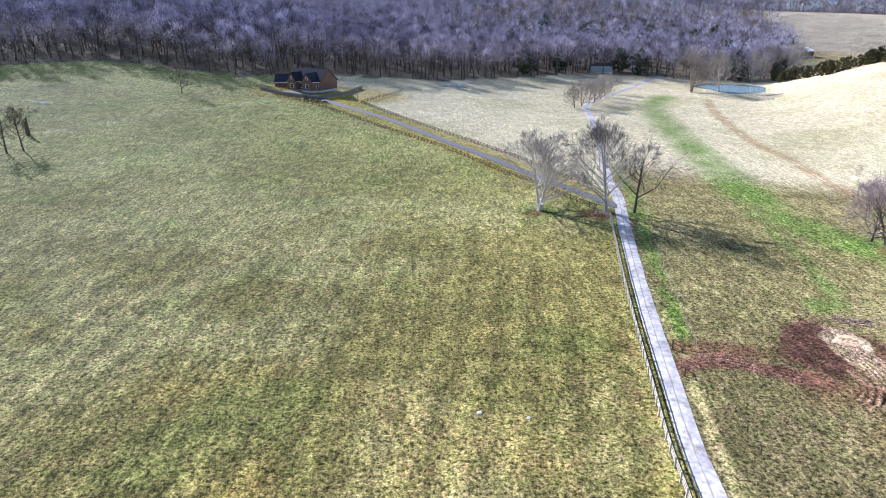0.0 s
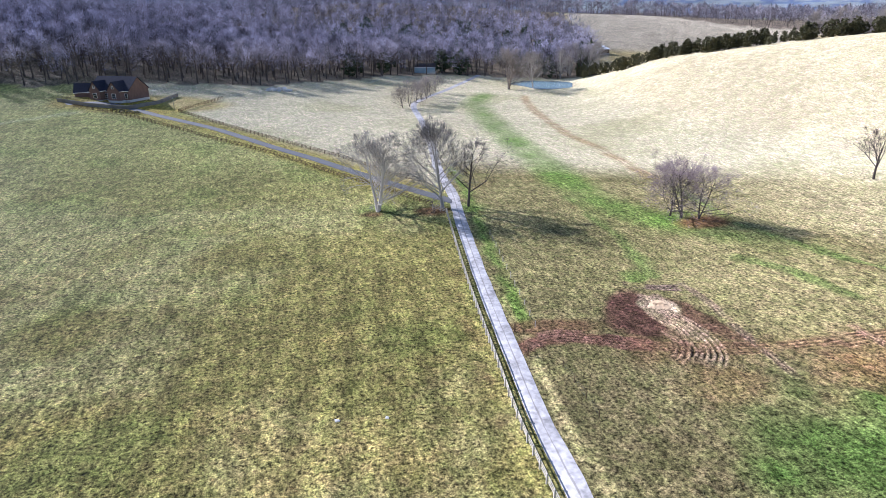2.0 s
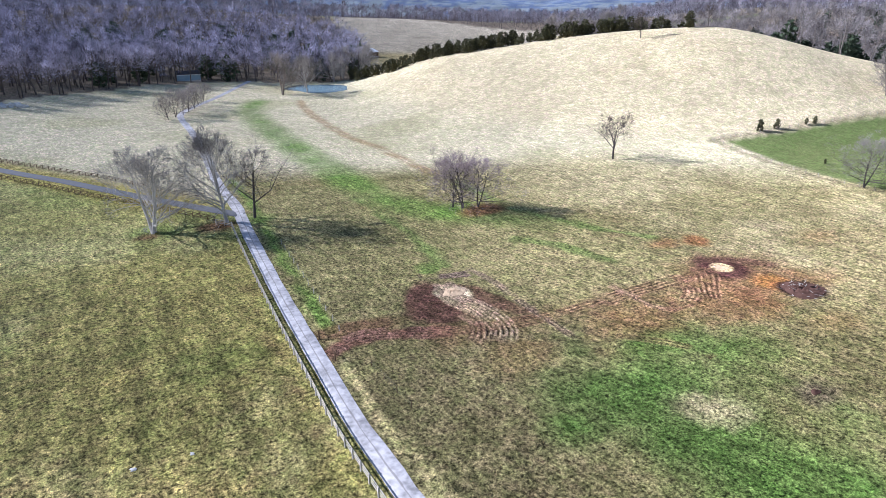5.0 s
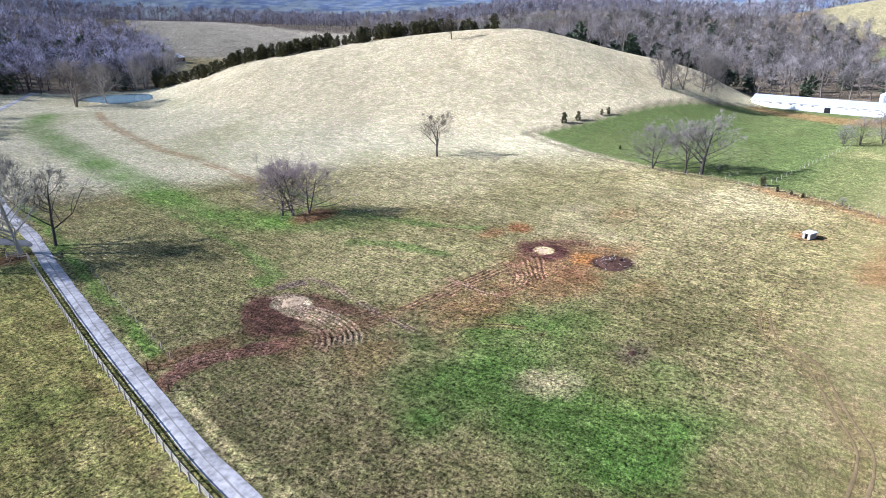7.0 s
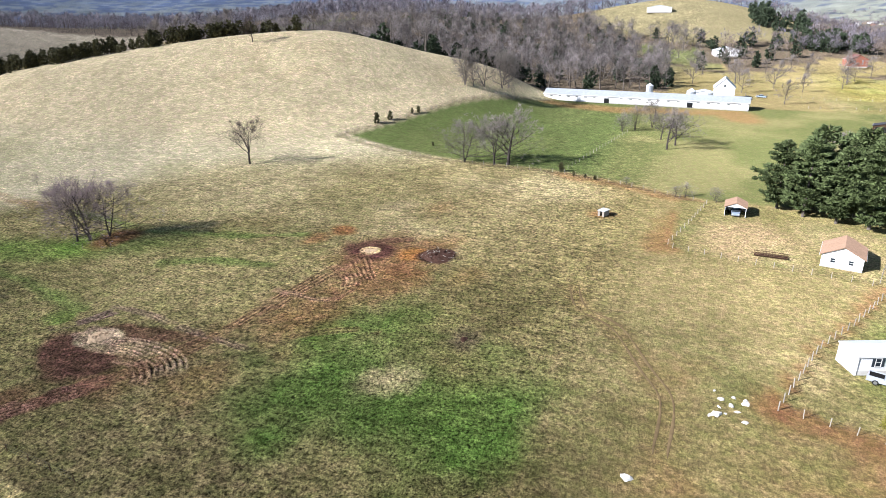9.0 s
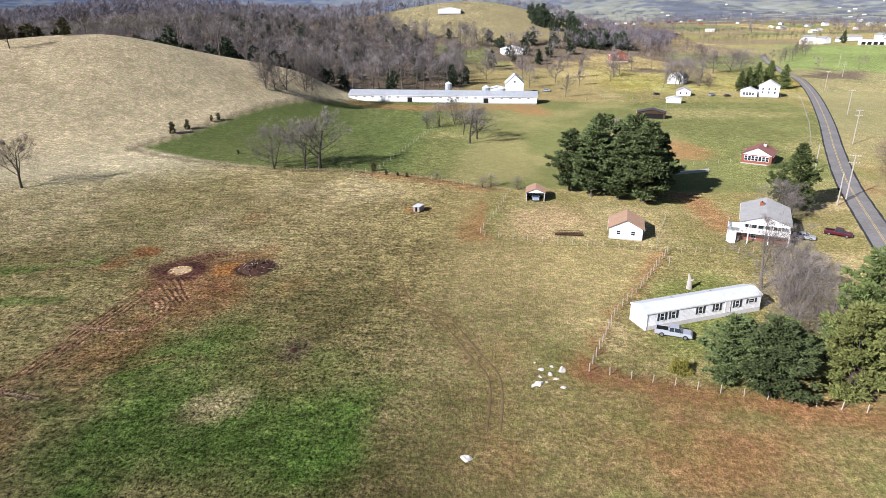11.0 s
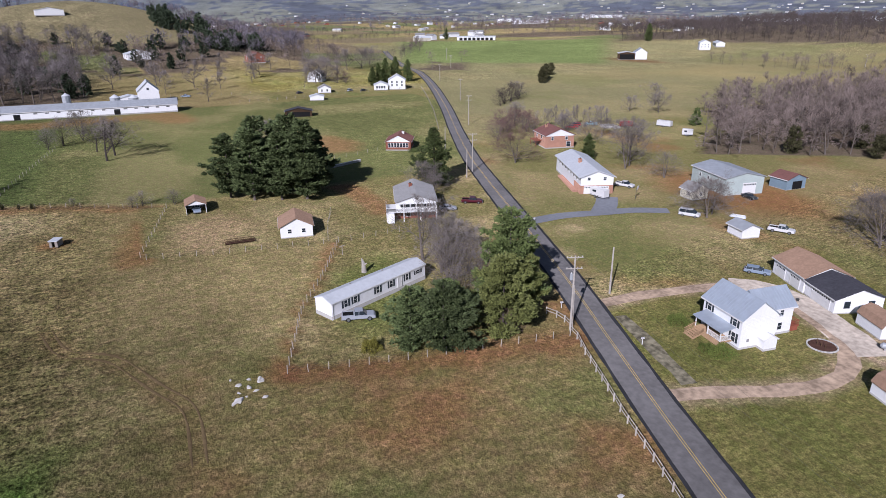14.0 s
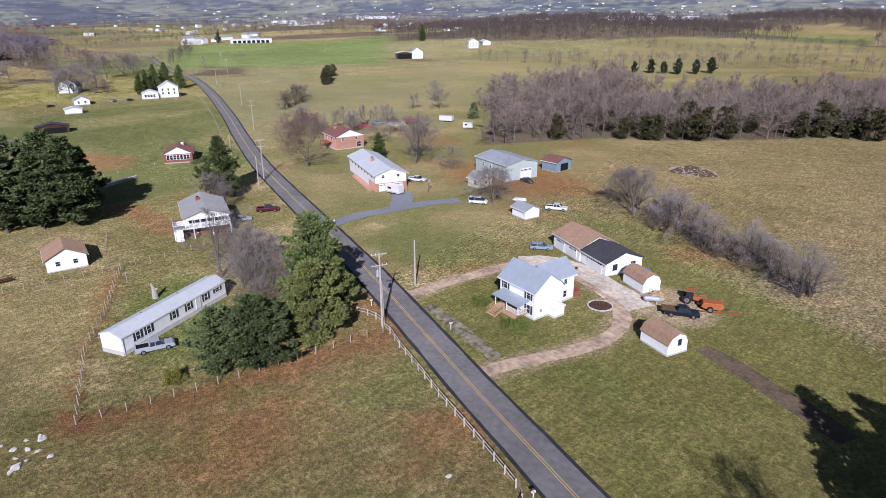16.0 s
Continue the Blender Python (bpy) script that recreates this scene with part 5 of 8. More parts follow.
            part("shutter", shared(("shutter", h), lambda: boxes((-0.2, 0.2, -0.05, 0, -0.05, h + 0.05), (-0.16, 0.16, -0.065, -0.04, 0.1, h * 0.45), (-0.16, 0.16, -0.065, -0.04, h * 0.55, h - 0.1)), "shutter"), None, f, "dark shutter", pose(s * (w / 2 + 0.32), 0, 0))
    return f


def door(parent, m, w, h, material="white_paint", garage=False):
    d = part("garage_door" if garage else "door", shared(("door", w, h, material), lambda: boxes((-w / 2, w / 2, -0.03, 0.02, 0, h)), material), None, parent, at=m)
    for k in range(4):
        part("panel", shared(("door_panel", w, h, material), lambda: boxes((-w / 2 + 0.06, w / 2 - 0.06, -0.05, -0.03, 0.05, h / 4 - 0.05)), material), None, d, at=pose(0, 0, h * k / 4))
    for side in (-1, 1):
        part("jamb", shared(("door_jamb", h, material), lambda: boxes((-0.05, 0.05, -0.07, 0.02, 0, h + 0.1)), material), None, d, at=pose(side * (w / 2 + 0.05), 0, 0))
    part("lintel", shared(("door_lintel", w, h, material), lambda: boxes((-w / 2, w / 2, -0.07, 0.02, h, h + 0.1)), material), None, d)
    if garage:
        for k in range(6 if w < 4 else 8):
            n = 6 if w < 4 else 8
            part("pane", shared(("garage_pane", w, h, n), lambda: boxes((-w / n * 0.32, w / n * 0.32, -0.06, -0.045, h * 0.80, h * 0.93)), "glass"), None, d, "small garage door pane", pose(-w / 2 + w * (k + 0.5) / n, 0, 0))
    else:
        part("handle", shared(("knob", w), lambda: boxes((w * 0.34, w * 0.40, -0.12, -0.03, 0.98, 1.05), bevel=0.012), "chrome"), None, d, "metal door knob")
    return d


def roof_mesh(L, W, eave, rise, over=0.4, thick=0.16, seams=0.0, gambrel=False, z0=0.0):
    bm = bmesh.new()
    prof = [(-W / 2 - over, eave - over * rise / (W / 2)), (0, eave + rise), (W / 2 + over, eave - over * rise / (W / 2))]
    if gambrel:
        prof = [(-W / 2 - 0.15, eave - 0.1), (-W * 0.36, eave + rise * 0.62), (0, eave + rise), (W * 0.36, eave + rise * 0.62), (W / 2 + 0.15, eave - 0.1)]
    xs = (-L / 2 - over, L / 2 + over)
    rows = []
    for lift in (0, thick):
        rows.append([[bm.verts.new((x, y, z + lift)) for y, z in prof] for x in xs])
    n = len(prof)
    for k in range(n - 1):
        bm.faces.new((rows[1][0][k], rows[1][1][k], rows[1][1][k + 1], rows[1][0][k + 1]))
        bm.faces.new((rows[0][0][k + 1], rows[0][1][k + 1], rows[0][1][k], rows[0][0][k]))
        for e in (0, 1):
            q = [rows[0][e][k], rows[0][e][k + 1], rows[1][e][k + 1], rows[1][e][k]]
            bm.faces.new(q if e == 0 else q[::-1])
    for k in (0, n - 1):
        q = [rows[0][0][k], rows[1][0][k], rows[1][1][k], rows[0][1][k]]
        bm.faces.new(q if k == 0 else q[::-1])
    bmesh.ops.recalc_face_normals(bm, faces=bm.faces[:])
    return bm


def seam_mesh(ya, za, yb, zb, thick=0.16):
    """One raised rib of a metal roof, from eave to ridge."""
    bm = bmesh.new()
    v = [bm.verts.new((dx, y, z + thick + dz)) for dz in (-0.02, 0.05) for dx in (-0.03, 0.03) for y, z in ((ya, za), (yb, zb))]
    for f in ((4, 5, 7, 6), (0, 4, 6, 2), (1, 3, 7, 5), (0, 1, 5, 4), (2, 6, 7, 3)):
        bm.faces.new([v[i] for i in f])
    bmesh.ops.recalc_face_normals(bm, faces=bm.faces[:])
    return bm


def body_mesh(L, W, eave, rise, z0=0.0, gambrel=False):
    bm = bmesh.new()
    prof = [(-W / 2, z0), (-W / 2, eave), (0, eave + rise), (W / 2, eave), (W / 2, z0)]
    if gambrel:
        prof = [(-W / 2, z0), (-W / 2, eave), (-W * 0.36, eave + rise * 0.62), (0, eave + rise), (W * 0.36, eave + rise * 0.62), (W / 2, eave), (W / 2, z0)]
    a, b = [bm.verts.new((-L / 2, y, z)) for y, z in prof], [bm.verts.new((L / 2, y, z)) for y, z in prof]
    bm.faces.new(a)
    bm.faces.new(b[::-1])
    for k in range(len(prof)):
        j = (k + 1) % len(prof)
        bm.faces.new((a[j], a[k], b[k], b[j]))
    bmesh.ops.recalc_face_normals(bm, faces=bm.faces[:])
    return bm


def siding(L, W, z0, z1, gap=0.24):
    """Lapped boards: thin ledges round the walls."""
    bm, z = bmesh.new(), z0 + gap
    while z < z1:
        box(bm, -L / 2 - 0.018, L / 2 + 0.018, -W / 2 - 0.018, W / 2 + 0.018, z - 0.02, z)
        z += gap
    return bm


def gable(parent, L, W, eave, rise, wall, roof, at=None, over=0.4, seams=0.0, gambrel=False, windows=(), doors=(), chimney=None, found=0.35, lap=True, band=None, trim="white_paint", shutters=False, roof_name="roof"):
    """Walls, roof and openings of one gabled block, under a thing."""
    at = at or Matrix()
    w = part("wall", body_mesh(L, W, eave, rise, -0.6, gambrel), M[wall], parent, at=at)
    if found:
        part("foundation", boxes((-L / 2 - 0.03, L / 2 + 0.03, -W / 2 - 0.03, W / 2 + 0.03, -0.7, found)), M["concrete"], parent, at=at)
    if band:
        part("lower_wall", boxes((-L / 2 - 0.05, L / 2 + 0.05, -W / 2 - 0.05, W / 2 + 0.05, -0.5, band[0])), M[band[1]], parent, "brick lower storey", at)
    if lap and "brick" not in wall:
        part("siding", siding(L, W, max(found, band[0] if band else 0), eave), M[wall], parent, at=at)
    r = part(roof_name, roof_mesh(L, W, eave, rise, over, 0.16, 0, gambrel), M[roof], parent, at=at)
    if seams:
        ez = eave - over * rise / (W / 2)
        for side in (-1, 1):
            rib = None
            for k in range(int((L + 2 * over) / seams)):
                rib = part("seam", rib.data if rib else seam_mesh(side * (W / 2 + over), ez, 0, eave + rise), M[roof], r, at=pose(-L / 2 - over + (k + 0.5) * seams, 0, 0))
    if not gambrel:
        ez = eave - over * rise / (W / 2)
        for ya, yb in ((-W / 2 - over - 0.05, -W / 2 - over), (W / 2 + over, W / 2 + over + 0.05)):
            part("fascia", boxes((-L / 2 - over, L / 2 + over, ya, yb, ez - 0.1, ez + 0.12)), M["white_paint"], parent, at=at)
    if chimney:
        cx, cy, ch, cm = chimney
        zr = eave + rise * (1 - abs(cy) / (W / 2))
        c = part("chimney", boxes((cx - 0.5, cx + 0.5, cy - 0.4, cy + 0.4, zr - 0.8, zr + ch), (cx - 0.58, cx + 0.58, cy - 0.48, cy + 0.48, zr + ch, zr + ch + 0.15)), M[cm], parent, "brick chimney", at)
        part("flue", boxes((cx - 0.2, cx + 0.2, cy - 0.2, cy + 0.2, zr + ch + 0.15, zr + ch + 0.4), bevel=0.03), M["dark_inside"], c)
    for s, u, z, ww, hh in windows:
        fx, fy, ft = side_frame(s, L + 0.04, W + 0.04)
        window(parent, at @ pose(fx, fy, 0, 0, 0, ft) @ pose(u, 0, z), ww, hh, trim, shutters)
    for s, u, ww, hh, mt, g in doors:
        fx, fy, ft = side_frame(s, L + 0.1, W + 0.1)
        door(parent, at @ pose(fx, fy, 0, 0, 0, ft) @ pose(u, 0, 0.1 if g else found), ww, hh, mt, g)
    return w


def railing(parent, line, h, material, gap=0.16, posts=True):
    """Balusters between two rails along a line of (x, y, z)."""
    bm = bmesh.new()
    for (ax, ay, az), (bx, by, bz) in zip(line[:-1], line[1:]):
        n = max(2, int(math.hypot(bx - ax, by - ay) / gap))
        tube(bm, (ax, ay, az + h), (bx, by, bz + h), 0.045, 0.045, 4)
        tube(bm, (ax, ay, az + 0.1), (bx, by, bz + 0.1), 0.035, 0.035, 4)
        for k in range(1, n):
            x, y, z = ax + (bx - ax) * k / n, ay + (by - ay) * k / n, az + (bz - az) * k / n
            box(bm, x - 0.02, x + 0.02, y - 0.02, y + 0.02, z + 0.1, z + h)
    part("railing", bm, M[material], parent)


def stairs(parent, x0, x1, y0, y1, z_top, material, n=7):
    """Open steps that fall from y0 to y1."""
    for k in range(n):
        y, z = y0 + (y1 - y0) * (k + 0.5) / n, z_top * (1 - (k + 1) / (n + 1))
        d = abs(y1 - y0) / n * 0.52
        part("step", boxes((x0, x1, y - d, y + d, z - 0.05, z)), M[material], parent)
    for x in (x0, x1):
        bm = bmesh.new()
        tube(bm, (x, y0, z_top - 0.1), (x, y1, 0), 0.07, 0.07, 4)
        part("stringer", bm, M[material], parent)


# blue-roofed white farmhouse with a porch
fh = thing("farmhouse", 61.1, -82.2, -9, "two-storey white farmhouse with a blue-grey metal roof", "house")
gable(fh, 8.8, 6.6, 5.3, 2.5, "white_siding", "roof_metal", seams=0.6, shutters=True, windows=[("N", -2.9, 3.5, 0.85, 1.5), ("N", 2.9, 3.5, 0.85, 1.5), ("N", 3.0, 0.9, 0.85, 1.5), ("N", -3.0, 0.9, 0.85, 1.5)], doors=[("N", 0.2, 0.95, 2.05, "shutter", False)])
gable(fh, 6.6, 5.4, 5.0, 2.2, "white_siding", "roof_metal", at=pose(0.6, -5.4, 0, 0, 0, 90), seams=0.6, windows=[("N", 1.0, 3.3, 0.7, 1.3), ("N", 1.0, 0.9, 0.8, 1.2)], roof_name="wing_roof")
gable(fh, 1.9, 2.4, 1.9, 0.6, "white_siding", "white_paint", at=pose(-5.0, -1.2, 0), over=0.15, lap=False, roof_name="entry_roof")
part("porch_floor", boxes((-2.9, 3.1, 3.3, 5.7, 0.75, 0.95), (-2.9, 3.1, 5.55, 5.7, 0.1, 0.75)), M["tan_wood"], fh)
prf = bmesh.new()
pv = [prf.verts.new(p) for p in ((-3.3, 3.3, 3.25), (3.5, 3.3, 3.25), (3.5, 6.0, 2.75), (-3.3, 6.0, 2.75), (-3.3, 3.3, 3.37), (3.5, 3.3, 3.37), (3.5, 6.0, 2.87), (-3.3, 6.0, 2.87))]
for f_ in ((0, 3, 2, 1), (4, 5, 6, 7), (0, 1, 5, 4), (1, 2, 6, 5), (2, 3, 7, 6), (3, 0, 4, 7)):
    prf.faces.new([pv[i_] for i_ in f_])
part("porch_roof", prf, M["roof_metal"], fh, "blue-grey metal porch roof")
for px_ in (-2.8, 0.1, 3.0):
    part("porch_post", boxes((px_ - 0.07, px_ + 0.07, 5.5, 5.64, 0.9, 2.8)), M["white_paint"], fh)
railing(fh, [(-2.8, 5.55, 0.95), (0.1, 5.55, 0.95)], 0.9, "white_paint")
railing(fh, [(-2.8, 3.4, 0.95), (-2.8, 5.55, 0.95)], 0.9, "white_paint")
stairs(fh, 0.6, 2.7, 5.7, 7.9, 0.95, "tan_wood", 5)
railing(fh, [(2.75, 5.7, 0.95), (2.75, 7.9, 0.1)], 0.9, "tan_wood")
railing(fh, [(0.55, 5.7, 0.95), (0.55, 7.9, 0.1)], 0.9, "tan_wood")
part("deck", boxes((-2.0, 3.6, -10.6, -8.7, 0.7, 0.9), (-1.9, 3.5, -10.5, -8.8, 0.0, 0.7)), M["red_wood"], fh, "red-stained wooden back deck")
railing(fh, [(-2.0, -8.7, 0.9), (-2.0, -10.6, 0.9), (3.6, -10.6, 0.9)], 0.9, "red_wood")
part("meter_box", boxes((-4.5, -4.42, 1.6, 2.0, 1.2, 1.7)), M["roof_grey"], fh)

g1 = thing("garage", 69.6, -112.0, -23, "white garage with a brown shingle roof", "garage")
gable(g1, 10.2, 8.8, 3.2, 1.9, "white_siding", "roof_brown", found=0.2, doors=[("N", -2.4, 2.9, 2.3, "white_paint", True), ("N", 2.4, 2.9, 2.3, "white_paint", True)])
g2 = thing("garage", 60.8, -108.6, -22, "white garage with a dark grey shingle roof", "garage")
gable(g2, 8.2, 8.8, 2.8, 1.7, "white_siding", "roof_dark", found=0.2, windows=[("W", -2.2, 1.1, 0.9, 1.1), ("W", 2.2, 1.1, 0.9, 1.1)], doors=[("N", 0.4, 4.9, 2.25, "white_paint", True)], trim="shutter")
s1 = thing("shed", 51.4, -103.9, -24, "white storage shed with a brown gambrel roof", "shed", "gambrel sheds")
gable(s1, 6.0, 3.9, 2.0, 1.5, "white_siding", "roof_brown", gambrel=True, found=0.15, over=0.15)
s2 = thing("shed", 37.6, -85.6, -19, "white storage shed with a brown gambrel roof and a small window", "shed", "gambrel sheds")
gable(s2, 5.8, 4.0, 1.9, 1.6, "white_siding", "roof_brown", gambrel=True, found=0.25, over=0.15, windows=[("W", 0.3, 1.5, 0.5, 0.9)], trim="shutter")

# mobile home
mh = thing("mobile_home", 101.7, -34.7, -67, "long white single-wide mobile home with dark shutters", "mobile home")
gable(mh, 23.4, 4.4, 3.1, 0.75, "white_siding", "roof_white", over=0.12, found=0.75, shutters=True, windows=[("S", u_, 1.5, 0.75, 1.25) for u_ in (-8.6, -6.4, -1.0, 2.4, 6.6)] + [("S", 9.6, 1.9, 1.1, 0.7)], doors=[("S", 4.6, 0.9, 2.0, "white_paint", False)])
part("downspout", boxes((-11.6, -11.5, -2.32, -2.24, 0.1, 3.1)), M["white_paint"], mh)
for u_ in (-5, 3):
    part("roof_vent", boxes((u_ - 0.15, u_ + 0.15, 0.5, 0.8, 3.5, 4.0), bevel=0.03), M["roof_grey"], mh)

# house with a raised white deck
dh = thing("deck_house", 146.8, -62.6, -20, "grey-roofed house with a raised white deck on posts", "house")
gable(dh, 13.0, 10.0, 4.9, 1.9, "white_siding", "roof_grey", windows=[("W", -3.4 + 1.35 * k_, 3.0, 1.05, 1.5) for k_ in range(6)] + [("W", -2, 0.6, 1.0, 1.2)], band=(2.5, "brick_red"), chimney=(0.5, 1.0, 0.7, "brick_red"))
part("deck", boxes((-9.4, -6.5, -5.2, 7.6, 2.45, 2.65), (-9.4, -2.5, 5.0, 7.6, 2.45, 2.65)), M["white_paint"], dh, "white raised deck")
for px_, py_ in ((-9.2, -5.0), (-9.2, -1.0), (-9.2, 3.2), (-9.2, 7.4), (-6.2, 7.4), (-2.7, 7.4)):
    part("deck_post", boxes((px_ - 0.12, px_ + 0.12, py_ - 0.12, py_ + 0.12, -0.3, 2.5)), M["white_paint"], dh)
railing(dh, [(-6.5, -5.1, 2.65), (-9.3, -5.1, 2.65), (-9.3, 7.5, 2.65), (-2.5, 7.5, 2.65)], 1.0, "white_paint")
prf = roof_mesh(3.0, 10.2, 5.0, 1.75, 0.2)
part("porch_roof", prf, M["roof_grey"], dh, "grey porch gable", pose(-8.0, 0, 0))
part("porch_gable", body_mesh(2.8, 9.6, 5.0, 1.7, 4.6), M["white_siding"], dh, at=pose(-8.0, 0, 0))
for k_ in range(7):
    part("porch_column", boxes((-9.4, -9.25, -4.9 + 1.62 * k_, -4.75 + 1.62 * k_, 2.6, 5.0)), M["white_paint"], dh)
part("stair_wall", boxes((-10.2, -8.6, 5.6, 7.2, 0, 2.5)), M["white_siding"], dh)

# shed, carport
sh = thing("shed", 143.8, -30.4, -11, "white garden garage with a brown shingle roof", "shed")
gable(sh, 8.0, 7.4, 2.8, 1.9, "white_siding", "roof_brown", found=0.2, windows=[("W", -1.6, 1.2, 0.8, 0.9), ("W", 1.6, 1.2, 0.8, 0.9)])
cp = thing("carport", 172.9, -10.7, -3, "white carport with a tan gabled roof", "carport")
part("roof", roof_mesh(6.0, 5.0, 2.5, 1.1, 0.25), M["roof_brown"], cp)
part("wall", boxes((-3.0, 3.0, -2.5, -2.4, 0, 2.5)), M["white_siding"], cp)
part("wall", boxes((-3.0, 3.0, 2.4, 2.5, 0, 2.5)), M["white_siding"], cp)
part("wall", boxes((2.9, 3.0, -2.4, 2.4, 0, 2.5)), M["white_siding"], cp)
gb_ = bmesh.new()
gv_ = [gb_.verts.new(p) for p in ((-3.0, -2.5, 2.45), (-3.0, 2.5, 2.45), (-3.0, 0, 3.55), (-2.9, -2.5, 2.45), (-2.9, 2.5, 2.45), (-2.9, 0, 3.55))]
for f_ in ((0, 2, 1), (3, 4, 5), (0, 1, 4, 3), (1, 2, 5, 4), (2, 0, 3, 5)):
    gb_.faces.new([gv_[i_] for i_ in f_])
part("gable", gb_, M["white_siding"], cp)

# brick houses along the road
rh = thing("brick_house", 223.3, -89.7, -29, "red brick house with a brown roof and white gable", "house")
gable(rh, 10.4, 9.4, 3.3, 2.4, "brick_red", "roof_red", windows=[("W", -3.3 + 1.1 * k_, 1.3, 0.85, 1.5) for k_ in range(7)], chimney=(1.5, -1.2, 0.8, "white_paint"))
part("gable_panel", body_mesh(0.08, 9.3, 3.3, 2.3, 3.2), M["white_siding"], rh, at=pose(-5.25, 0, 0))
oh = thing("brick_house", 200.3, -144.6, -14, "orange brick house with a maroon shingle roof", "house")
gable(oh, 12.6, 11.4, 4.9, 2.3, "brick_orange", "roof_red", windows=[("W", -3.0, 3.2, 0.9, 1.1), ("W", 2.6, 3.2, 0.9, 1.1), ("N", 2.0, 3.2, 1.2, 1.2), ("N", -3.0, 3.2, 1.2, 1.2), ("W", 3.5, 0.6, 1.6, 1.8)], chimney=(3.2, 2.0, 0.9, "brick_orange"))
part("gable_panel", body_mesh(0.08, 11.3, 4.9, 2.2, 4.6), M["white_siding"], oh, at=pose(-6.36, 0, 0))
part("deck", boxes((-2.0, 4.0, 5.7, 8.2, 2.2, 2.4), (-2.0, -1.8, 8.0, 8.2, 0, 2.2), (3.8, 4.0, 8.0, 8.2, 0, 2.2)), M["red_wood"], oh)
ra = thing("ranch_house", 151.0, -120.6, -22, "long white ranch house with a pale roof and brick basement garage", "house")
gable(ra, 28.8, 9.4, 5.0, 1.7, "white_siding", "roof_white", over=0.6, windows=[("N", -10 + 3.4 * k_, 3.4, 1.1, 1.1) for k_ in range(7)] + [("W", -2.4, 4.0, 0.8, 0.8), ("W", 2.2, 4.0, 0.8, 0.8)], doors=[("W", -2.3, 2.7, 2.1, "white_paint", True), ("W", 2.0, 2.7, 2.1, "white_paint", True)], chimney=(-1.5, 1.6, 1.1, "brick_orange"))
part("lower_wall", boxes((-14.46, -7.5, -4.75, 4.75, -0.5, 2.5)), M["brick_orange"], ra, "brick basement wall")
part("planter", boxes((-12.0, 6.0, 4.8, 6.2, -0.2, 0.6)), M["brick_orange"], ra)

gb = thing("workshop", 126.0, -153.4, -14, "pale green workshop with a low tin roof", "workshop")
gable(gb, 16.6, 12.0, 5.0, 1.3, "green_siding", "roof_tin", windows=[("N", -4, 2.8, 0.8, 1.0), ("N", 0, 2.8, 0.8, 1.0)], doors=[("W", 1.5, 4.0, 3.2, "white_paint", True)], found=0.2)
ct = thing("cottage", 122.4, -137.0, -4, "small cream cottage with a grey shingle roof", "cottage")
gable(ct, 5.0, 5.2, 2.7, 1.5, "cream_siding", "roof_grey", found=0.2, windows=[("N", 0.8, 1.1, 0.8, 0.9), ("W", 0, 1.1, 0.7, 0.9)])
bs = thing("shed", 118.0, -169.6, -4, "weathered blue shed with a rusty roof and open front", "shed")
gable(bs, 6.0, 7.4, 3.1, 1.4, "blue_siding", "roof_red", found=0.1)
# dark panel on the solid wall stands for the shaded open front
part("opening", boxes((-3.06, -2.9, -2.2, 1.5, 0.05, 2.4)), M["dark_inside"], bs)
ws = thing("shed", 94.3, -123.2, -13, "small white shed with a grey metal roof", "shed")
gable(ws, 5.2, 4.6, 2.3, 1.0, "white_siding", "roof_tin", found=0.2)

# poultry barn, white barn, silos and yard sheds
pb = thing("poultry_barn", 372.5, 33.0, 85.6, "very long low white barn with a grey tin roof", "barn")
gable(pb, 109.0, 12.6, 3.9, 2.3, "white_siding", "roof_tin", lap=False, found=0.5, over=0.5, seams=3.0, doors=[("N", 26.0, 2.6, 2.6, "dark_inside", True), ("N", -18.0, 2.6, 2.6, "dark_inside", True)], windows=[("N", -50 + 5 * k_, 2.6, 1.6, 0.5) for k_ in range(21) if k_ not in (6, 7, 15)])
wb = thing("barn", 404.0, -9.0, 180, "tall white gabled barn with a lean-to", "barn")
gable(wb, 15.0, 11.0, 7.5, 5.0, "white_siding", "roof_white", lap=False, windows=[("E", 0, 8.0, 1.2, 1.2)], doors=[("E", 0, 3.0, 3.0, "dark_inside", True)])
gable(wb, 9.0, 10.0, 4.2, 1.2, "white_siding", "roof_white", at=pose(3.0, -10.5, 0), lap=False, roof_name="lean_to_roof")
for sx_, sy_, sr_, sh_ in ((386.0, 30.5, 2.0, 8.5), (388.0, 8.0, 2.6, 6.0), (390.0, -1.0, 2.6, 5.2)):
    si = thing("silo", sx_, sy_, 0, "pale metal feed silo beside the barn", "silo", "feed silos")
    bm_ = tube(bmesh.new(), (0, 0, 0), (0, 0, sh_), sr_, sr_, 20)
    part("shell", bm_, M["roof_tin"], si)
    part("cap", tube(bmesh.new(), (0, 0, sh_), (0, 0, sh_ + sr_ * 0.6), sr_ * 1.03, 0.25, 20), M["roof_white"], si)
    part("ladder", boxes((-sr_ - 0.12, -sr_ - 0.05, -0.25, -0.2, 0, sh_), (-sr_ - 0.12, -sr_ - 0.05, 0.2, 0.25, 0, sh_), *[(-sr_ - 0.1, -sr_ - 0.06, -0.2, 0.2, k_ * 0.5 + 0.3, k_ * 0.5 + 0.35) for k_ in range(int(sh_ * 2) - 1)]), M["chrome"], si)
rs = thing("run_in_shed", 318.0, -74.0, 165, "dark brown open-fronted run-in shed", "shed")
gable(rs, 6.0, 13.0, 2.8, 1.5, "dark_wood", "roof_dark", lap=False, found=0)
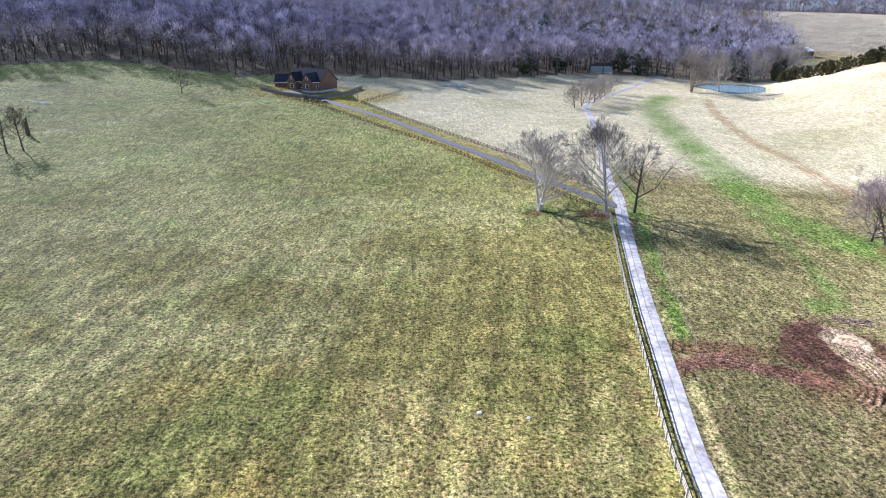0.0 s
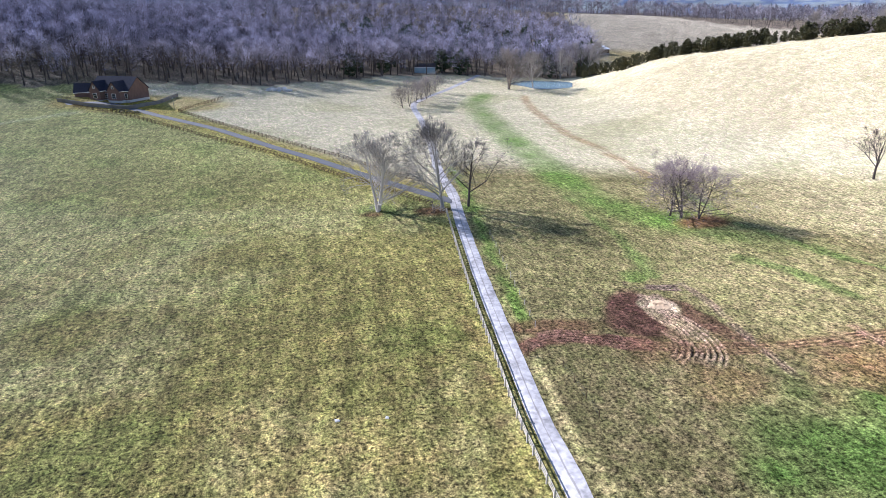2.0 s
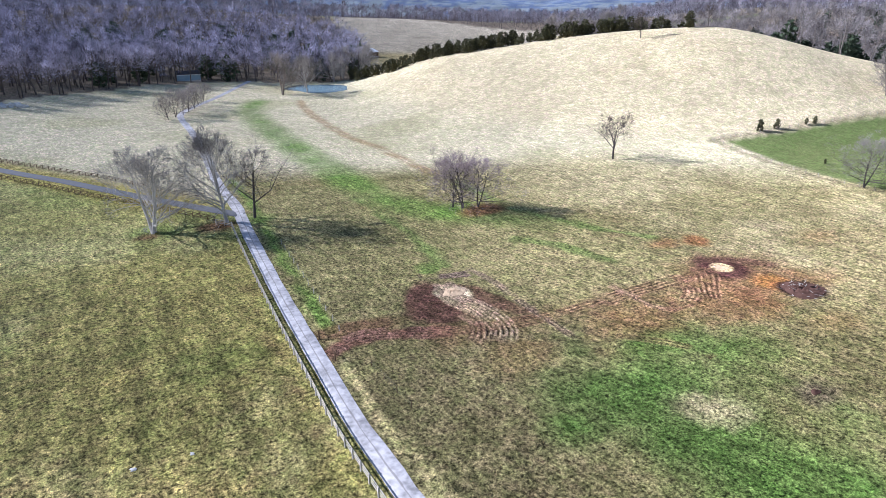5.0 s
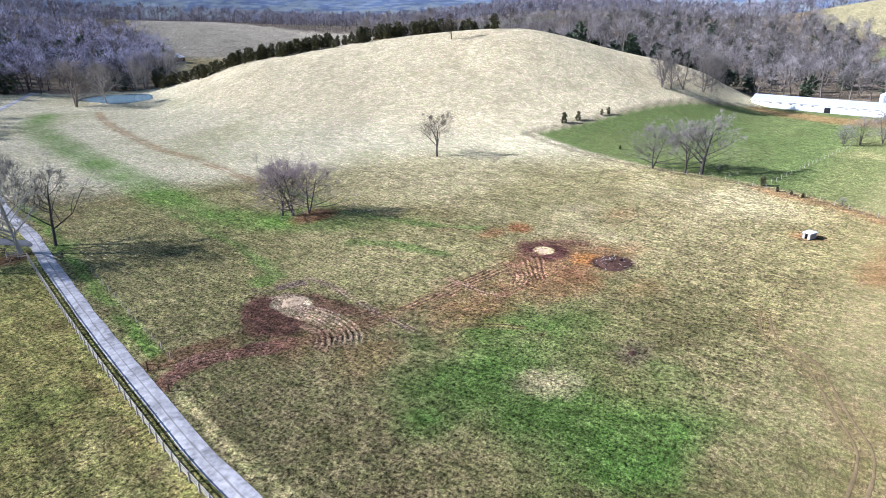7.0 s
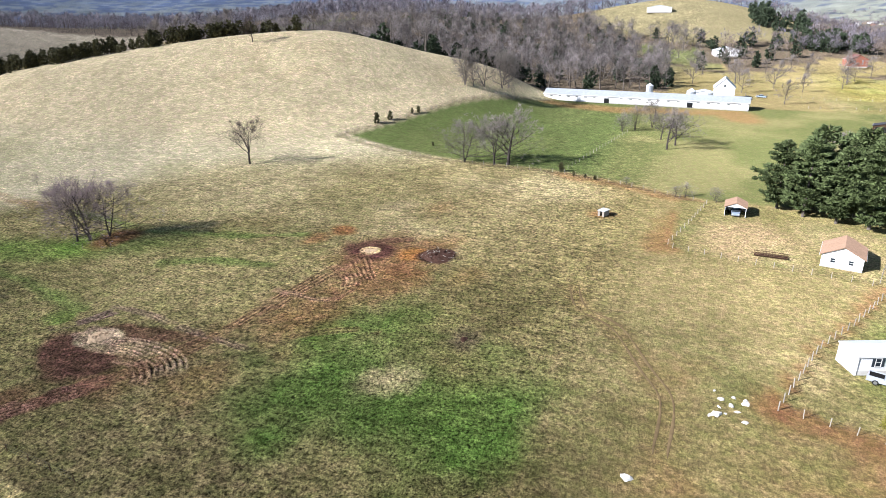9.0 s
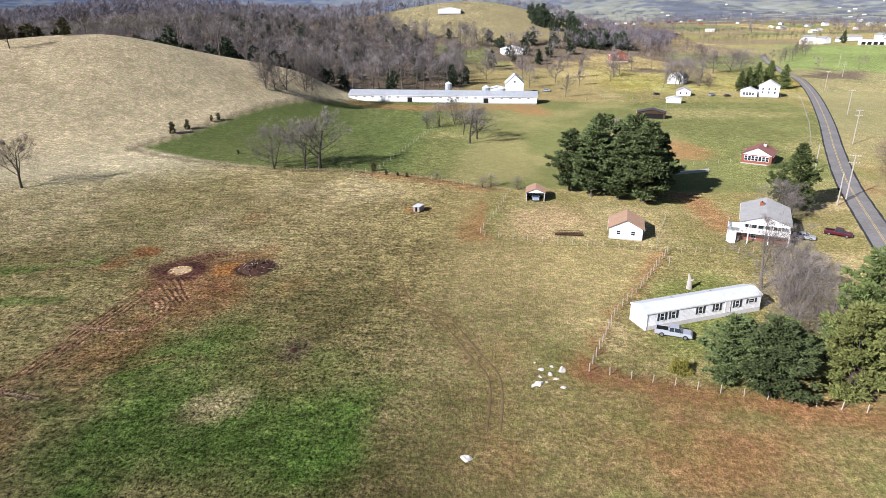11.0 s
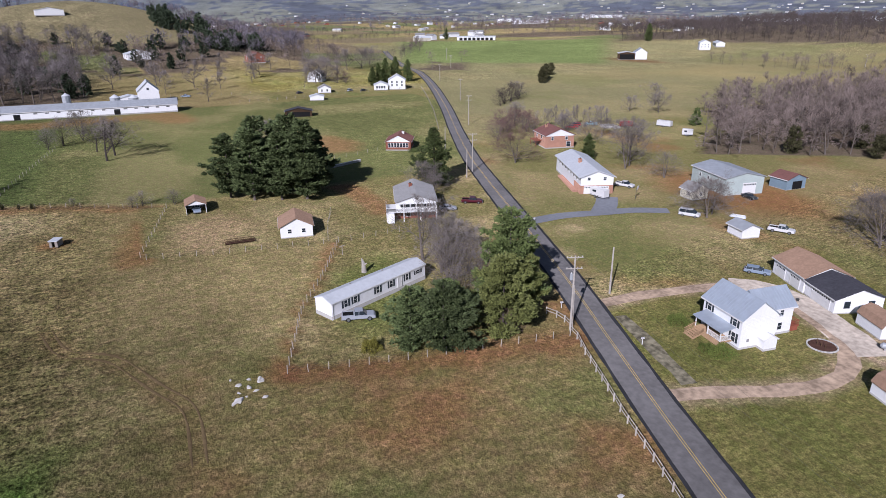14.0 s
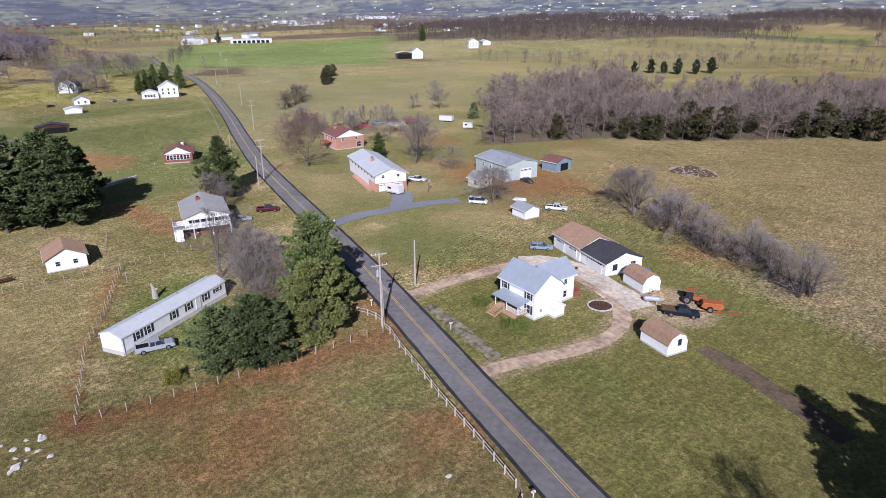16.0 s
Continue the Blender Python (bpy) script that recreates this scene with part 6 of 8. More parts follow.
# near-black slab on the wall in place of the shed's shaded inside
part("opening", boxes((2.95, 3.06, -5.5, 5.5, 0.1, 2.4)), M["dark_inside"], rs)


# ---- farther farms and town ----
def simple_house(name, x, y, turn, L, W, eave, rise, wall, roof, label, category="house", wins=3):
    h = thing(name, x, y, turn, label, category)
    spots = [(s, (k - (wins - 1) / 2) * (L if s in "NS" else W) / (wins + 0.4), eave * 0.35, 0.9, 1.3) for s in "WN" for k in range(wins)]
    if eave > 4.5:
        spots += [(s, u, eave * 0.68, w, hh) for s, u, z, w, hh in spots]
    gable(h, L, W, eave, rise, wall, roof, lap=False, windows=spots if wins else ())
    return h


w1 = simple_house("white_farmhouse", 400.0, -160.0, -22, 9.0, 11.0, 6.2, 3.2, "white_siding", "roof_white", "tall white farmhouse beside the road", wins=3)
gable(w1, 8.0, 9.0, 3.4, 1.8, "white_siding", "roof_white", at=pose(-3.0, 10.5, 0), lap=False, windows=[("W", -2.5 + 1.6 * k_, 1.2, 1.1, 1.5) for k_ in range(4)], roof_name="wing_roof")
simple_house("cottage", 405.0, -112.0, -15, 9, 8, 2.8, 2.0, "white_siding", "roof_grey", "small white cottage with a grey roof", "cottage", 2)
simple_house("shed", 372.0, -98.0, -15, 6, 8.0, 2.4, 1.0, "white_siding", "roof_white", "small white shed at the pasture edge", "shed", 0)
b_ = thing("gambrel_barn", 470.0, -125.0, -30, "white gambrel-roofed barn house", "barn")
gable(b_, 12, 11, 4, 4.5, "white_siding", "roof_grey", gambrel=True, lap=False, windows=[("W", -2, 4.5, 1, 1.2), ("W", 2, 4.5, 1, 1.2)])
fb = thing("field_barn", 512.0, -470.0, -35, "white field barn with a dark open bay", "barn")
gable(fb, 14, 12, 7.0, 4.0, "white_siding", "roof_tin", lap=False)
gable(fb, 14, 16, 6.0, 1.5, "dark_wood", "roof_white", at=pose(-1.0, 13.5, 0), lap=False, roof_name="bay_roof")
# black slab on the solid wall stands for shade in the open bay
part("opening", boxes((-8.2, -7.9, 6.5, 20.5, 0.2, 5.2)), M["dark_inside"], fb, "dark open bay")
simple_house("white_farmhouse", 560.0, -610.0, -40, 16, 12, 8, 3, "white_siding", "roof_white", "distant tall white farmhouse beyond the field")
simple_house("barn", 575.0, -650.0, -40, 30, 10, 4, 2, "white_siding", "roof_white", "distant low white barn", "barn", 0)
simple_house("barn", 296.0, 552.0, 20, 30, 14, 4.2, 2.6, "dark_wood", "roof_white", "distant brown barn with a pale roof", "barn", 0)
simple_house("cabin", 106.0, 432.0, -10, 14, 8, 4.0, 2.0, "blue_siding", "roof_dark", "blue-green cabin at the wood's edge", "cabin", 2)
simple_house("farm_shed", 803.0, 62.0, 10, 10, 26, 5, 2.5, "white_siding", "roof_white", "long white shed on the far hill", "shed", 0)
simple_house("white_house", 655.0, -12.0, 15, 14, 22, 5, 3, "white_siding", "roof_white", "white house below the far hill", "house", 2)
simple_house("brick_house", 640.0, -112.0, 10, 16, 14, 6, 3.5, "brick_red", "roof_red", "red brick house among trees", "house", 2)

# storage row and small town
st = thing("storage_row", 948.0, -520.0, -118, "long white storage building with dark bays", "storage building")
gable(st, 62, 12, 5.5, 1.2, "white_siding", "roof_white", lap=False)
for k_ in range(8):
    part("bay", boxes((-27 + 7 * k_, -22 + 7 * k_, -6.2, -5.9, 0.2, 4.2)), M["dark_inside"], st)
rng_ = np.random.default_rng(5)
HOUSE_PLANS = [(11, 9, 3.4, 2.4), (14, 9, 5.4, 2.6), (22, 11, 4.2, 2.2)]
models = []
for k_, (L_, W_, e_, r_) in enumerate(HOUSE_PLANS):
    for wl_, rf_ in (("white_siding", "roof_grey"), ("cream_siding", "roof_white"), ("brick_red", "roof_dark")):
        o_ = thing("town_house", 3000, -3000 + 60 * len(models), 0, "small distant house in the valley town", "house", "valley town houses")
        gable(o_, L_, W_, e_, r_, wl_, rf_, lap=False, found=0, windows=[("S", -L_ / 4, 1, 1.2, 1.4), ("S", L_ / 4, 1, 1.2, 1.4), ("E", 0, 1, 1.2, 1.4)])
        models.append(o_)
for x_, y_ in ((1010, -468), (1042, -508), (1078, -540), (1012, -562), (1092, -592), (1130, -622), (985, -440), (1060, -470)):
    copy_thing(models[(0, 1, 3, 4, 6, 7)[(int(x_) + int(y_)) % 6]], pose(x_, y_, hz(x_, y_), 0, 0, x_ % 90) @ Matrix.Diagonal((1.2, 1.2, 1.2, 1)))
for k_ in range(150):
    az_ = math.radians(rng_.uniform(96, 170))
    rr_ = rng_.choice([rng_.uniform(1350, 1700), rng_.uniform(1700, 2700), rng_.uniform(2200, 2900)], p=[0.12, 0.44, 0.44])
    x_, y_ = rr_ * math.sin(az_), rr_ * math.cos(az_)
    if woods(np.array([x_]), np.array([y_]))[0]:
        continue
    s_ = rng_.uniform(0.9, 1.3)
    copy_thing(models[int(rng_.integers(len(models)))], pose(x_, y_, hz(x_, y_), 0, 0, rng_.uniform(0, 360)) @ Matrix.Diagonal((s_, s_, s_, 1)))
for k_ in range(150):
    az_, rr_ = math.radians(98 + 78 * rng_.uniform(0, 1) ** 0.6), rng_.uniform(2780, 3700)
    x_, y_, s_ = rr_ * math.sin(az_), rr_ * math.cos(az_), rng_.uniform(0.55, 1.0)
    copy_thing(models[(0, 1, 3, 4, 6, 7)[int(rng_.integers(6))]], pose(x_, y_, float(ridge_z(x_, y_)) - 1.0, 0, 0, rng_.uniform(0, 360)) @ Matrix.Diagonal((s_ * 1.25, s_, s_, 1)))
for x_, y_, L_, W_, t_ in ((1150, -2150, 330, 60, 28), (700, -2250, 220, 60, 20), (1600, -2050, 180, 60, 35), (2200, -1800, 160, 50, 40), (1900, -1250, 120, 40, 50), (2250, -1380, 90, 40, 50)):
    f_ = thing("warehouse", x_, y_, t_, "long white warehouse in the distant valley", "warehouse", "valley warehouses")
    gable(f_, L_, W_, 10, 2, "white_siding", "roof_white", lap=False, found=0)
    part("loading_bay", boxes(*[(-L_ / 2 + L_ * (k_ + 0.3) / 9, -L_ / 2 + L_ * (k_ + 0.7) / 9, -W_ / 2 - 0.2, -W_ / 2 + 0.1, 0, 5) for k_ in range(9)]), M["roof_grey"], f_)


# ---- fences, poles and lines ----
def plank_fence(name, line, label, material, gap=2.44, rails=(0.45, 0.85, 1.25), tall=1.45, board=0.14, curve=True, group=""):
    pts = walk_line(smooth(line, 2.0) if curve else line, gap)
    f = thing(name, *pts[0], 0, label, "fence", group)
    o = Vector((pts[0][0], pts[0][1], hz(*pts[0])))
    post = shared(("post", material, tall), lambda: boxes((-0.08, 0.08, -0.08, 0.08, -0.4, tall), bevel=0.015), material)
    rail = shared(("rail", material, board), lambda: boxes((0, 1, -0.02, 0.02, -board / 2, board / 2)), material)
    for i, (x, y) in enumerate(pts):
        p = Vector((x, y, hz(x, y))) - o
        part("post", post, None, f, at=Matrix.Translation(p) @ pose(0, 0, 0, random.uniform(-2, 2), random.uniform(-2, 2), 0))
        if i + 1 < len(pts):
            q = Vector((*pts[i + 1], hz(*pts[i + 1]))) - o
            d = q - p
            turn, tilt = math.degrees(math.atan2(d.y, d.x)), -math.degrees(math.asin(d.z / d.length))
            for h in rails:
                part("rail", rail, None, f, at=Matrix.Translation(p + Vector((0, 0, h + random.uniform(-0.02, 0.02)))) @ pose(0, 0, 0, 0, tilt, turn) @ pose(0, -0.1, 0) @ Matrix.Diagonal((d.length, 1, 1, 1)))
    return f


def wire_fence(name, line, label, gap=3.6, tall=1.35, material="grey_wood", strands=(0.4, 0.8, 1.2), thick=0.06):
    pts = walk_line(line, gap)
    f = thing(name, *pts[0], 0, label, "fence")
    o = Vector((pts[0][0], pts[0][1], hz(*pts[0])))
    post = shared(("fence_post", material, tall, thick), lambda: tube(bmesh.new(), (0, 0, -0.3), (0, 0, tall), thick * 1.1, thick, 6), material)
    for x, y in pts:
        part("post", post, None, f, at=Matrix.Translation(Vector((x, y, hz(x, y))) - o) @ pose(0, 0, 0, random.uniform(-4, 4), random.uniform(-4, 4), 0))
    for h in strands:
        part("wire", strand([Vector((x, y, hz(x, y) + h)) - o for x, y in pts], 0.008), M["wire"], f)
    return f


def shifted(line, off):
    c = smooth(line, 4.0)
    d = np.gradient(c, axis=0)
    d /= np.linalg.norm(d, axis=1)[:, None]
    return c + np.stack([-d[:, 1], d[:, 0]], 1) * off


lf = shifted(LANE, 2.95)
lf = lf[(lf[:, 1] > 20) & (lf[:, 1] < 146)]
half = lf[:, 1] < 84
plank_fence("plank_fence", lf[half], "pale weathered three-rail plank fence along the gravel lane", "pale_wood", group="lane fences")
plank_fence("plank_fence", np.r_[lf[half][-1:], lf[~half], [(38.0, 149.0)]], "pale weathered three-rail plank fence along the gravel lane", "pale_wood", group="lane fences")
plank_fence("plank_fence", [(-76.1, 291.6), (-55.3, 277.5), (-39.5, 261.6), (-18.6, 237.0), (0.4, 214.7), (17.2, 187.1), (24.0, 177.7), (32.8, 161.8), (38.6, 151.6)], "brown wooden plank fence beside the house driveway", "dark_wood", group="driveway fences")
plank_fence("plank_fence", [(-19.3, 315.9), (-35.8, 286.0)], "brown wooden plank fence beside the brick house", "dark_wood", group="driveway fences", curve=False)
plank_fence("plank_fence", [(-35.8, 286.0), (-20.5, 265.5), (0.5, 236.9), (22.4, 205.9), (33.6, 184.1), (42.2, 172.6)], "dark wooden plank fence beside the house driveway", "dark_wood", group="driveway fences")
plank_fence("road_fence", [(30.0, -39.0), (32.6, -44.2), (38.1, -46.2), (45.1, -48.6), (51.7, -50.7), (59.0, -53.5), (66.4, -56.1), (71.4, -58.2), (73.6, -58.6)], "grey weathered plank fence along the asphalt road", "grey_wood", rails=(0.55, 1.1), tall=1.3, curve=False)
plank_fence("road_fence", [(74.8, -59.5), (78.0, -60.0), (81.0, -59.0)], "short grey plank fence by the evergreen hedge", "grey_wood", rails=(0.55, 1.1), tall=1.3, curve=False)
wire_fence("pasture_fence", PASTURE, "wire fence with wooden posts round the green pasture", 4.0)
wire_fence("pasture_fence", [(206.1, 39.6), (245.0, 34.5), (281.6, 29.6)], "wire fence with pale posts across the pasture", 4.0, material="pale_wood")
wire_fence("yard_fence", [(179.2, -3.7), (160.0, 0.0), (140.7, 4.2), (136.7, -11.9), (134.0, -27.0), (132.2, -37.3)], "wire fence with wooden posts round a grassy yard", 3.4, 1.3, "pale_wood")
wire_fence("yard_fence", [(132.2, -37.3), (112.3, -27.5), (101.6, -21.2), (81.6, -14.0)], "leaning wire fence on grey posts beside the mobile home", 2.4, 1.5, "grey_wood", thick=0.07)
wire_fence("yard_fence", [(81.6, -14.0), (79.1, -23.9), (77.1, -32.8), (74.8, -45.0), (72.5, -57.7)], "wire fence with thin pale posts above bare red soil", 2.9, 1.3, "pale_wood")
wire_fence("yard_fence", [(132.2, -37.3), (132.6, -48.0), (133.0, -58.6)], "wire fence with wooden posts behind the deck house", 3.2, 1.3)
wire_fence("yard_fence", [(134.5, -35.5), (145.0, -38.5), (155.9, -42.5)], "wire fence with wooden posts beside the shed", 3.0, 1.3)
wire_fence("paddock_fence", [(213.0, -52.0), (218.0, -70.0), (222.0, -80.0)], "row of pale posts at the paddock's edge", 5.0, 1.4, "pale_wood")
wire_fence("roadside_fence", [(250.0, -119.0), (300.0, -140.0), (360.0, -163.0), (396.0, -176.0)], "wooden post fence along the road verge", 3.5, 1.4, "grey_wood")
wire_fence("paddock_fence", [(396.0, -176.0), (392.0, -130.0), (385.0, -90.0), (380.0, -50.0)], "pale post fence across the far paddock", 5.5, 1.5, "pale_wood", (0.5, 1.0, 1.4), 0.09)
wire_fence("field_fence", [(430.0, -10.0), (420.0, -60.0), (425.0, -110.0)], "pale post fence behind the farmyard", 6.0, 1.5, "pale_wood", (0.5, 1.0, 1.4), 0.09)
wire_fence("hill_fence", [(206.5, 127.3), (260.0, 112.0), (330.0, 108.0)], "post and wire fence at the foot of the hay hill", 5.0)
wire_fence("pasture_fence", [(36.8, 60.0), (37.5, 72.0)], "thin wire fence beside the lane", 4.0, 1.2, "dark_wood")
wire_fence("pasture_fence", [(38.5, 84.5), (42.0, 105.0), (46.0, 128.0)], "thin wire fence beside the lane", 4.0, 1.2, "pale_wood")


def utility_pole(x, y, tall, turn, arms, transformer=False, light=False):
    u = thing("utility_pole", x, y, turn, "weathered wooden utility pole with " + ("two crossarms" if arms == 2 else "one crossarm" if arms else "no crossarm"), "utility pole", "roadside poles")
    part("pole", tube(bmesh.new(), (0, 0, -0.3), (0, 0, tall), 0.19, 0.12, 12), M["pole_wood"], u)
    for k in range(arms):
        z = tall - 0.35 - 1.9 * k
        a = part("crossarm", boxes((-1.35, 1.35, -0.2, -0.08, z - 0.07, z + 0.07), bevel=0.01), M["pole_wood"], u)
        for s in (-1.2, -0.55, 0.55, 1.2):
            part("insulator", tube(bmesh.new(), (s, -0.14, z + 0.07), (s, -0.14, z + 0.27), 0.05, 0.035, 8), M["white_paint"], a, "pale insulator")
        bm = tube(bmesh.new(), (-0.7, -0.14, z), (0, -0.1, z - 0.6), 0.025, 0.025, 4)
        tube(bm, (0.7, -0.14, z), (0, -0.1, z - 0.6), 0.025, 0.025, 4)
        part("brace", bm, M["pole_wood"], u)
    if transformer:
        t = part("transformer", tube(bmesh.new(), (0.42, 0.0, tall - 4.1), (0.42, 0.0, tall - 3.1), 0.27, 0.27, 14), M["roof_tin"], u, "grey transformer can")
        part("bushing", tube(bmesh.new(), (0.42, 0, tall - 3.1), (0.42, 0, tall - 2.8), 0.05, 0.04, 8), M["white_paint"], t)
        part("ground_rod", tube(bmesh.new(), (-0.32, 0.1, 0), (-0.2, 0.1, tall * 0.62), 0.06, 0.05, 6), M["pole_wood"], u)
    return u


POLES = [(74.2, -59.0, 13.2, 2, True), (176.8, -96.1, 12.6, 2, False), (256.0, -137.0, 13.2, 2, False), (330.0, -171.0, 12.0, 1, False), (430.0, -206.0, 12.0, 1, False)]
for x_, y_, h_, a_, t_ in POLES:
    utility_pole(x_, y_, h_, 68, a_, t_)
utility_pole(-20.0, -41.0, 13.0, 68, 2)
utility_pole(82.6, -74.2, 9.2, 10, 0)
utility_pole(171.0, -91.0, 9.0, 10, 0)
utility_pole(213.0, -104.0, 8.5, 10, 0)
utility_pole(340.0, -560.0, 11.0, 10, 1)
utility_pole(250.0, -640.0, 11.0, 10, 1)
utility_pole(150.0, -700.0, 11.0, 10, 1)
utility_pole(520.0, -260.0, 11.0, 68, 2)
utility_pole(610.0, -300.0, 11.0, 68, 2)


def power_line(a, b, sag, label, thick=0.012):
    w = thing("power_line", a[0], a[1], 0, label, "cable", "overhead lines", a[2])
    n = 18
    p = [Vector((a[0] + (b[0] - a[0]) * k / n, a[1] + (b[1] - a[1]) * k / n, a[2] + (b[2] - a[2]) * k / n - sag * 4 * (k / n) * (1 - k / n))) - Vector(a) for k in range(n + 1)]
    part("wire", strand(p, thick), M["wire"], w)


ux_, uy_ = math.cos(radians(68)), math.sin(radians(68))
chain = [(-20.0, -41.0, 13.0, 2, False)] + POLES
for (ax_, ay_, ah_, _, _), (bx_, by_, bh_, _, _) in zip(chain[:4], chain[1:5]):
    for s_ in (-1.2, 1.2):
        power_line((ax_ + s_ * ux_, ay_ + s_ * uy_, ah_ - 0.1), (bx_ + s_ * ux_, by_ + s_ * uy_, bh_ - 0.1), 1.3, "thin overhead power line beside the road")
power_line((74.2, -59.0, 10.8), (82.6, -74.2, 9.0), 0.4, "thin service cable between poles")
power_line((82.6, -74.2, 9.0), (66.0, -80.0, 5.6), 0.5, "thin service cable to the farmhouse")


# ---- single trees ----
tree("sycamore", "sycamore0", 24.2, 150.9, 20.5, "bark_white", "twig_white", "tall leafless sycamore with pale bark in the meadow", 20, 1.0)
tree("sycamore", "sycamore1", 41.5, 149.3, 24.5, "bark_white", "twig_white", "tall leafless sycamore with white upper limbs by the gate", 75, 0.95)
tree("bare_tree", "oak1", 47.6, 149.3, 18.8, "bark_dark", "twig_grey", "dark slender leafless tree beside the gravel lane", 10, 0.8)
for i_, (x_, y_, h_, k_) in enumerate(((95.6, 127.4, 16.5, 0), (99.6, 125.6, 13.5, 1), (93.8, 129.4, 14.5, 2))):
    tree("bare_tree", f"yard{k_}", x_, y_, h_ * 1.08, "bark_dark", "twig_lilac", "bushy leafless tree with reddish twigs in the pasture", 50 * i_, 0.9, "pasture clump")
tree("bare_tree", "oak0", 167.5, 138.6, 16.8, "bark_dark", "twig_dark", "lone leafless oak at the foot of the hay hill", 130, 0.85)
tree("bare_tree", "small0", -114.2, 284.5, 15.0, "bark_dark", "twig_dark", "lone slim leafless tree near the woods", 0, 0.75)
tree("bare_tree", "oak2", -135.5, 194.6, 16.5, "bark_dark", "twig_dark", "dark leafless tree in the meadow", 40, 0.7, "meadow trees")
tree("bare_tree", "oak1", -132.0, 197.5, 15.0, "bark_dark", "twig_dark", "dark leafless tree in the meadow", 140, 0.7, "meadow trees")
sg = thing("dead_trunk", -140.8, 215.0, 0, "broken dark dead tree trunk standing in the meadow", "tree stump")
part("trunk", tube(tube(bmesh.new(), (0, 0, -0.3), (0.1, 0, 3.5), 0.75, 0.6, 9), (0.1, 0, 3.4), (0.5, 0.1, 6.2), 0.6, 0.18, 9), M["bark_dark"], sg)
part("limb", tube(bmesh.new(), (0.1, 0, 3.2), (-0.9, 0.3, 5.0), 0.3, 0.1, 6), M["bark_dark"], sg)
for i_, (x_, y_, h_) in enumerate(((62.0, 298.0, 12.5), (66.5, 303.0, 14.0), (71.0, 309.0, 13.2), (75.5, 316.0, 14.0), (80.5, 325.0, 13.0), (85.5, 336.0, 12.5), (91.0, 347.0, 12.0))):
    tree("bare_tree", f"yard{i_ % 3}", x_, y_, h_, "bark_dark", "twig_grey", "leafless tree in a row beside the lane", 47 * i_, 0.75, "lane tree row")
for i_, (x_, y_, h_, b_, l_) in enumerate(((140.0, 361.0, 25.0, "bark_grey", "twig_grey"), (158.0, 365.0, 24.0, "bark_white", "twig_white"), (196.0, 408.0, 22.0, "bark_white", "twig_white"), (208.0, 418.0, 24.0, "bark_white", "twig_white"), (222.0, 420.0, 23.0, "bark_white", "twig_white"), (232.0, 425.0, 22.0, "bark_white", "twig_white"), (180.0, 412.0, 18.0, "bark_grey", "twig_grey"))):
    tree("bare_tree", f"sycamore{i_ % 3}", x_, y_, h_, b_, l_, "tall leafless tree beside the farm pond", 61 * i_, 0.85, "pond trees")
for i_, (x_, y_, h_, k_) in enumerate(((200.7, 74.3, 15.5, "yard1"), (201.7, 64.2, 19.5, "yard2"), (203.6, 59.5, 20.5, "oak0"))):
    tree("bare_tree", k_, x_, y_, h_, "bark_dark", "twig_grey", "spreading leafless tree at the pasture fence", 77 * i_ + 20, 1.05, "fence trees")
for i_, (x_, y_, h_, k_) in enumerate(((250.6, 11.3, 16.8, "oak2"), (259.5, 8.8, 15.0, "oak0"), (296.0, 20.7, 13.5, "yard1"), (288.0, 27.0, 12.0, "brush0"), (283.0, 32.0, 9.0, "brush1"), (270.0, 15.0, 12.0, "oak1"))):
    tree("bare_tree", k_, x_, y_, h_, "bark_dark", "twig_grey", "leafless tree in the cow pasture", 53 * i_, 0.95, "pasture trees")
tree("bare_tree", "small1", 261.4, 205.9, 13.0, "bark_dark", "twig_dark", "lone leafless tree on the hill crest", 0, 0.95, "crest trees")
tree("bare_tree", "small2", 300.0, 196.0, 13.0, "bark_dark", "twig_dark", "leafless tree on the hill crest", 80, 0.8, "crest trees")
tree("cedar", "juniper0", 285.0, 196.5, 8.0, "bark_dark", "needle_brown", "rust-green cedar on the hill crest", 0, 1.0, "crest trees")
for i_, (x_, y_, h_) in enumerate(((300.0, 111.0, 18.0), (304.5, 108.0, 16.0), (312.0, 105.0, 20.0), (327.0, 100.0, 21.0), (335.0, 99.0, 20.0))):
    tree("bare_tree", f"sycamore{i_ % 3}", x_, y_, h_, "bark_grey", "twig_grey", "slim leafless tree at the hill's foot", 71 * i_, 0.7, "hill foot trees")
for x_, y_, h_ in ((225.0, 120.7, 4.4), (231.3, 118.0, 3.8), (214.5, 92.0, 1.6), (246.0, 112.0, 3.0), (243.0, 113.5, 2.5)):
    tree("cedar", "juniper1", x_, y_, h_, "bark_dark", "needle_brown", "small dark cedar by the pasture fence", x_ * 7, 0.9, "fence cedars")
for i_, (x_, y_, h_) in enumerate(((184.5, 2.0, 4.6), (182.0, -6.0, 4.6), (183.5, 4.5, 3.5), (193.0, 19.0, 2.6))):
    tree("bush", f"brush{i_ % 3}", x_, y_, h_, "bark_dark", "twig_grey", "low leafless bush at the fence", 37 * i_, 1.1, "fence bushes")
for i_, (x_, y_, h_) in enumerate(((201.5, 41.0, 3.2), (197.5, 36.0, 1.6), (196.0, 32.0, 1.4), (195.0, 29.0, 1.5))):
    tree("bush", f"juniper{i_ % 3}", x_, y_, h_, "bark_dark", "needle_brown", "dark evergreen bush at the fence", 37 * i_, 1.0, "fence bushes")

# evergreens round the houses
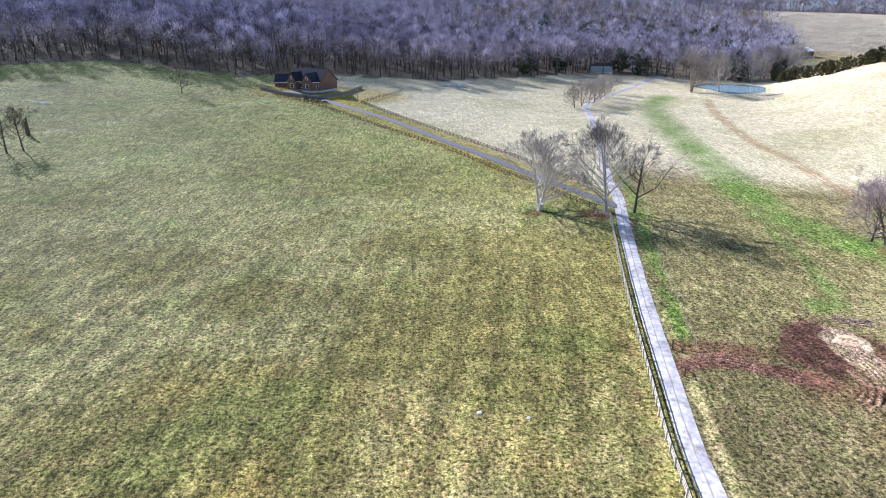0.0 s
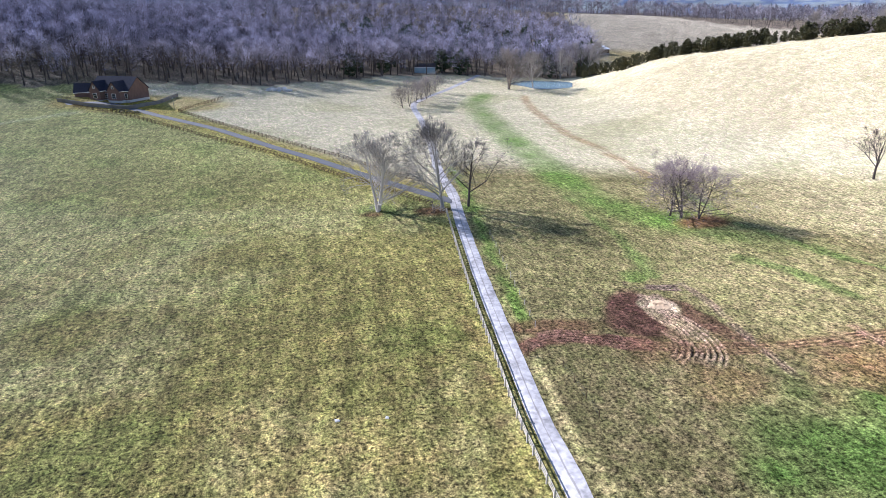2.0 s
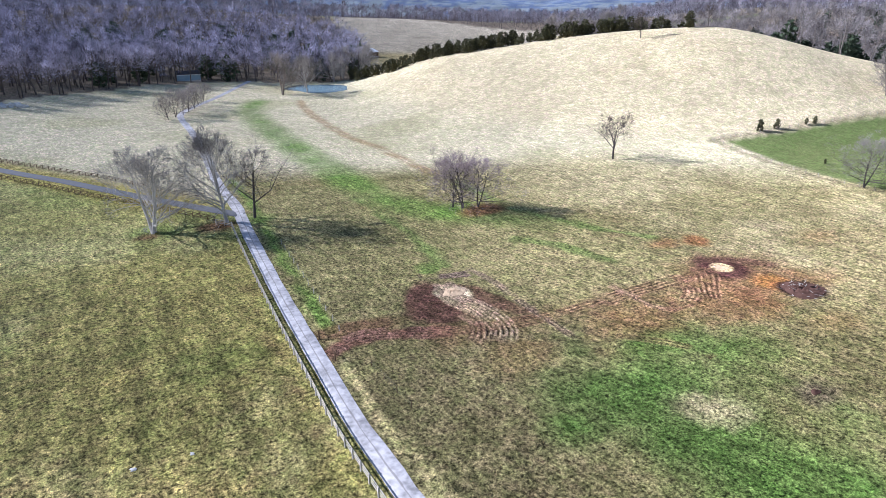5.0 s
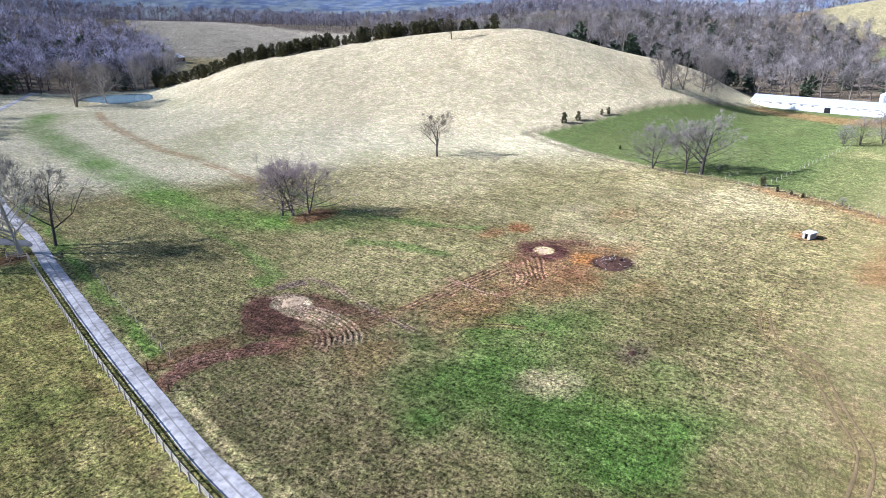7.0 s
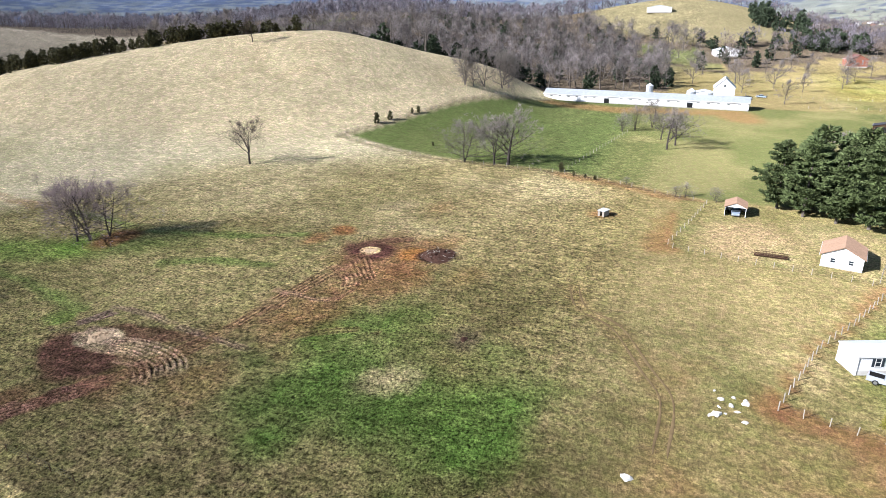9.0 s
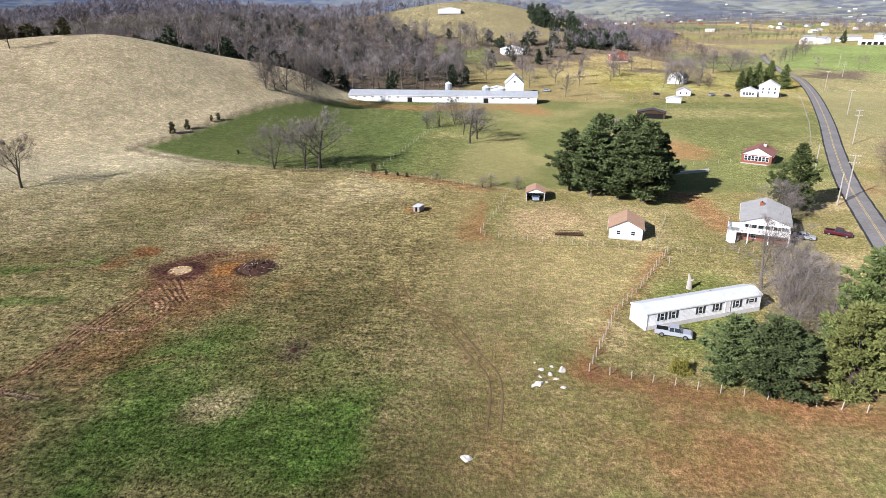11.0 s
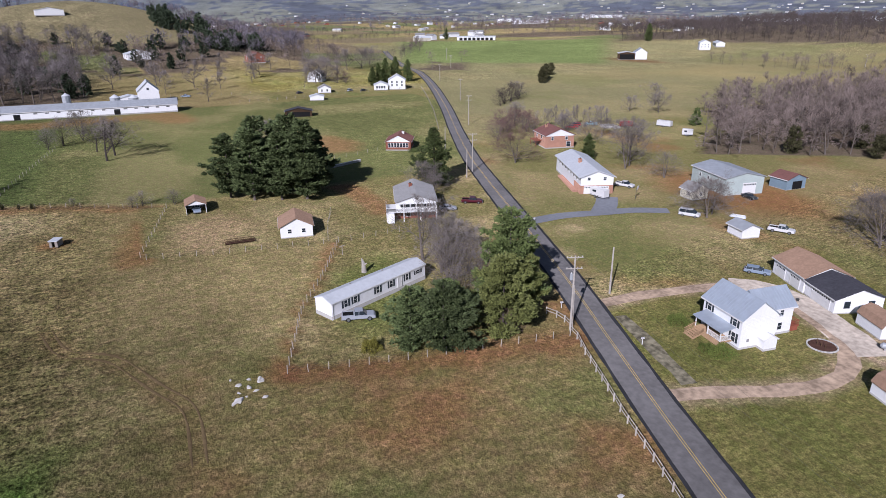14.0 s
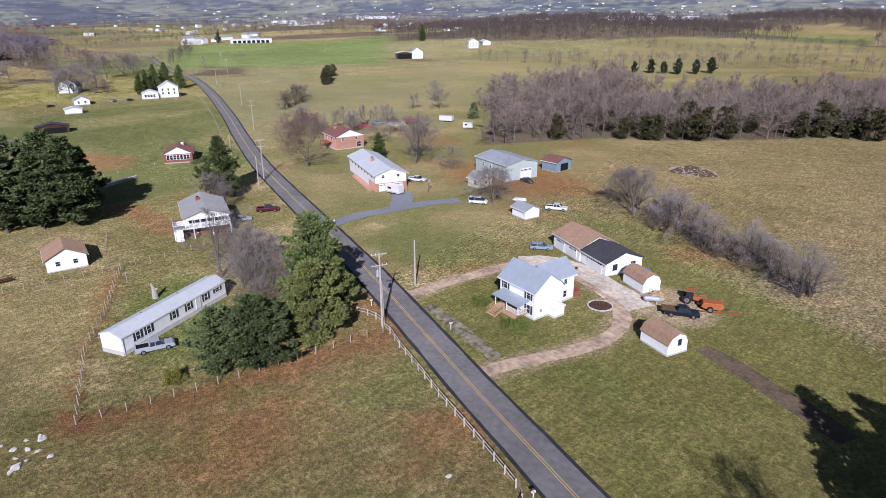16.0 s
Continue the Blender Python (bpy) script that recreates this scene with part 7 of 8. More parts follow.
for i_, (x_, y_, h_) in enumerate(((182.0, -21.0, 18.5), (176.0, -26.5, 20.5), (184.0, -29.5, 22.5), (173.0, -33.5, 19.5), (170.5, -40.0, 22.5), (180.0, -38.5, 23.0), (176.5, -45.0, 18.5), (187.0, -36.0, 20.0))):
    tree("pine", f"pine{i_ % 3}", x_, y_, h_, "bark_grey", "needle_blue", "big dark green white pine in a close clump", 53 * i_, 1.22, "pine clump")
tree("spruce", "spruce0", 167.5, -78.1, 17.8, "bark_dark", "needle", "full green spruce beside the asphalt road", 0, 1.25)
for i_, (x_, y_, h_, k_, m_, w_) in enumerate(((81.6, -33.6, 10.0, "cedar0", "needle_blue", 1.32), (78.8, -38.0, 11.2, "cedar1", "needle_blue", 1.30), (84.0, -41.0, 9.0, "cedar2", "needle", 1.2), (77.8, -48.2, 14.2, "cedar2", "needle_yellow", 1.05), (86.8, -54.8, 18.4, "cedar0", "needle", 0.95), (82.2, -55.6, 11.5, "cedar1", "needle_yellow", 0.80))):
    tree("evergreen", k_, x_, y_, h_, "bark_dark", m_, "full yellow-green evergreen beside the road" if m_ == "needle_yellow" else "dense dark green evergreen beside the mobile home", 67 * i_, w_, "roadside evergreens")
sb = thing("shrub", 82.6, -27.4, 0, "yellow-green shrub at the end of the evergreens", "shrub")
V_, F_ = shrub_shape(3, 900)
part("leaves", mesh_of("leaves", V_ * np.array((1.5, 1.5, 2.2)), F_, M["shrub_gold"], True), None, sb)
for i_, (x_, y_, s_, n_) in enumerate(((57.4, -74.8, 2.0, "broad clipped yellow-green shrub beside the porch corner"), (68.0, -76.6, 1.9, "clipped yellow-green shrub beside the porch"), (59.6, -73.9, 1.3, "clipped yellow-green shrub by the porch steps"))):
    b_ = thing("shrub", x_, y_, 0, n_, "shrub", "porch shrubs")
    V_, F_ = shrub_shape(9 + i_, 1100, 0.75, 0.07)
    part("leaves", mesh_of("leaves", V_ * s_, F_, M["shrub"], True), None, b_)
for x_, y_ in ((213.6, -90.6), (214.6, -92.6)):
    b_ = thing("shrub", x_, y_, 0, "round dark green shrub before the brick house", "shrub")
    V_, F_ = shrub_shape(21, 600, 0.9, 0.09)
    part("leaves", mesh_of("leaves", V_ * 1.5, F_, M["needle"], True), None, b_)

for i_, (x_, y_, h_) in enumerate(((262.0, -476.0, 9.0), (250.0, -481.0, 11.0), (241.0, -484.0, 9.5), (230.0, -486.0, 12.0), (221.0, -497.0, 11.0), (214.0, -508.0, 12.5), (700.0, -655.0, 24.0), (712.0, -668.0, 21.0), (1000.0, -492.0, 19.0))):
    tree("cedar", f"juniper{i_ % 3}" if i_ < 6 else f"spruce{i_ % 3}", x_, y_, h_, "bark_dark", "needle_dark" if i_ < 6 else "needle", "dark cedar in a row across the pasture" if i_ < 6 else "tall dark spruce above the distant farm", 37 * i_, 0.9, "distant evergreens")

# bare trees and thickets round the houses
for i_, (x_, y_, h_, k_) in enumerate(((113.5, -50.0, 15.0, "oak1"), (105.5, -50.5, 11.0, "brush0"), (101.0, -50.0, 10.0, "brush1"), (97.0, -49.0, 9.0, "brush2"), (109.0, -54.0, 12.0, "yard0"), (103.0, -55.0, 10.0, "brush1"), (96.5, -54.5, 9.0, "brush0"), (117.0, -56.0, 11.0, "yard2"), (92.0, -47.0, 8.0, "brush2"))):
    tree("bare_tree", k_, x_, y_, h_, "bark_grey", "twig_grey", "grey leafless tree in the thicket by the mobile home", 43 * i_, 0.95, "mobile home thicket")
for i_, (x_, y_, h_, k_) in enumerate(((158.5, -70.5, 11.0, "yard1"), (154.0, -71.5, 8.5, "brush0"))):
    tree("bare_tree", k_, x_, y_, h_, "bark_grey", "twig_grey", "leafless tree beside the deck house", 43 * i_, 0.9)
tree("bare_bush", "brush1", 77.4, -49.5, 5.5, "bark_grey", "twig_red", "leafless reddish bush under the evergreens", 0, 0.9)
tree("bare_tree", "oak2", 195.0, -34.0, 20.0, "bark_grey", "twig_grey", "leafless tree behind the pine clump", 0, 0.9)
for i_, (x_, y_, h_, k_, w_) in enumerate(((181.0, -115.2, 14.0, "yard0", 1.0), (157.4, -142.8, 18.5, "yard1", 0.8), (142.5, -145.6, 9.0, "brush0", 1.2), (107.2, -125.9, 13.5, "yard2", 1.0), (75.0, -142.7, 14.6, "yard0", 1.0), (160.0, -147.0, 15.0, "oak1", 0.8), (108.8, -129.0, 10.0, "yard1", 0.9), (78.0, -148.0, 12.0, "oak0", 0.9), (254.0, -160.7, 9.5, "brush0", 1.1), (262.0, -166.0, 9.0, "brush1", 1.1), (228.0, -150.0, 9.5, "brush2", 1.0), (234.0, -152.0, 9.0, "brush0", 1.0), (222.0, -150.0, 8.0, "brush1", 1.0), (215.0, -160.0, 10.0, "yard1", 0.9), (222.0, -166.0, 9.0, "yard2", 0.9), (205.0, -172.0, 10.0, "yard0", 0.9), (190.0, -178.0, 10.0, "yard1", 0.9), (330.9, -208.8, 10.0, "brush2", 1.2), (196.0, -158.0, 11.0, "yard0", 0.8))):
    tree("bare_tree", k_, x_, y_, h_, "bark_grey", "twig_red" if i_ in (0, 10, 11, 12) else "twig_grey", "leafless yard tree with a dense twiggy crown", 59 * i_, w_, "yard trees")
tree("spruce", "spruce2", 173.1, -140.0, 9.5, "bark_dark", "needle", "small green spruce behind the ranch house", 0, 1.2)
for i_, (x_, y_, h_) in enumerate(((381.0, -262.0, 11.0), (392.0, -272.0, 10.5), (402.0, -280.0, 11.5), (425.0, -300.9, 9.5), (206.1, -225.4, 8.0), (430.0, -158.0, 15.0), (436.0, -166.0, 17.5), (442.0, -176.0, 18.0), (438.0, -184.0, 16.0), (424.0, -152.0, 13.0))):
    tree("cedar", f"juniper{i_ % 3}" if i_ < 5 else f"spruce{i_ % 3}", x_, y_, h_, "bark_dark", "needle_brown" if i_ < 4 else "needle", "dark evergreen in the open field" if i_ < 5 else "tall dark evergreen beside the white farmhouse", 31 * i_, 1.0, "field evergreens")
for i_, (x_, y_, h_) in enumerate(((455.0, -120.0, 14.0), (440.0, -108.0, 12.0), (500.0, -150.0, 12.0), (452.0, -135.0, 11.0), (520.0, -130.0, 13.0), (545.0, -150.0, 12.0), (440.0, -20.0, 13.0), (470.0, -40.0, 12.0), (455.0, -55.0, 11.0), (500.0, -20.0, 12.0), (510.0, -60.0, 12.0), (480.0, 10.0, 13.0), (395.0, -40.0, 12.0), (540.0, 5.0, 12.0), (560.0, -40.0, 11.0), (480.0, -80.0, 12.0), (530.0, -95.0, 12.0), (590.0, -60.0, 12.0), (487.0, -17.0, 15.0), (495.0, -42.0, 15.0), (546.0, 10.0, 16.0), (569.0, -70.0, 14.0), (509.0, -87.0, 17.0), (600.0, -20.0, 15.0), (632.0, 28.0, 16.0), (590.0, -14.0, 15.0), (640.0, -51.0, 15.0), (560.0, -110.0, 14.0), (610.0, -100.0, 14.0), (467.0, 90.0, 17.0), (487.0, 87.0, 16.0), (500.0, 40.0, 16.0), (520.0, 60.0, 15.0), (589.0, -150.0, 14.0), (430.0, 40.0, 15.0))):
    tree("bare_tree", f"small{i_ % 3}", x_, y_, h_ * 1.2, "bark_grey", "twig_grey", "scattered leafless tree in the farm field", 41 * i_, 0.95, "farm trees")
for i_, (x_, y_, h_, k_) in enumerate(((238.0, -148.0, 8.0, "brush0"), (244.0, -154.0, 9.5, "yard2"), (232.0, -143.0, 7.5, "brush1"), (250.0, -150.0, 8.0, "brush2"), (226.0, -136.0, 9.0, "yard0"), (246.0, -163.0, 7.0, "brush0"), (218.0, -130.0, 8.5, "brush1"))):
    tree("bare_tree", k_, x_, y_, h_, "bark_grey", "twig_red", "reddish leafless thorn tree beside the country road", 49 * i_, 1.15, "roadside thorns")
for i_, (x_, y_, h_) in enumerate(((312.0, -194.0, 12.0), (306.0, -186.0, 10.0), (318.0, -203.0, 10.5), (300.0, -180.0, 8.0))):
    tree("bush", f"brush{i_ % 3}", x_, y_, h_, "bark_dark", "twig_dark", "tall dark leafless thicket in the open field", 57 * i_, 1.15, "field thicket")
for i_ in range(13):
    tree("bare_tree", f"small{i_ % 3}", 234.0 - 0.7 * i_, -160.0 - 2.6 * i_, 8.5 + 2.0 * ((i_ * 5) % 4) / 3, "bark_grey", "twig_grey", "slim leafless tree in a row behind the brick house", 83 * i_, 0.55, "slim tree row")
for i_, (x_, y_, h_, k_, l_) in enumerate(((461.0, -124.0, 21.0, "yard0", "twig_grey"), (468.0, -131.0, 18.0, "yard1", "twig_grey"), (452.0, -134.0, 9.0, "brush0", "twig_red"), (448.0, -140.0, 8.5, "brush1", "twig_red"), (456.0, -141.0, 9.0, "brush2", "twig_red"), (560.0, -190.0, 22.0, "yard2", "twig_grey"), (545.0, -172.0, 20.0, "oak0", "twig_grey"), (580.0, -205.0, 19.0, "yard0", "twig_grey"), (262.0, -254.0, 13.0, "oak1", "twig_grey"), (240.0, -236.0, 12.0, "yard1", "twig_grey"), (252.0, -228.0, 10.0, "yard2", "twig_grey"))):
    tree("bare_tree", k_, x_, y_, h_, "bark_grey", l_, "leafless tree among the farmsteads" if l_ == "twig_grey" else "reddish leafless bush before the barn house", 61 * i_, 0.95, "farmstead trees")
tree("bare_tree", "yard1", -2.0, -43.0, 20.0, "bark_grey", "twig_grey", "tall leafless tree beside the lawn", 0, 0.5)
for i_, (x_, y_, h_) in enumerate(((-3.0, -66.0, 18.0), (-8.5, -61.0, 18.0), (-4.0, -57.5, 14.0), (-10.0, -68.0, 19.0))):
    tree("evergreen", f"spruce{i_ % 3}", x_, y_, h_, "bark_dark", "needle", "tall dark evergreen beside the lawn", 31 * i_, 1.2, "lawn evergreens")

# thicket, cedars of the creek wood, crest hedge: too many to count
rng_ = np.random.default_rng(8)
line_ = np.array([(74.0, -150.0), (66.0, -141.0), (58.9, -134.5), (50.0, -132.0), (44.0, -129.5), (37.0, -127.5), (31.6, -125.3), (28.0, -121.0)])
sp_ = np.array([line_[i_ % 7] + (line_[i_ % 7 + 1] - line_[i_ % 7]) * rng_.random() + rng_.normal(0, 3.0, 2) for i_ in range(44)])
forest("thicket", "tangled grey leafless thicket in the old field", sp_, ["brush0", "brush1", "brush2", "creek0"], "twig_grey", "bark_dark", (3.5, 9.5), 21)
sp_ = np.array([(x_, float(np.interp(x_, [20, 68, 85, 113, 136, 150], [-303, -290, -266, -239, -223, -202])) + rng_.uniform(-26, 4)) for x_ in np.r_[rng_.uniform(96, 122, 12), rng_.uniform(58, 78, 9), rng_.uniform(20, 55, 10), rng_.uniform(122, 150, 5)]])
forest("creek_cedars", "olive-brown cedars at the edge of the creek wood", sp_, ["juniper0", "juniper1", "juniper2"], "needle_brown", "bark_dark", (7, 13), 22)
t_ = rng_.uniform(0, 1, 150)
hl_ = np.array([(196.0, 402.0), (206.0, 352.0), (216.0, 312.0), (232.0, 280.0), (250.0, 252.0), (272.0, 226.0), (315.0, 192.0)])
hs_ = np.linspace(0, 1, 7)
sp_ = np.stack([np.interp(t_, hs_, hl_[:, 0]), np.interp(t_, hs_, hl_[:, 1])], 1) + rng_.normal(0, 3.0, (150, 2)) + np.array((10.0, 8.0))
forest("crest_hedge", "dark evergreen hedgerow behind the hill crest", sp_, ["far_pine0", "far_pine1", "far_pine2"], "needle_brown", "bark_dark", (4.5, 8.5), 23)
t_ = rng_.uniform(0, 1, 34)
sp_ = np.stack([np.interp(t_, (0, 0.5, 1), (248.0, 292.0, 352.0)), np.interp(t_, (0, 0.5, 1), (268.0, 226.0, 186.0))], 1) + rng_.normal(0, 5.0, (34, 2)) + np.array((14.0, 10.0))
forest("crest_trees", "grey leafless trees behind the hill crest", sp_, ["small0", "small1", "small2"], "twig_grey", "bark_grey", (10, 17), 27)
sp_ = scatter(31, 330, 760, -60, 330, 26, lambda x, y: woods(x, y))
forest("wood_evergreens", "dark evergreens among the leafless woods", sp_, ["far_pine0", "far_pine1", "far_pine2"], "needle_dark", "bark_dark", (9, 15), 24)
t_ = rng_.uniform(0, 1, 60)
sp_ = np.stack([np.interp(t_, (0, 0.45, 1), (334.0, 356.0, 386.0)), np.interp(t_, (0, 0.45, 1), (196.0, 150.0, 104.0))], 1) + np.abs(rng_.normal(0, 9.0, (60, 2))) * np.array((1.0, 0.6)) + np.array((4.0, 3.0))
forest("edge_cedars", "dark cedars along the edge of the hill wood", sp_, ["far_pine0", "far_pine1", "far_pine2"], "needle_dark", "bark_dark", (6, 12), 28)
sp_ = scatter(32, 60, 260, 400, 620, 28, lambda x, y: woods(x, y))
forest("wood_evergreens", "dark evergreens among the leafless woods behind the pond", sp_, ["far_pine0", "far_pine1", "far_pine2"], "needle_dark", "bark_dark", (12, 20), 25)
sp_ = np.r_[scatter(33, 716, 770, -134, -76, 8, lambda x, y: vnoise(x, y, 30) > 0.30), scatter(34, 780, 850, -92, -30, 9, lambda x, y: vnoise(x, y, 30) > 0.36)]
forest("far_evergreens", "dark evergreen grove below the far hill", sp_, ["far_pine0", "far_pine1", "far_pine2"], "needle_dark", "bark_dark", (10, 17), 26)


# ---- vehicles ----
def slab(profile, w, bevel=0.05, inset=0.0):
    """A side profile (x, z) pulled across the width w; inset narrows its upper part."""
    bm = bmesh.new()
    top = max(z for _, z in profile)
    low = min(z for _, z in profile)
    sides = []
    for s in (-1, 1):
        sides.append([bm.verts.new((x, s * (w / 2 - inset * (z - low) / max(top - low, 0.01)), z)) for x, z in profile])
    bm.faces.new(sides[0])
    bm.faces.new(sides[1][::-1])
    n = len(profile)
    for k in range(n):
        j = (k + 1) % n
        bm.faces.new((sides[0][j], sides[0][k], sides[1][k], sides[1][j]))
    bmesh.ops.recalc_face_normals(bm, faces=bm.faces[:])
    if bevel:
        bmesh.ops.bevel(bm, geom=bm.edges[:], offset=bevel, segments=2, affect="EDGES", profile=0.6)
    return bm


def wheels(v, spots, r=0.36, w=0.24):
    tyre = shared(("tyre", r, w), lambda: tube(bmesh.new(), (0, -w / 2, 0), (0, w / 2, 0), r, r, 18), "rubber")
    rim = shared(("rim", r, w), lambda: tube(bmesh.new(), (0, -w / 2 - 0.012, 0), (0, w / 2 + 0.012, 0), r * 0.6, r * 0.6, 12), "chrome")
    for x, y in spots:
        t = part("wheel", tyre, None, v, at=pose(x, y, r))
        part("rim", rim, None, t)


KIND = {
    "pickup": dict(L=5.7, w=1.95, body=[(-2.85, 0.45), (-2.85, 1.1), (0.95, 1.12), (2.6, 1.05), (2.85, 0.85), (2.85, 0.42)], cab=[(-0.75, 1.1), (-0.55, 1.78), (0.75, 1.80), (1.45, 1.1)], bed=(-2.75, -0.85), wheels=(-1.75, 1.85), r=0.40),
    "wagon": dict(L=4.8, w=1.78, body=[(-2.4, 0.35), (-2.4, 0.95), (0.9, 0.95), (2.2, 0.85), (2.4, 0.65), (2.4, 0.32)], cab=[(-2.3, 0.92), (-1.9, 1.42), (0.2, 1.45), (1.15, 0.92)], bed=None, wheels=(-1.4, 1.45), r=0.33),
    "sedan": dict(L=4.6, w=1.78, body=[(-2.3, 0.35), (-2.3, 0.95), (0.9, 0.95), (2.1, 0.85), (2.3, 0.65), (2.3, 0.32)], cab=[(-1.7, 0.92), (-1.0, 1.40), (0.2, 1.42), (1.05, 0.92)], bed=None, wheels=(-1.35, 1.4), r=0.33),
    "van": dict(L=5.0, w=1.95, body=[(-2.5, 0.4), (-2.5, 1.15), (1.4, 1.15), (2.3, 1.0), (2.5, 0.8), (2.5, 0.38)], cab=[(-2.45, 1.12), (-2.35, 1.95), (0.75, 1.95), (1.7, 1.12)], bed=None, wheels=(-1.55, 1.6), r=0.36),
    "suv": dict(L=4.7, w=1.85, body=[(-2.35, 0.42), (-2.35, 1.1), (0.95, 1.1), (2.15, 1.0), (2.35, 0.8), (2.35, 0.4)], cab=[(-2.3, 1.08), (-2.1, 1.72), (0.3, 1.74), (1.15, 1.08)], bed=None, wheels=(-1.4, 1.45), r=0.37),
}


def vehicle(kind, x, y, turn, colour, label, name=None, z=None):
    k = KIND[kind]
    v = thing(name or ("pickup_truck" if kind == "pickup" else "car" if kind in ("wagon", "sedan") else kind), x, y, turn, label, "pickup truck" if kind == "pickup" else "car" if kind != "van" else "van", z=z)
    body = part("body", slab(k["body"], k["w"], 0.06), M[colour], v)
    cab = part("cabin", slab(k["cab"], k["w"] * 0.94, 0.05, 0.16), M["glass"], v, "dark tinted cabin windows")
    zr = max(z for _, z in k["cab"])
    xs = [x_ for x_, z_ in k["cab"] if z_ > zr - 0.08]
    part("roof", boxes((min(xs) - 0.08, max(xs) + 0.02, -k["w"] * 0.40, k["w"] * 0.40, zr - 0.03, zr + 0.04), bevel=0.02), M[colour], v)
    for px in (min(xs) - 0.12, (min(xs) + max(xs)) / 2):
        for s in (-1, 1):
            bm = tube(bmesh.new(), (px, s * k["w"] * 0.40, zr), (px - 0.04, s * k["w"] * 0.475, k["cab"][0][1] - 0.02), 0.05, 0.06, 4)
            part("pillar", bm, M[colour], v)
    if k["bed"]:
        a, b = k["bed"]
        part("bed_liner", boxes((a + 0.08, b, -0.8, 0.8, 1.10, 1.125)), M["dark_inside"], v, "dark truck bed")
        for s in (-1, 1):
            part("bed_rail", boxes((a, b, s * 0.9 - 0.07, s * 0.9 + 0.07, 1.05, 1.26), bevel=0.02), M[colour], v)
        part("tailgate", boxes((a, a + 0.1, -0.85, 0.85, 0.75, 1.26), bevel=0.02), M[colour], v)
    f, r = k["body"][-1][0], k["body"][0][0]
    for s in (-1, 1):
        part("headlight", boxes((f - 0.06, f + 0.02, s * 0.72 - 0.18, s * 0.72 + 0.18, 0.66, 0.84), bevel=0.015), M["lamp_glass"], v)
        part("tail_light", boxes((r - 0.02, r + 0.06, s * 0.8 - 0.1, s * 0.8 + 0.1, 0.7, 0.98), bevel=0.015), M["tail_red"], v)
        part("mirror", boxes((0.85, 1.0, s * (k["w"] / 2 + 0.1) - 0.1, s * (k["w"] / 2 + 0.1) + 0.1, 1.05, 1.22), bevel=0.03), M[colour], v)
    part("bumper", boxes((f - 0.05, f + 0.1, -k["w"] * 0.46, k["w"] * 0.46, 0.4, 0.6), bevel=0.03), M["chrome"], v)
    part("bumper", boxes((r - 0.1, r + 0.05, -k["w"] * 0.46, k["w"] * 0.46, 0.4, 0.6), bevel=0.03), M["chrome"], v)
    wheels(v, [(wx, s * (k["w"] / 2 - 0.1)) for wx in k["wheels"] for s in (-1, 1)], k["r"])
    return v


vehicle("pickup", 93.7, -29.0, -106, "car_silver", "silver pickup truck parked beside the mobile home")
vehicle("wagon", 76.9, -106.6, -146, "car_blue_grey", "pale blue station wagon parked by the garage")
vehicle("pickup", 145.9, -79.3, -122, "car_maroon", "maroon pickup truck parked beside the road")
vehicle("sedan", 143.3, -70.6, -116, "car_silver", "grey sedan parked beside the deck house")
vehicle("pickup", 139.8, -127.4, -155, "car_white", "white pickup truck parked beside the ranch house")
vehicle("van", 110.2, -122.8, -150, "car_white", "white van parked under a bare tree")
vehicle("sedan", 114.4, -149.6, 170, "car_dark", "dark car parked by the workshop")
vehicle("pickup", 226.0, -172.5, 60, "car_red", "red pickup truck in the junk yard")
vehicle("suv", 229.5, -177.0, 75, "car_red", "red car in the junk yard")
vehicle("pickup", 228.4, -184.9, 45, "car_teal", "pale teal pickup truck in the junk yard")
vehicle("suv", 171.8, -10.7, 180, "car_blue_grey", "grey car under the carport")
vehicle("sedan", 405.5, -96.0, -60, "car_dark", "dark car parked by the cottage")
vehicle("sedan", 399.0, -136.0, -60, "car_dark", "dark car parked by the farmhouse")
vehicle("suv", 402.0, -128.0, -50, "car_silver", "silver car parked by the farmhouse")
vehicle("pickup", 412.0, -22.0, 60, "car_navy", "dark pickup truck beside the white barn")
vehicle("pickup", 420.0, -30.0, 60, "car_blue_grey", "blue pickup truck beside the white barn")
dt = vehicle("pickup", 40.2, -97.4, -152, "car_navy", "dark blue flatbed truck parked in the yard")
part("flatbed", boxes((-3.4, -0.8, -1.1, 1.1, 1.15, 1.27)), M["dark_wood"], dt, "wooden flatbed")
part("headboard", boxes((-0.9, -0.8, -1.05, 1.05, 1.27, 1.8)), M["car_navy"], dt)
ft = vehicle("pickup", 91.4, -132.5, -152, "car_white", "white flatbed work truck with ladder rack")
part("rack", boxes((-2.7, -2.62, -0.95, -0.87, 1.1, 2.0), (-2.7, -2.62, 0.87, 0.95, 1.1, 2.0), (-2.7, -2.62, -0.95, 0.95, 1.95, 2.03), (-1.0, -0.92, -0.95, -0.87, 1.1, 2.0), (-1.0, -0.92, 0.87, 0.95, 1.1, 2.0), (-1.0, -0.92, -0.95, 0.95, 1.95, 2.03)), M["dark_wood"], ft)


def trailer(name, x, y, turn, L, w, h, material, label, roofed=True):
    t = thing(name, x, y, turn, label, "trailer")
    part("box", boxes((-L / 2, L / 2, -w / 2, w / 2, 0.55, 0.55 + h), bevel=0.08), M[material], t)
    part("window", boxes((-L * 0.3, -L * 0.05, -w / 2 - 0.01, -w / 2 + 0.02, 0.55 + h * 0.5, 0.55 + h * 0.78)), M["glass"], t)
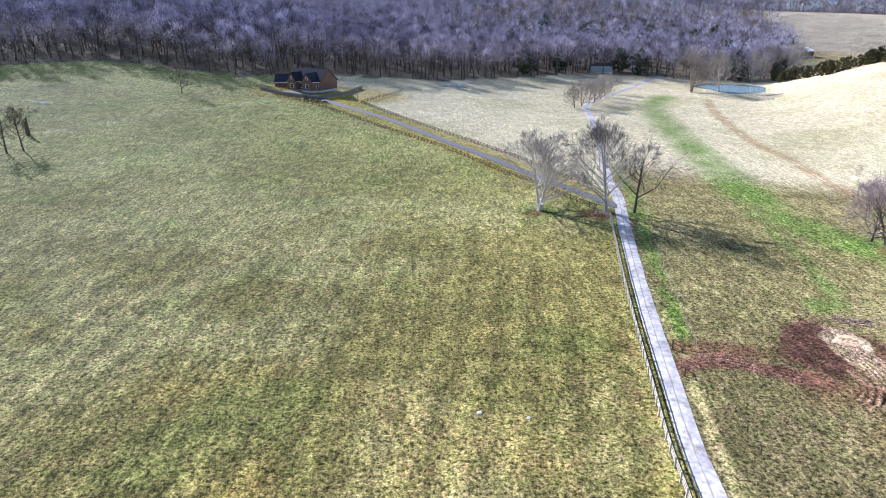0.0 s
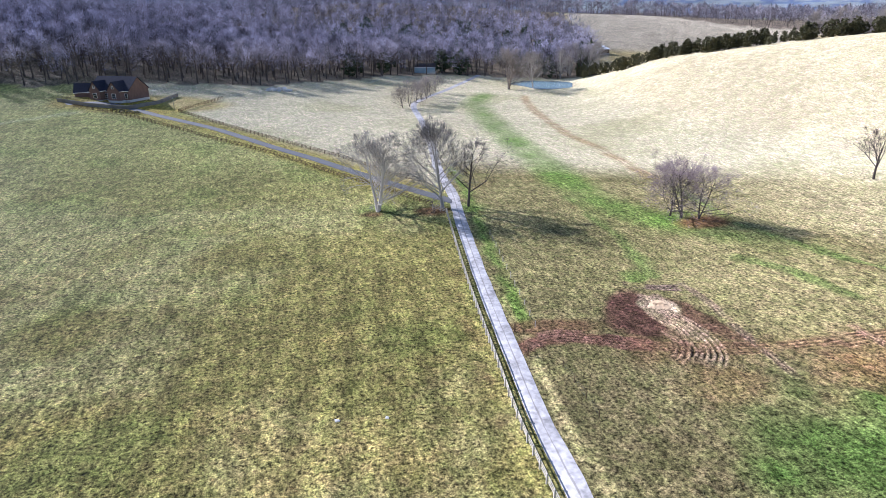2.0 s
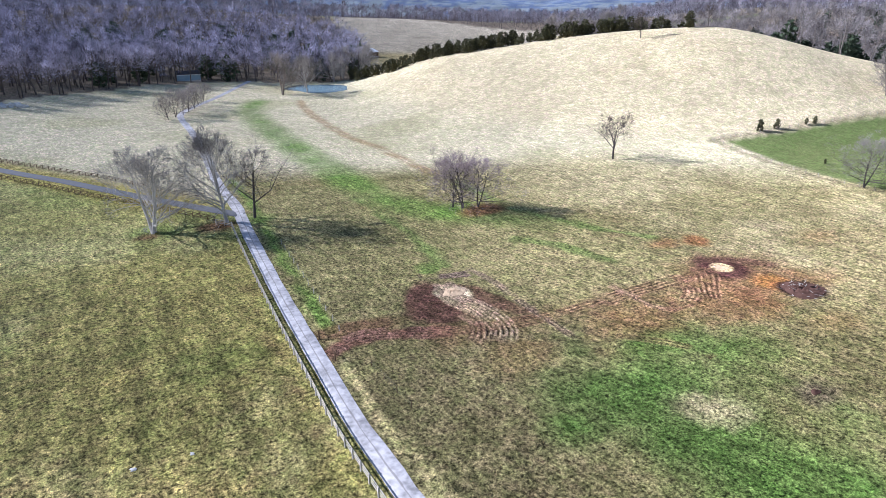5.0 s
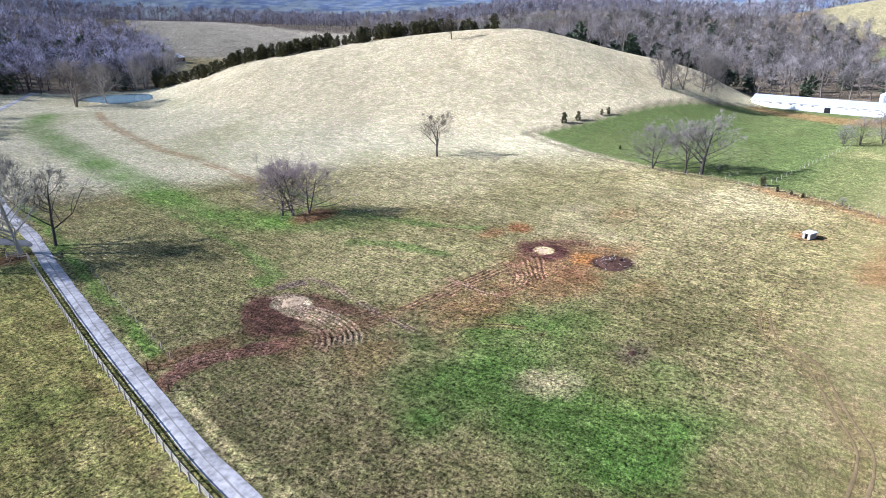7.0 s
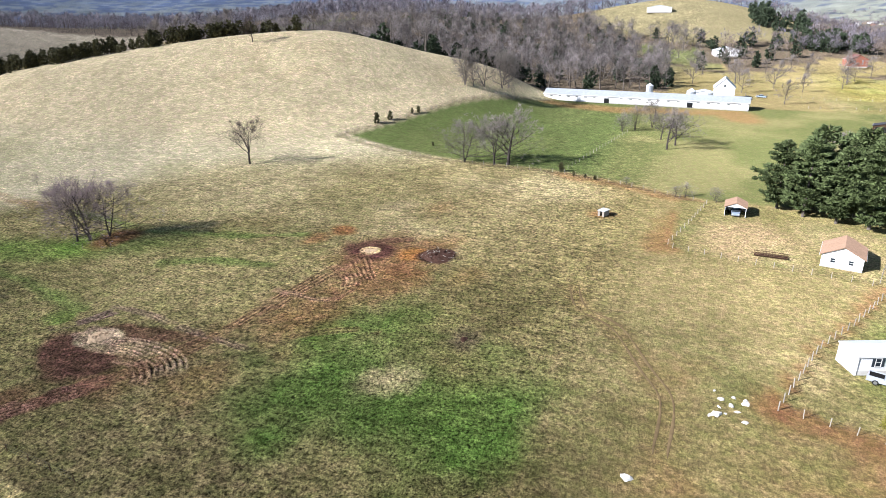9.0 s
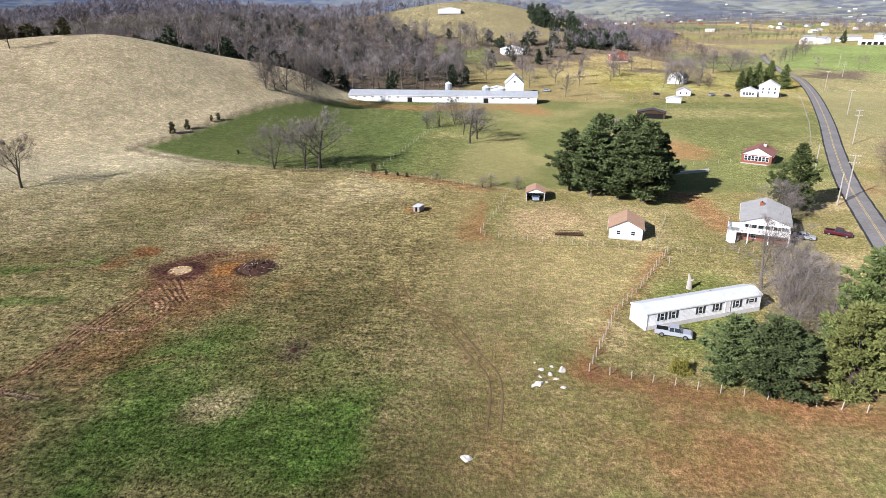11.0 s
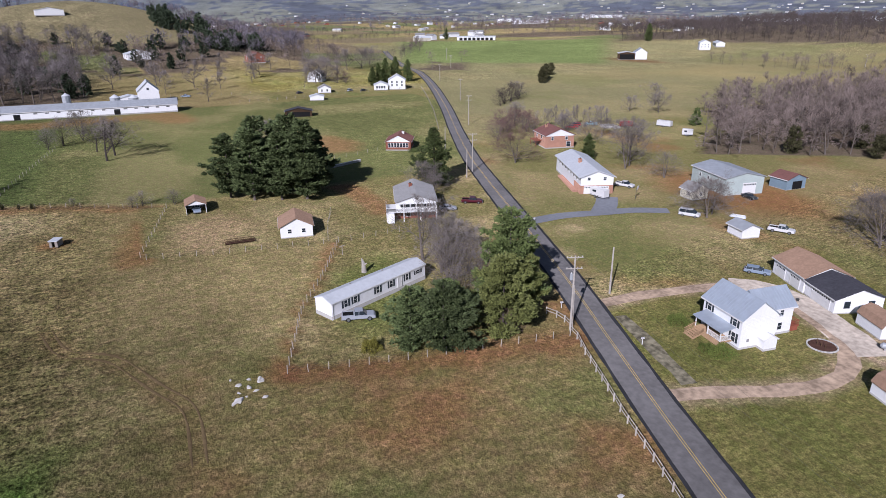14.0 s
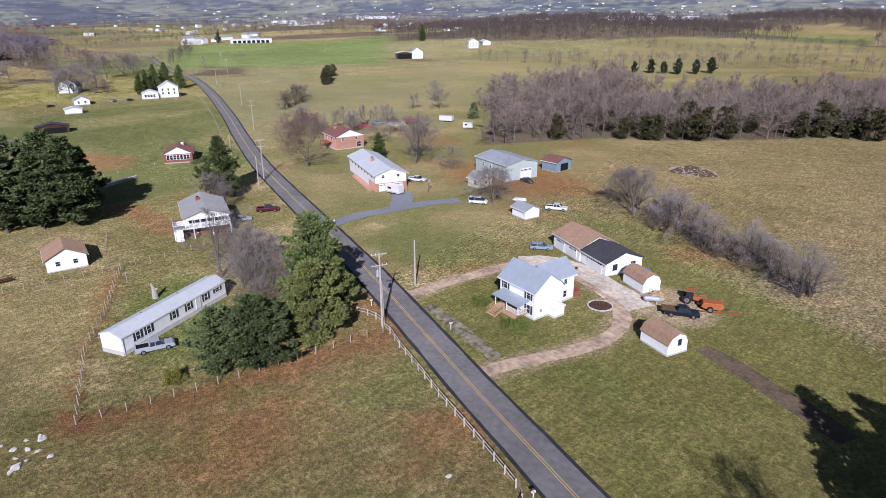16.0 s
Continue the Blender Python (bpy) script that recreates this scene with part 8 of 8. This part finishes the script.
    part("stripe", boxes((-L / 2 + 0.1, L / 2 - 0.1, -w / 2 - 0.015, -w / 2 + 0.01, 0.75, 0.85)), M["roof_grey"], t)
    part("hitch", tube(bmesh.new(), (L / 2, 0, 0.5), (L / 2 + 1.2, 0, 0.45), 0.06, 0.05, 6), M["wire"], t)
    wheels(t, [(-0.4, s * w / 2) for s in (-1, 1)] + [(0.4, s * w / 2) for s in (-1, 1)], 0.34, 0.22)
    return t


trailer("box_trailer", 134.4, -113.6, -172, 5.2, 2.3, 2.1, "car_white", "white box trailer before the garage doors")
trailer("camper", 210.1, -211.0, 20, 6.5, 2.4, 2.2, "car_white", "pale camping trailer at the edge of the trees")
trailer("box_trailer", 189.6, -203.7, -140, 4.2, 2.2, 2.3, "car_white", "white cargo trailer in the grass")
trailer("camper", 218.0, -196.0, 60, 5.5, 2.3, 2.0, "car_red", "old red and white camper among scrap")

# orange farm tractor with a loader, and its tank
tr = thing("tractor", 41.3, -103.6, -160, "orange farm loader tractor parked in the yard", "tractor")
part("hood", slab([(0.2, 0.7), (0.2, 1.45), (1.7, 1.3), (1.8, 0.7)], 0.8, 0.05), M["orange_paint"], tr)
part("cab", boxes((-1.0, 0.2, -0.65, 0.65, 0.9, 2.3), bevel=0.06), M["glass"], tr)
part("cab_roof", boxes((-1.1, 0.3, -0.75, 0.75, 2.3, 2.42), bevel=0.04), M["orange_paint"], tr)
part("fender", boxes((-1.3, -0.3, -1.0, -0.62, 1.2, 1.35), bevel=0.04), M["orange_paint"], tr)
part("fender", boxes((-1.3, -0.3, 0.62, 1.0, 1.2, 1.35), bevel=0.04), M["orange_paint"], tr)
bm_ = tube(tube(bmesh.new(), (0.1, -0.55, 1.3), (1.9, -0.55, 1.5), 0.08, 0.08, 5), (1.9, -0.55, 1.5), (2.7, -0.55, 0.4), 0.08, 0.08, 5)
tube(tube(bm_, (0.1, 0.55, 1.3), (1.9, 0.55, 1.5), 0.08, 0.08, 5), (1.9, 0.55, 1.5), (2.7, 0.55, 0.4), 0.08, 0.08, 5)
part("loader_arm", bm_, M["orange_paint"], tr)
part("bucket", slab([(2.5, 0.1), (2.5, 0.75), (2.75, 0.75), (3.2, 0.12)], 1.9, 0.03), M["orange_paint"], tr)
part("exhaust", tube(bmesh.new(), (1.0, 0.25, 1.4), (1.0, 0.25, 2.1), 0.05, 0.05, 8), M["wire"], tr)
wheels(tr, [(-0.8, -0.85), (-0.8, 0.85)], 0.75, 0.4)
wheels(tr, [(1.3, -0.7), (1.3, 0.7)], 0.42, 0.28)
sp = thing("spreader", 37.4, -103.0, -150, "orange manure spreader wagon with a rusty tank", "farm implement")
part("tank", slab([(-1.9, 0.9), (-1.6, 1.7), (1.6, 1.7), (1.9, 0.9), (1.2, 0.5), (-1.2, 0.5)], 1.8, 0.12), M["orange_paint"], sp)
part("hitch", tube(bmesh.new(), (1.8, 0, 0.7), (3.2, 0, 0.5), 0.08, 0.06, 6), M["wire"], sp)
wheels(sp, [(-0.4, -1.05), (-0.4, 1.05)], 0.55, 0.35)


# ---- brick house on the meadow's edge ----
bh = thing("manor_house", -61.5, 310.5, -32, "large dark brick house with steep black gabled roofs", "house")
gable(bh, 20.0, 12.0, 4.4, 5.0, "brick_dark", "roof_black", over=0.5, windows=[("S", u_, 1.2, 1.2, 1.7) for u_ in (-8.2, -1.8, 1.8, 8.6)], chimney=(6.5, 1.5, 1.2, "brick_dark"))
for u_, w_ in ((-5.2, 5.6), (4.6, 6.4)):
    gable(bh, 9.0, w_, 4.4, 3.6, "brick_dark", "roof_black", at=pose(u_, -4.2, 0, 0, 0, 90), over=0.35, windows=[("W", 0, 1.2, 1.9, 1.9), ("W", 0, 5.2, 0.9, 1.0)], roof_name="gable_roof")
gable(bh, 10.0, 9.0, 3.4, 3.2, "brick_dark", "roof_black", at=pose(-13.6, -3.2, 0, 0, 0, 35), over=0.4, roof_name="garage_roof", doors=[("W", 0, 5.4, 2.4, "white_paint", True)])
sw = thing("garden_wall", -55.7, 286.7, 0, "low grey stone retaining wall round the brick house", "wall")
wl_ = walk_line([(-84.0, 301.0), (-70.0, 293.0), (-55.7, 289.7), (-45.0, 302.0), (-39.2, 319.1)], 2.2)
o_ = Vector((-55.7, 286.7, hz(-55.7, 286.7)))
blk_ = shared(("wall_block",), lambda: boxes((-1.12, 1.12, -0.25, 0.25, -0.6, 1.3), (-1.14, 1.14, -0.3, 0.3, 1.3, 1.42), bevel=0.03), "wall_stone")
for a_, b_ in zip(wl_[:-1], wl_[1:]):
    m_ = (a_ + b_) / 2
    part("stone_block", blk_, None, sw, at=Matrix.Translation(Vector((*m_, hz(*m_))) - o_) @ pose(0, 0, 0, 0, 0, math.degrees(math.atan2(b_[1] - a_[1], b_[0] - a_[0]))))
for i_, (x_, y_) in enumerate(((-57.0, 284.5), (-54.0, 283.0), (-51.0, 282.0), (-60.0, 286.0))):
    b_ = thing("shrub", x_, y_, 0, "small russet shrub below the stone wall", "shrub", "wall shrubs")
    V_, F_ = shrub_shape(40 + i_, 260, 0.8, 0.14)
    part("leaves", mesh_of("leaves", V_ * 1.3, F_, M["needle_brown"], True), None, b_)
lp = thing("lamp_post", -38.0, 292.0, 0, "dark lamp post beside the driveway", "lamp post")
part("post", tube(bmesh.new(), (0, 0, -0.2), (0, 0, 4.2), 0.09, 0.07, 8), M["wire"], lp)
part("lantern", tube(bmesh.new(), (0, 0, 4.2), (0, 0, 4.7), 0.14, 0.22, 6), M["lamp_glass"], lp)


# ---- rocks, piles and field clutter ----
def rock(x, y, s, label, material="pale_rock", group="", flat=0.35, name="rock"):
    rng = np.random.default_rng(int(abs(x * 31 + y * 17)) + 1)
    bm = bmesh.new()
    bmesh.ops.create_icosphere(bm, subdivisions=2, radius=1)
    ph = rng.uniform(0, 6, 3)
    for v in bm.verts:
        k = 1 + 0.22 * math.sin(3.1 * v.co.x + ph[0]) + 0.2 * math.sin(4.3 * v.co.y + ph[1]) + 0.12 * rng.normal()
        v.co = Vector((v.co.x * k * s * rng.uniform(0.98, 1.02) * 1.25, v.co.y * k * s * 0.85, max(v.co.z, -0.25) * k * s * flat))
    r = thing(name, x, y, float(rng.uniform(0, 360)), label, "rock", group)
    part("stone", bm, M[material], r)
    return r


for x_, y_, s_ in ((77.5, -6.2, 0.75), (81.8, -10.1, 0.6), (80.5, -8.3, 0.45), (77.1, -9.9, 0.42), (81.6, -7.1, 0.4), (79.2, -9.0, 0.34), (82.6, -8.6, 0.3), (79.6, -6.8, 0.25), (83.5, -6.2, 0.22), (78.3, -7.6, 0.2)):
    rock(x_, y_, s_, "pale limestone rock lying in the pasture", group="pasture rocks")
rock(40.7, -40.9, 0.3, "lone white limestone rock in the grass")
rock(4.4, 68.3, 0.4, "small pale rock in the meadow", group="meadow rocks")
rock(10.7, 67.2, 0.3, "small pale rock in the meadow", group="meadow rocks")
rock(61.0, 3.0, 0.6, "small pale rock in the meadow", group="meadow rocks")
rng_ = np.random.default_rng(14)
for k_ in range(12):
    rock(float(-170 + 12 * rng_.random()), float(256 + 4 * rng_.random()), float(rng_.uniform(0.5, 1.0)), "grey fieldstone in a row in the meadow", "stone", "fieldstones")
for k_ in range(14):
    rock(float(2 + 11 * rng_.random()), float(341 + 6 * rng_.random()), float(rng_.uniform(0.7, 1.6)), "grey stone in a pile at the wood's edge", "stone", "stone pile", 0.8)


def heap(name, x, y, rx, ry, h, material, label, seed, bits=0, bit_mat="dark_wood"):
    """A low uneven mound of soil, manure or brush."""
    rng = np.random.default_rng(seed)
    t = thing(name, x, y, 0, label, "heap")
    bm = bmesh.new()
    n, m = 28, 9
    rings = []
    for j in range(m + 1):
        k = j / m
        rings.append([bm.verts.new((rx * k * math.cos(a) * (1 + 0.12 * math.sin(3 * a + seed)), ry * k * math.sin(a) * (1 + 0.12 * math.sin(3 * a + seed)), h * (1 - k * k) * (1 + 0.2 * rng.normal() * (k > 0.05)) - 0.12 * (j == m))) for a in (2 * math.pi * i / n for i in range(n))])
    for j in range(m):
        for i in range(n):
            bm.faces.new((rings[j][i], rings[j + 1][i], rings[j + 1][(i + 1) % n], rings[j][(i + 1) % n]))
    part("mound", bm, M[material], t)
    if bits:
        bm = bmesh.new()
        for _ in range(bits):
            a, k = rng.uniform(0, 6.28), math.sqrt(rng.random())
            p = Vector((rx * k * math.cos(a), ry * k * math.sin(a), h * (1 - k * k) * 0.9))
            d = Vector((rng.normal(), rng.normal(), 0.35 * abs(rng.normal()))).normalized() * rng.uniform(1.0, 2.8)
            tube(bm, p - d / 2, p + d / 2, rng.uniform(0.04, 0.14), 0.03, 4)
        o = part("brushwood", bm, M[bit_mat], t)
        o["kind"] = "stuff"
    return t


heap("manure_heap", 116.7, 49.2, 4.6, 4.0, 0.7, "mud_dark", "dark manure heap with pale scraps in the pasture", 3, 30, "grey_wood")
heap("sand_mound", 62.6, 86.2, 2.6, 2.0, 0.35, "sand", "low pale sand mound in churned mud", 4)
heap("brush_pile", 83.7, -195.5, 7.5, 5.0, 1.6, "dark_wood", "big pile of cut logs and brush in the old field", 5, 300, "pole_wood")
heap("brush_heap", 30.0, -124.0, 3.2, 2.6, 1.4, "dark_wood", "heap of branches at the thicket's end", 6, 60, "pole_wood")
hr = thing("hay_rack", 142.0, -17.0, 88, "dark rusty low hay rack in the yard", "hay rack")
for s_ in (-0.6, 0.6):
    part("side_rail", boxes((-3.3, 3.3, s_ - 0.05, s_ + 0.05, 0.95, 1.05), (-3.3, 3.3, s_ - 0.05, s_ + 0.05, 0.45, 0.53)), M["dark_wood"], hr)
    for k_ in range(12):
        part("bar", boxes((-3.25 + 0.59 * k_ - 0.03, -3.25 + 0.59 * k_ + 0.03, s_ - 0.03, s_ + 0.03, 0.1, 1.0)), M["dark_wood"], hr)
part("trough", boxes((-3.2, 3.2, -0.5, 0.5, 0.2, 0.4), bevel=0.03), M["mud_dark"], hr)
heap("straw_heap", 46.8, -101.6, 1.8, 1.4, 0.9, "sand", "heap of straw and earth by the shed", 8, 30, "tan_wood")
heap("junk_pile", 222.0, -190.0, 6.0, 4.0, 0.8, "stone", "heap of pale scrap and junk", 9, 70, "pale_rock")
heap("dirt_mound", 84.3, 31.2, 0.9, 0.6, 0.22, "mud_dark", "small dark dirt mound in the grass", 10)
heap("feed_ring_sand", 114.2, 64.5, 2.3, 2.3, 0.16, "sand", "round sandy feeding spot ringed by mud", 11)
fl = thing("flower_bed", 52.2, -90.9, 0, "round mulch bed with stone edging in the lawn", "flower bed")
part("mulch", tube(bmesh.new(), (0, 0, -0.1), (0, 0, 0.22), 2.1, 1.9, 28), M["mud_dark"], fl)
st_ = shared(("edging_stone",), lambda: boxes((-0.2, 0.2, -0.11, 0.11, 0, 0.2), bevel=0.03), "stone")
for k_ in range(32):
    a_ = 2 * math.pi * k_ / 32
    part("edging_stone", st_, None, fl, at=pose(2.15 * math.cos(a_), 2.15 * math.sin(a_), 0.05, 0, 0, 90 + math.degrees(a_)))
for k_ in range(3):
    part("stake", tube(bmesh.new(), (0.7 * k_ - 0.8, 0.4, 0.2), (0.7 * k_ - 0.7, 0.4, 1.2), 0.06, 0.04, 5), M["dark_wood"], fl)

cw = thing("concrete_wall", 205.5, -62.5, -68, "low pale concrete wall beside bare red soil", "wall")
part("slab", boxes((-6.5, 6.5, -0.2, 0.2, -0.2, 0.75), bevel=0.03), M["concrete"], cw)
part("coping", boxes((-6.6, 6.6, -0.28, 0.28, 0.75, 0.87), bevel=0.02), M["white_paint"], cw)

# hayrings, feeder, mailboxes, hoop, tanks
fd = thing("calf_hutch", 159.0, 20.7, -20, "small white feeder hut on bare red soil", "feeder")
part("wall", boxes((-1.3, 1.3, -0.9, -0.82, 0.1, 1.5), (-1.3, 1.3, 0.82, 0.9, 0.1, 1.5), (1.22, 1.3, -0.82, 0.82, 0.1, 1.5), (-1.3, -1.22, -0.82, -0.3, 0.1, 1.5), (-1.3, -1.22, 0.3, 0.82, 0.1, 1.5)), M["pale_wood"], fd)
part("roof", boxes((-1.5, 1.5, -1.05, 1.05, 1.5, 1.6), bevel=0.02), M["roof_white"], fd)
part("skid", boxes((-1.6, 1.6, -0.9, -0.75, -0.05, 0.12)), M["dark_wood"], fd)
part("skid", boxes((-1.6, 1.6, 0.75, 0.9, -0.05, 0.12)), M["dark_wood"], fd)


def mailbox(x, y, turn, label):
    m = thing("mailbox", x, y, turn, label, "mailbox")
    part("post", boxes((-0.05, 0.05, -0.05, 0.05, -0.2, 1.05)), M["white_paint"], m)
    b = slab([(-0.28, 0), (-0.28, 0.2), (0.28, 0.2), (0.28, 0)], 0.22, 0.03)
    part("box", b, M["car_white"], m, at=pose(0, 0, 1.05))
    part("flag", boxes((0.0, 0.16, 0.13, 0.15, 1.2, 1.28)), M["tail_red"], m)


mailbox(65.2, -66.2, 70, "white mailbox on a post by the verge")
mailbox(31.6, -44.6, 70, "pale mailbox on a post by the road fence")
mailbox(81.6, -62.6, 70, "dark mailbox on a post by the drive")
mailbox(124.0, -85.0, 70, "small white mailbox by the paved drive")
hp = thing("basketball_hoop", 128.4, -121.4, -150, "white basketball hoop on a dark pole", "basketball hoop")
part("pole", tube(bmesh.new(), (0, 0, -0.1), (0, 0, 3.2), 0.07, 0.06, 8), M["wire"], hp)
part("backboard", boxes((0.35, 0.4, -0.75, 0.75, 2.8, 3.8), bevel=0.01), M["white_paint"], hp)
part("arm", tube(bmesh.new(), (0, 0, 3.1), (0.36, 0, 3.2), 0.05, 0.05, 6), M["wire"], hp)
part("ring", tube(bmesh.new(), (0.62, 0, 3.03), (0.62, 0, 3.07), 0.23, 0.23, 16), M["orange_paint"], hp)
pt = thing("propane_tank", 46.4, -98.6, -150, "grey horizontal propane tank on legs", "tank")
part("shell", tube(tube(tube(bmesh.new(), (-1.2, 0, 0.8), (1.2, 0, 0.8), 0.48, 0.48, 16), (1.2, 0, 0.8), (1.5, 0, 0.8), 0.48, 0.2, 16), (-1.2, 0, 0.8), (-1.5, 0, 0.8), 0.48, 0.2, 16), M["roof_tin"], pt)
for s_ in (-0.8, 0.8):
    part("leg", boxes((s_ - 0.1, s_ + 0.1, -0.4, 0.4, 0, 0.4)), M["concrete"], pt)
part("valve_cap", tube(bmesh.new(), (0, 0, 1.25), (0, 0, 1.42), 0.14, 0.12, 10), M["roof_tin"], pt)
bl = thing("barrel", 53.6, -110.4, 0, "bright blue plastic barrel behind the shed", "barrel")
part("drum", tube(bmesh.new(), (0, 0, 0), (0, 0, 1.0), 0.42, 0.42, 16), M["plastic_blue"], bl)
part("lid", tube(bmesh.new(), (0, 0, 1.0), (0, 0, 1.05), 0.40, 0.36, 16), M["plastic_blue"], bl)
hv = thing("outdoor_unit", 55.0, -110.0, -22, "white heat pump unit beside the garage", "heat pump")
part("case", boxes((-0.5, 0.5, -0.4, 0.4, 0.05, 1.0), bevel=0.03), M["white_paint"], hv)
part("grille", tube(bmesh.new(), (0, 0, 1.0), (0, 0, 1.03), 0.34, 0.34, 16), M["wire"], hv)
ts = thing("carved_stump", 112.9, -36.7, 30, "pale forked tree stump behind the mobile home", "stump")
part("trunk", tube(tube(bmesh.new(), (0, 0, -0.1), (0.1, 0, 2.0), 0.55, 0.35, 9), (0.1, 0, 1.9), (0.3, 0.2, 3.0), 0.34, 0.12, 9), M["pole_wood"], ts)
part("stub", tube(bmesh.new(), (0.1, 0, 1.5), (-0.7, -0.1, 2.1), 0.2, 0.12, 6), M["pole_wood"], ts)
cl = thing("clothesline", 124.2, -35.7, 20, "grey wooden clothesline post with a crossbar", "clothesline")
part("post", tube(bmesh.new(), (0, 0, -0.2), (0, 0, 2.2), 0.08, 0.07, 7), M["grey_wood"], cl)
part("crossbar", boxes((-0.06, 0.06, -0.7, 0.7, 2.0, 2.12)), M["grey_wood"], cl)
for x_, y_ in ((34.7, 84.0), (33.9, 76.6)):
    gt = thing("gate_post", x_, y_, 0, "dark gate post beside the muddy pasture entrance", "gate post", "lane gate")
    part("post", tube(bmesh.new(), (0, 0, -0.3), (0, 0, 1.5), 0.12, 0.11, 8), M["dark_wood"], gt)
    part("brace", tube(bmesh.new(), (0, 0, 1.1), (1.6, 0.4, 0.1), 0.05, 0.05, 5), M["dark_wood"], gt)
dk = thing("boat", 104.0, -133.0, 30, "pale upturned boat and scrap on the grass", "boat")
part("hull", slab([(-1.9, 0.0), (-1.7, 0.6), (1.4, 0.7), (2.2, 0.05)], 1.3, 0.1, 0.3), M["roof_white"], dk)
part("keel", boxes((-1.6, 1.4, -0.05, 0.05, 0.6, 0.75)), M["white_paint"], dk)
ci = thing("cinder_blocks", 64.8, -102.2, -20, "dark flowerpots beside the garage door", "flowerpot")
part("pot", tube(bmesh.new(), (0, 0, 0), (0, 0, 0.5), 0.2, 0.3, 10), M["wire"], ci)
tb_ = thing("timber_edge", 38.0, -104.5, -150, "low rusty timber edge round the machinery yard", "timber")
part("timber", boxes((-4.5, 4.5, -2.7, -2.5, 0, 0.25)), M["red_wood"], tb_)
part("timber", boxes((-4.5, -4.3, -2.5, 1.5, 0, 0.25)), M["red_wood"], tb_)

dw = ribbon("ditch_water", [(33.0, -89.0), (25.2, -86.5), (18.2, -83.6), (10.0, -80.0)], 3.4, M["ditch_leaves"], 0.05, "dark narrow ditch of mud and dead leaves", "ditch", 0.5)
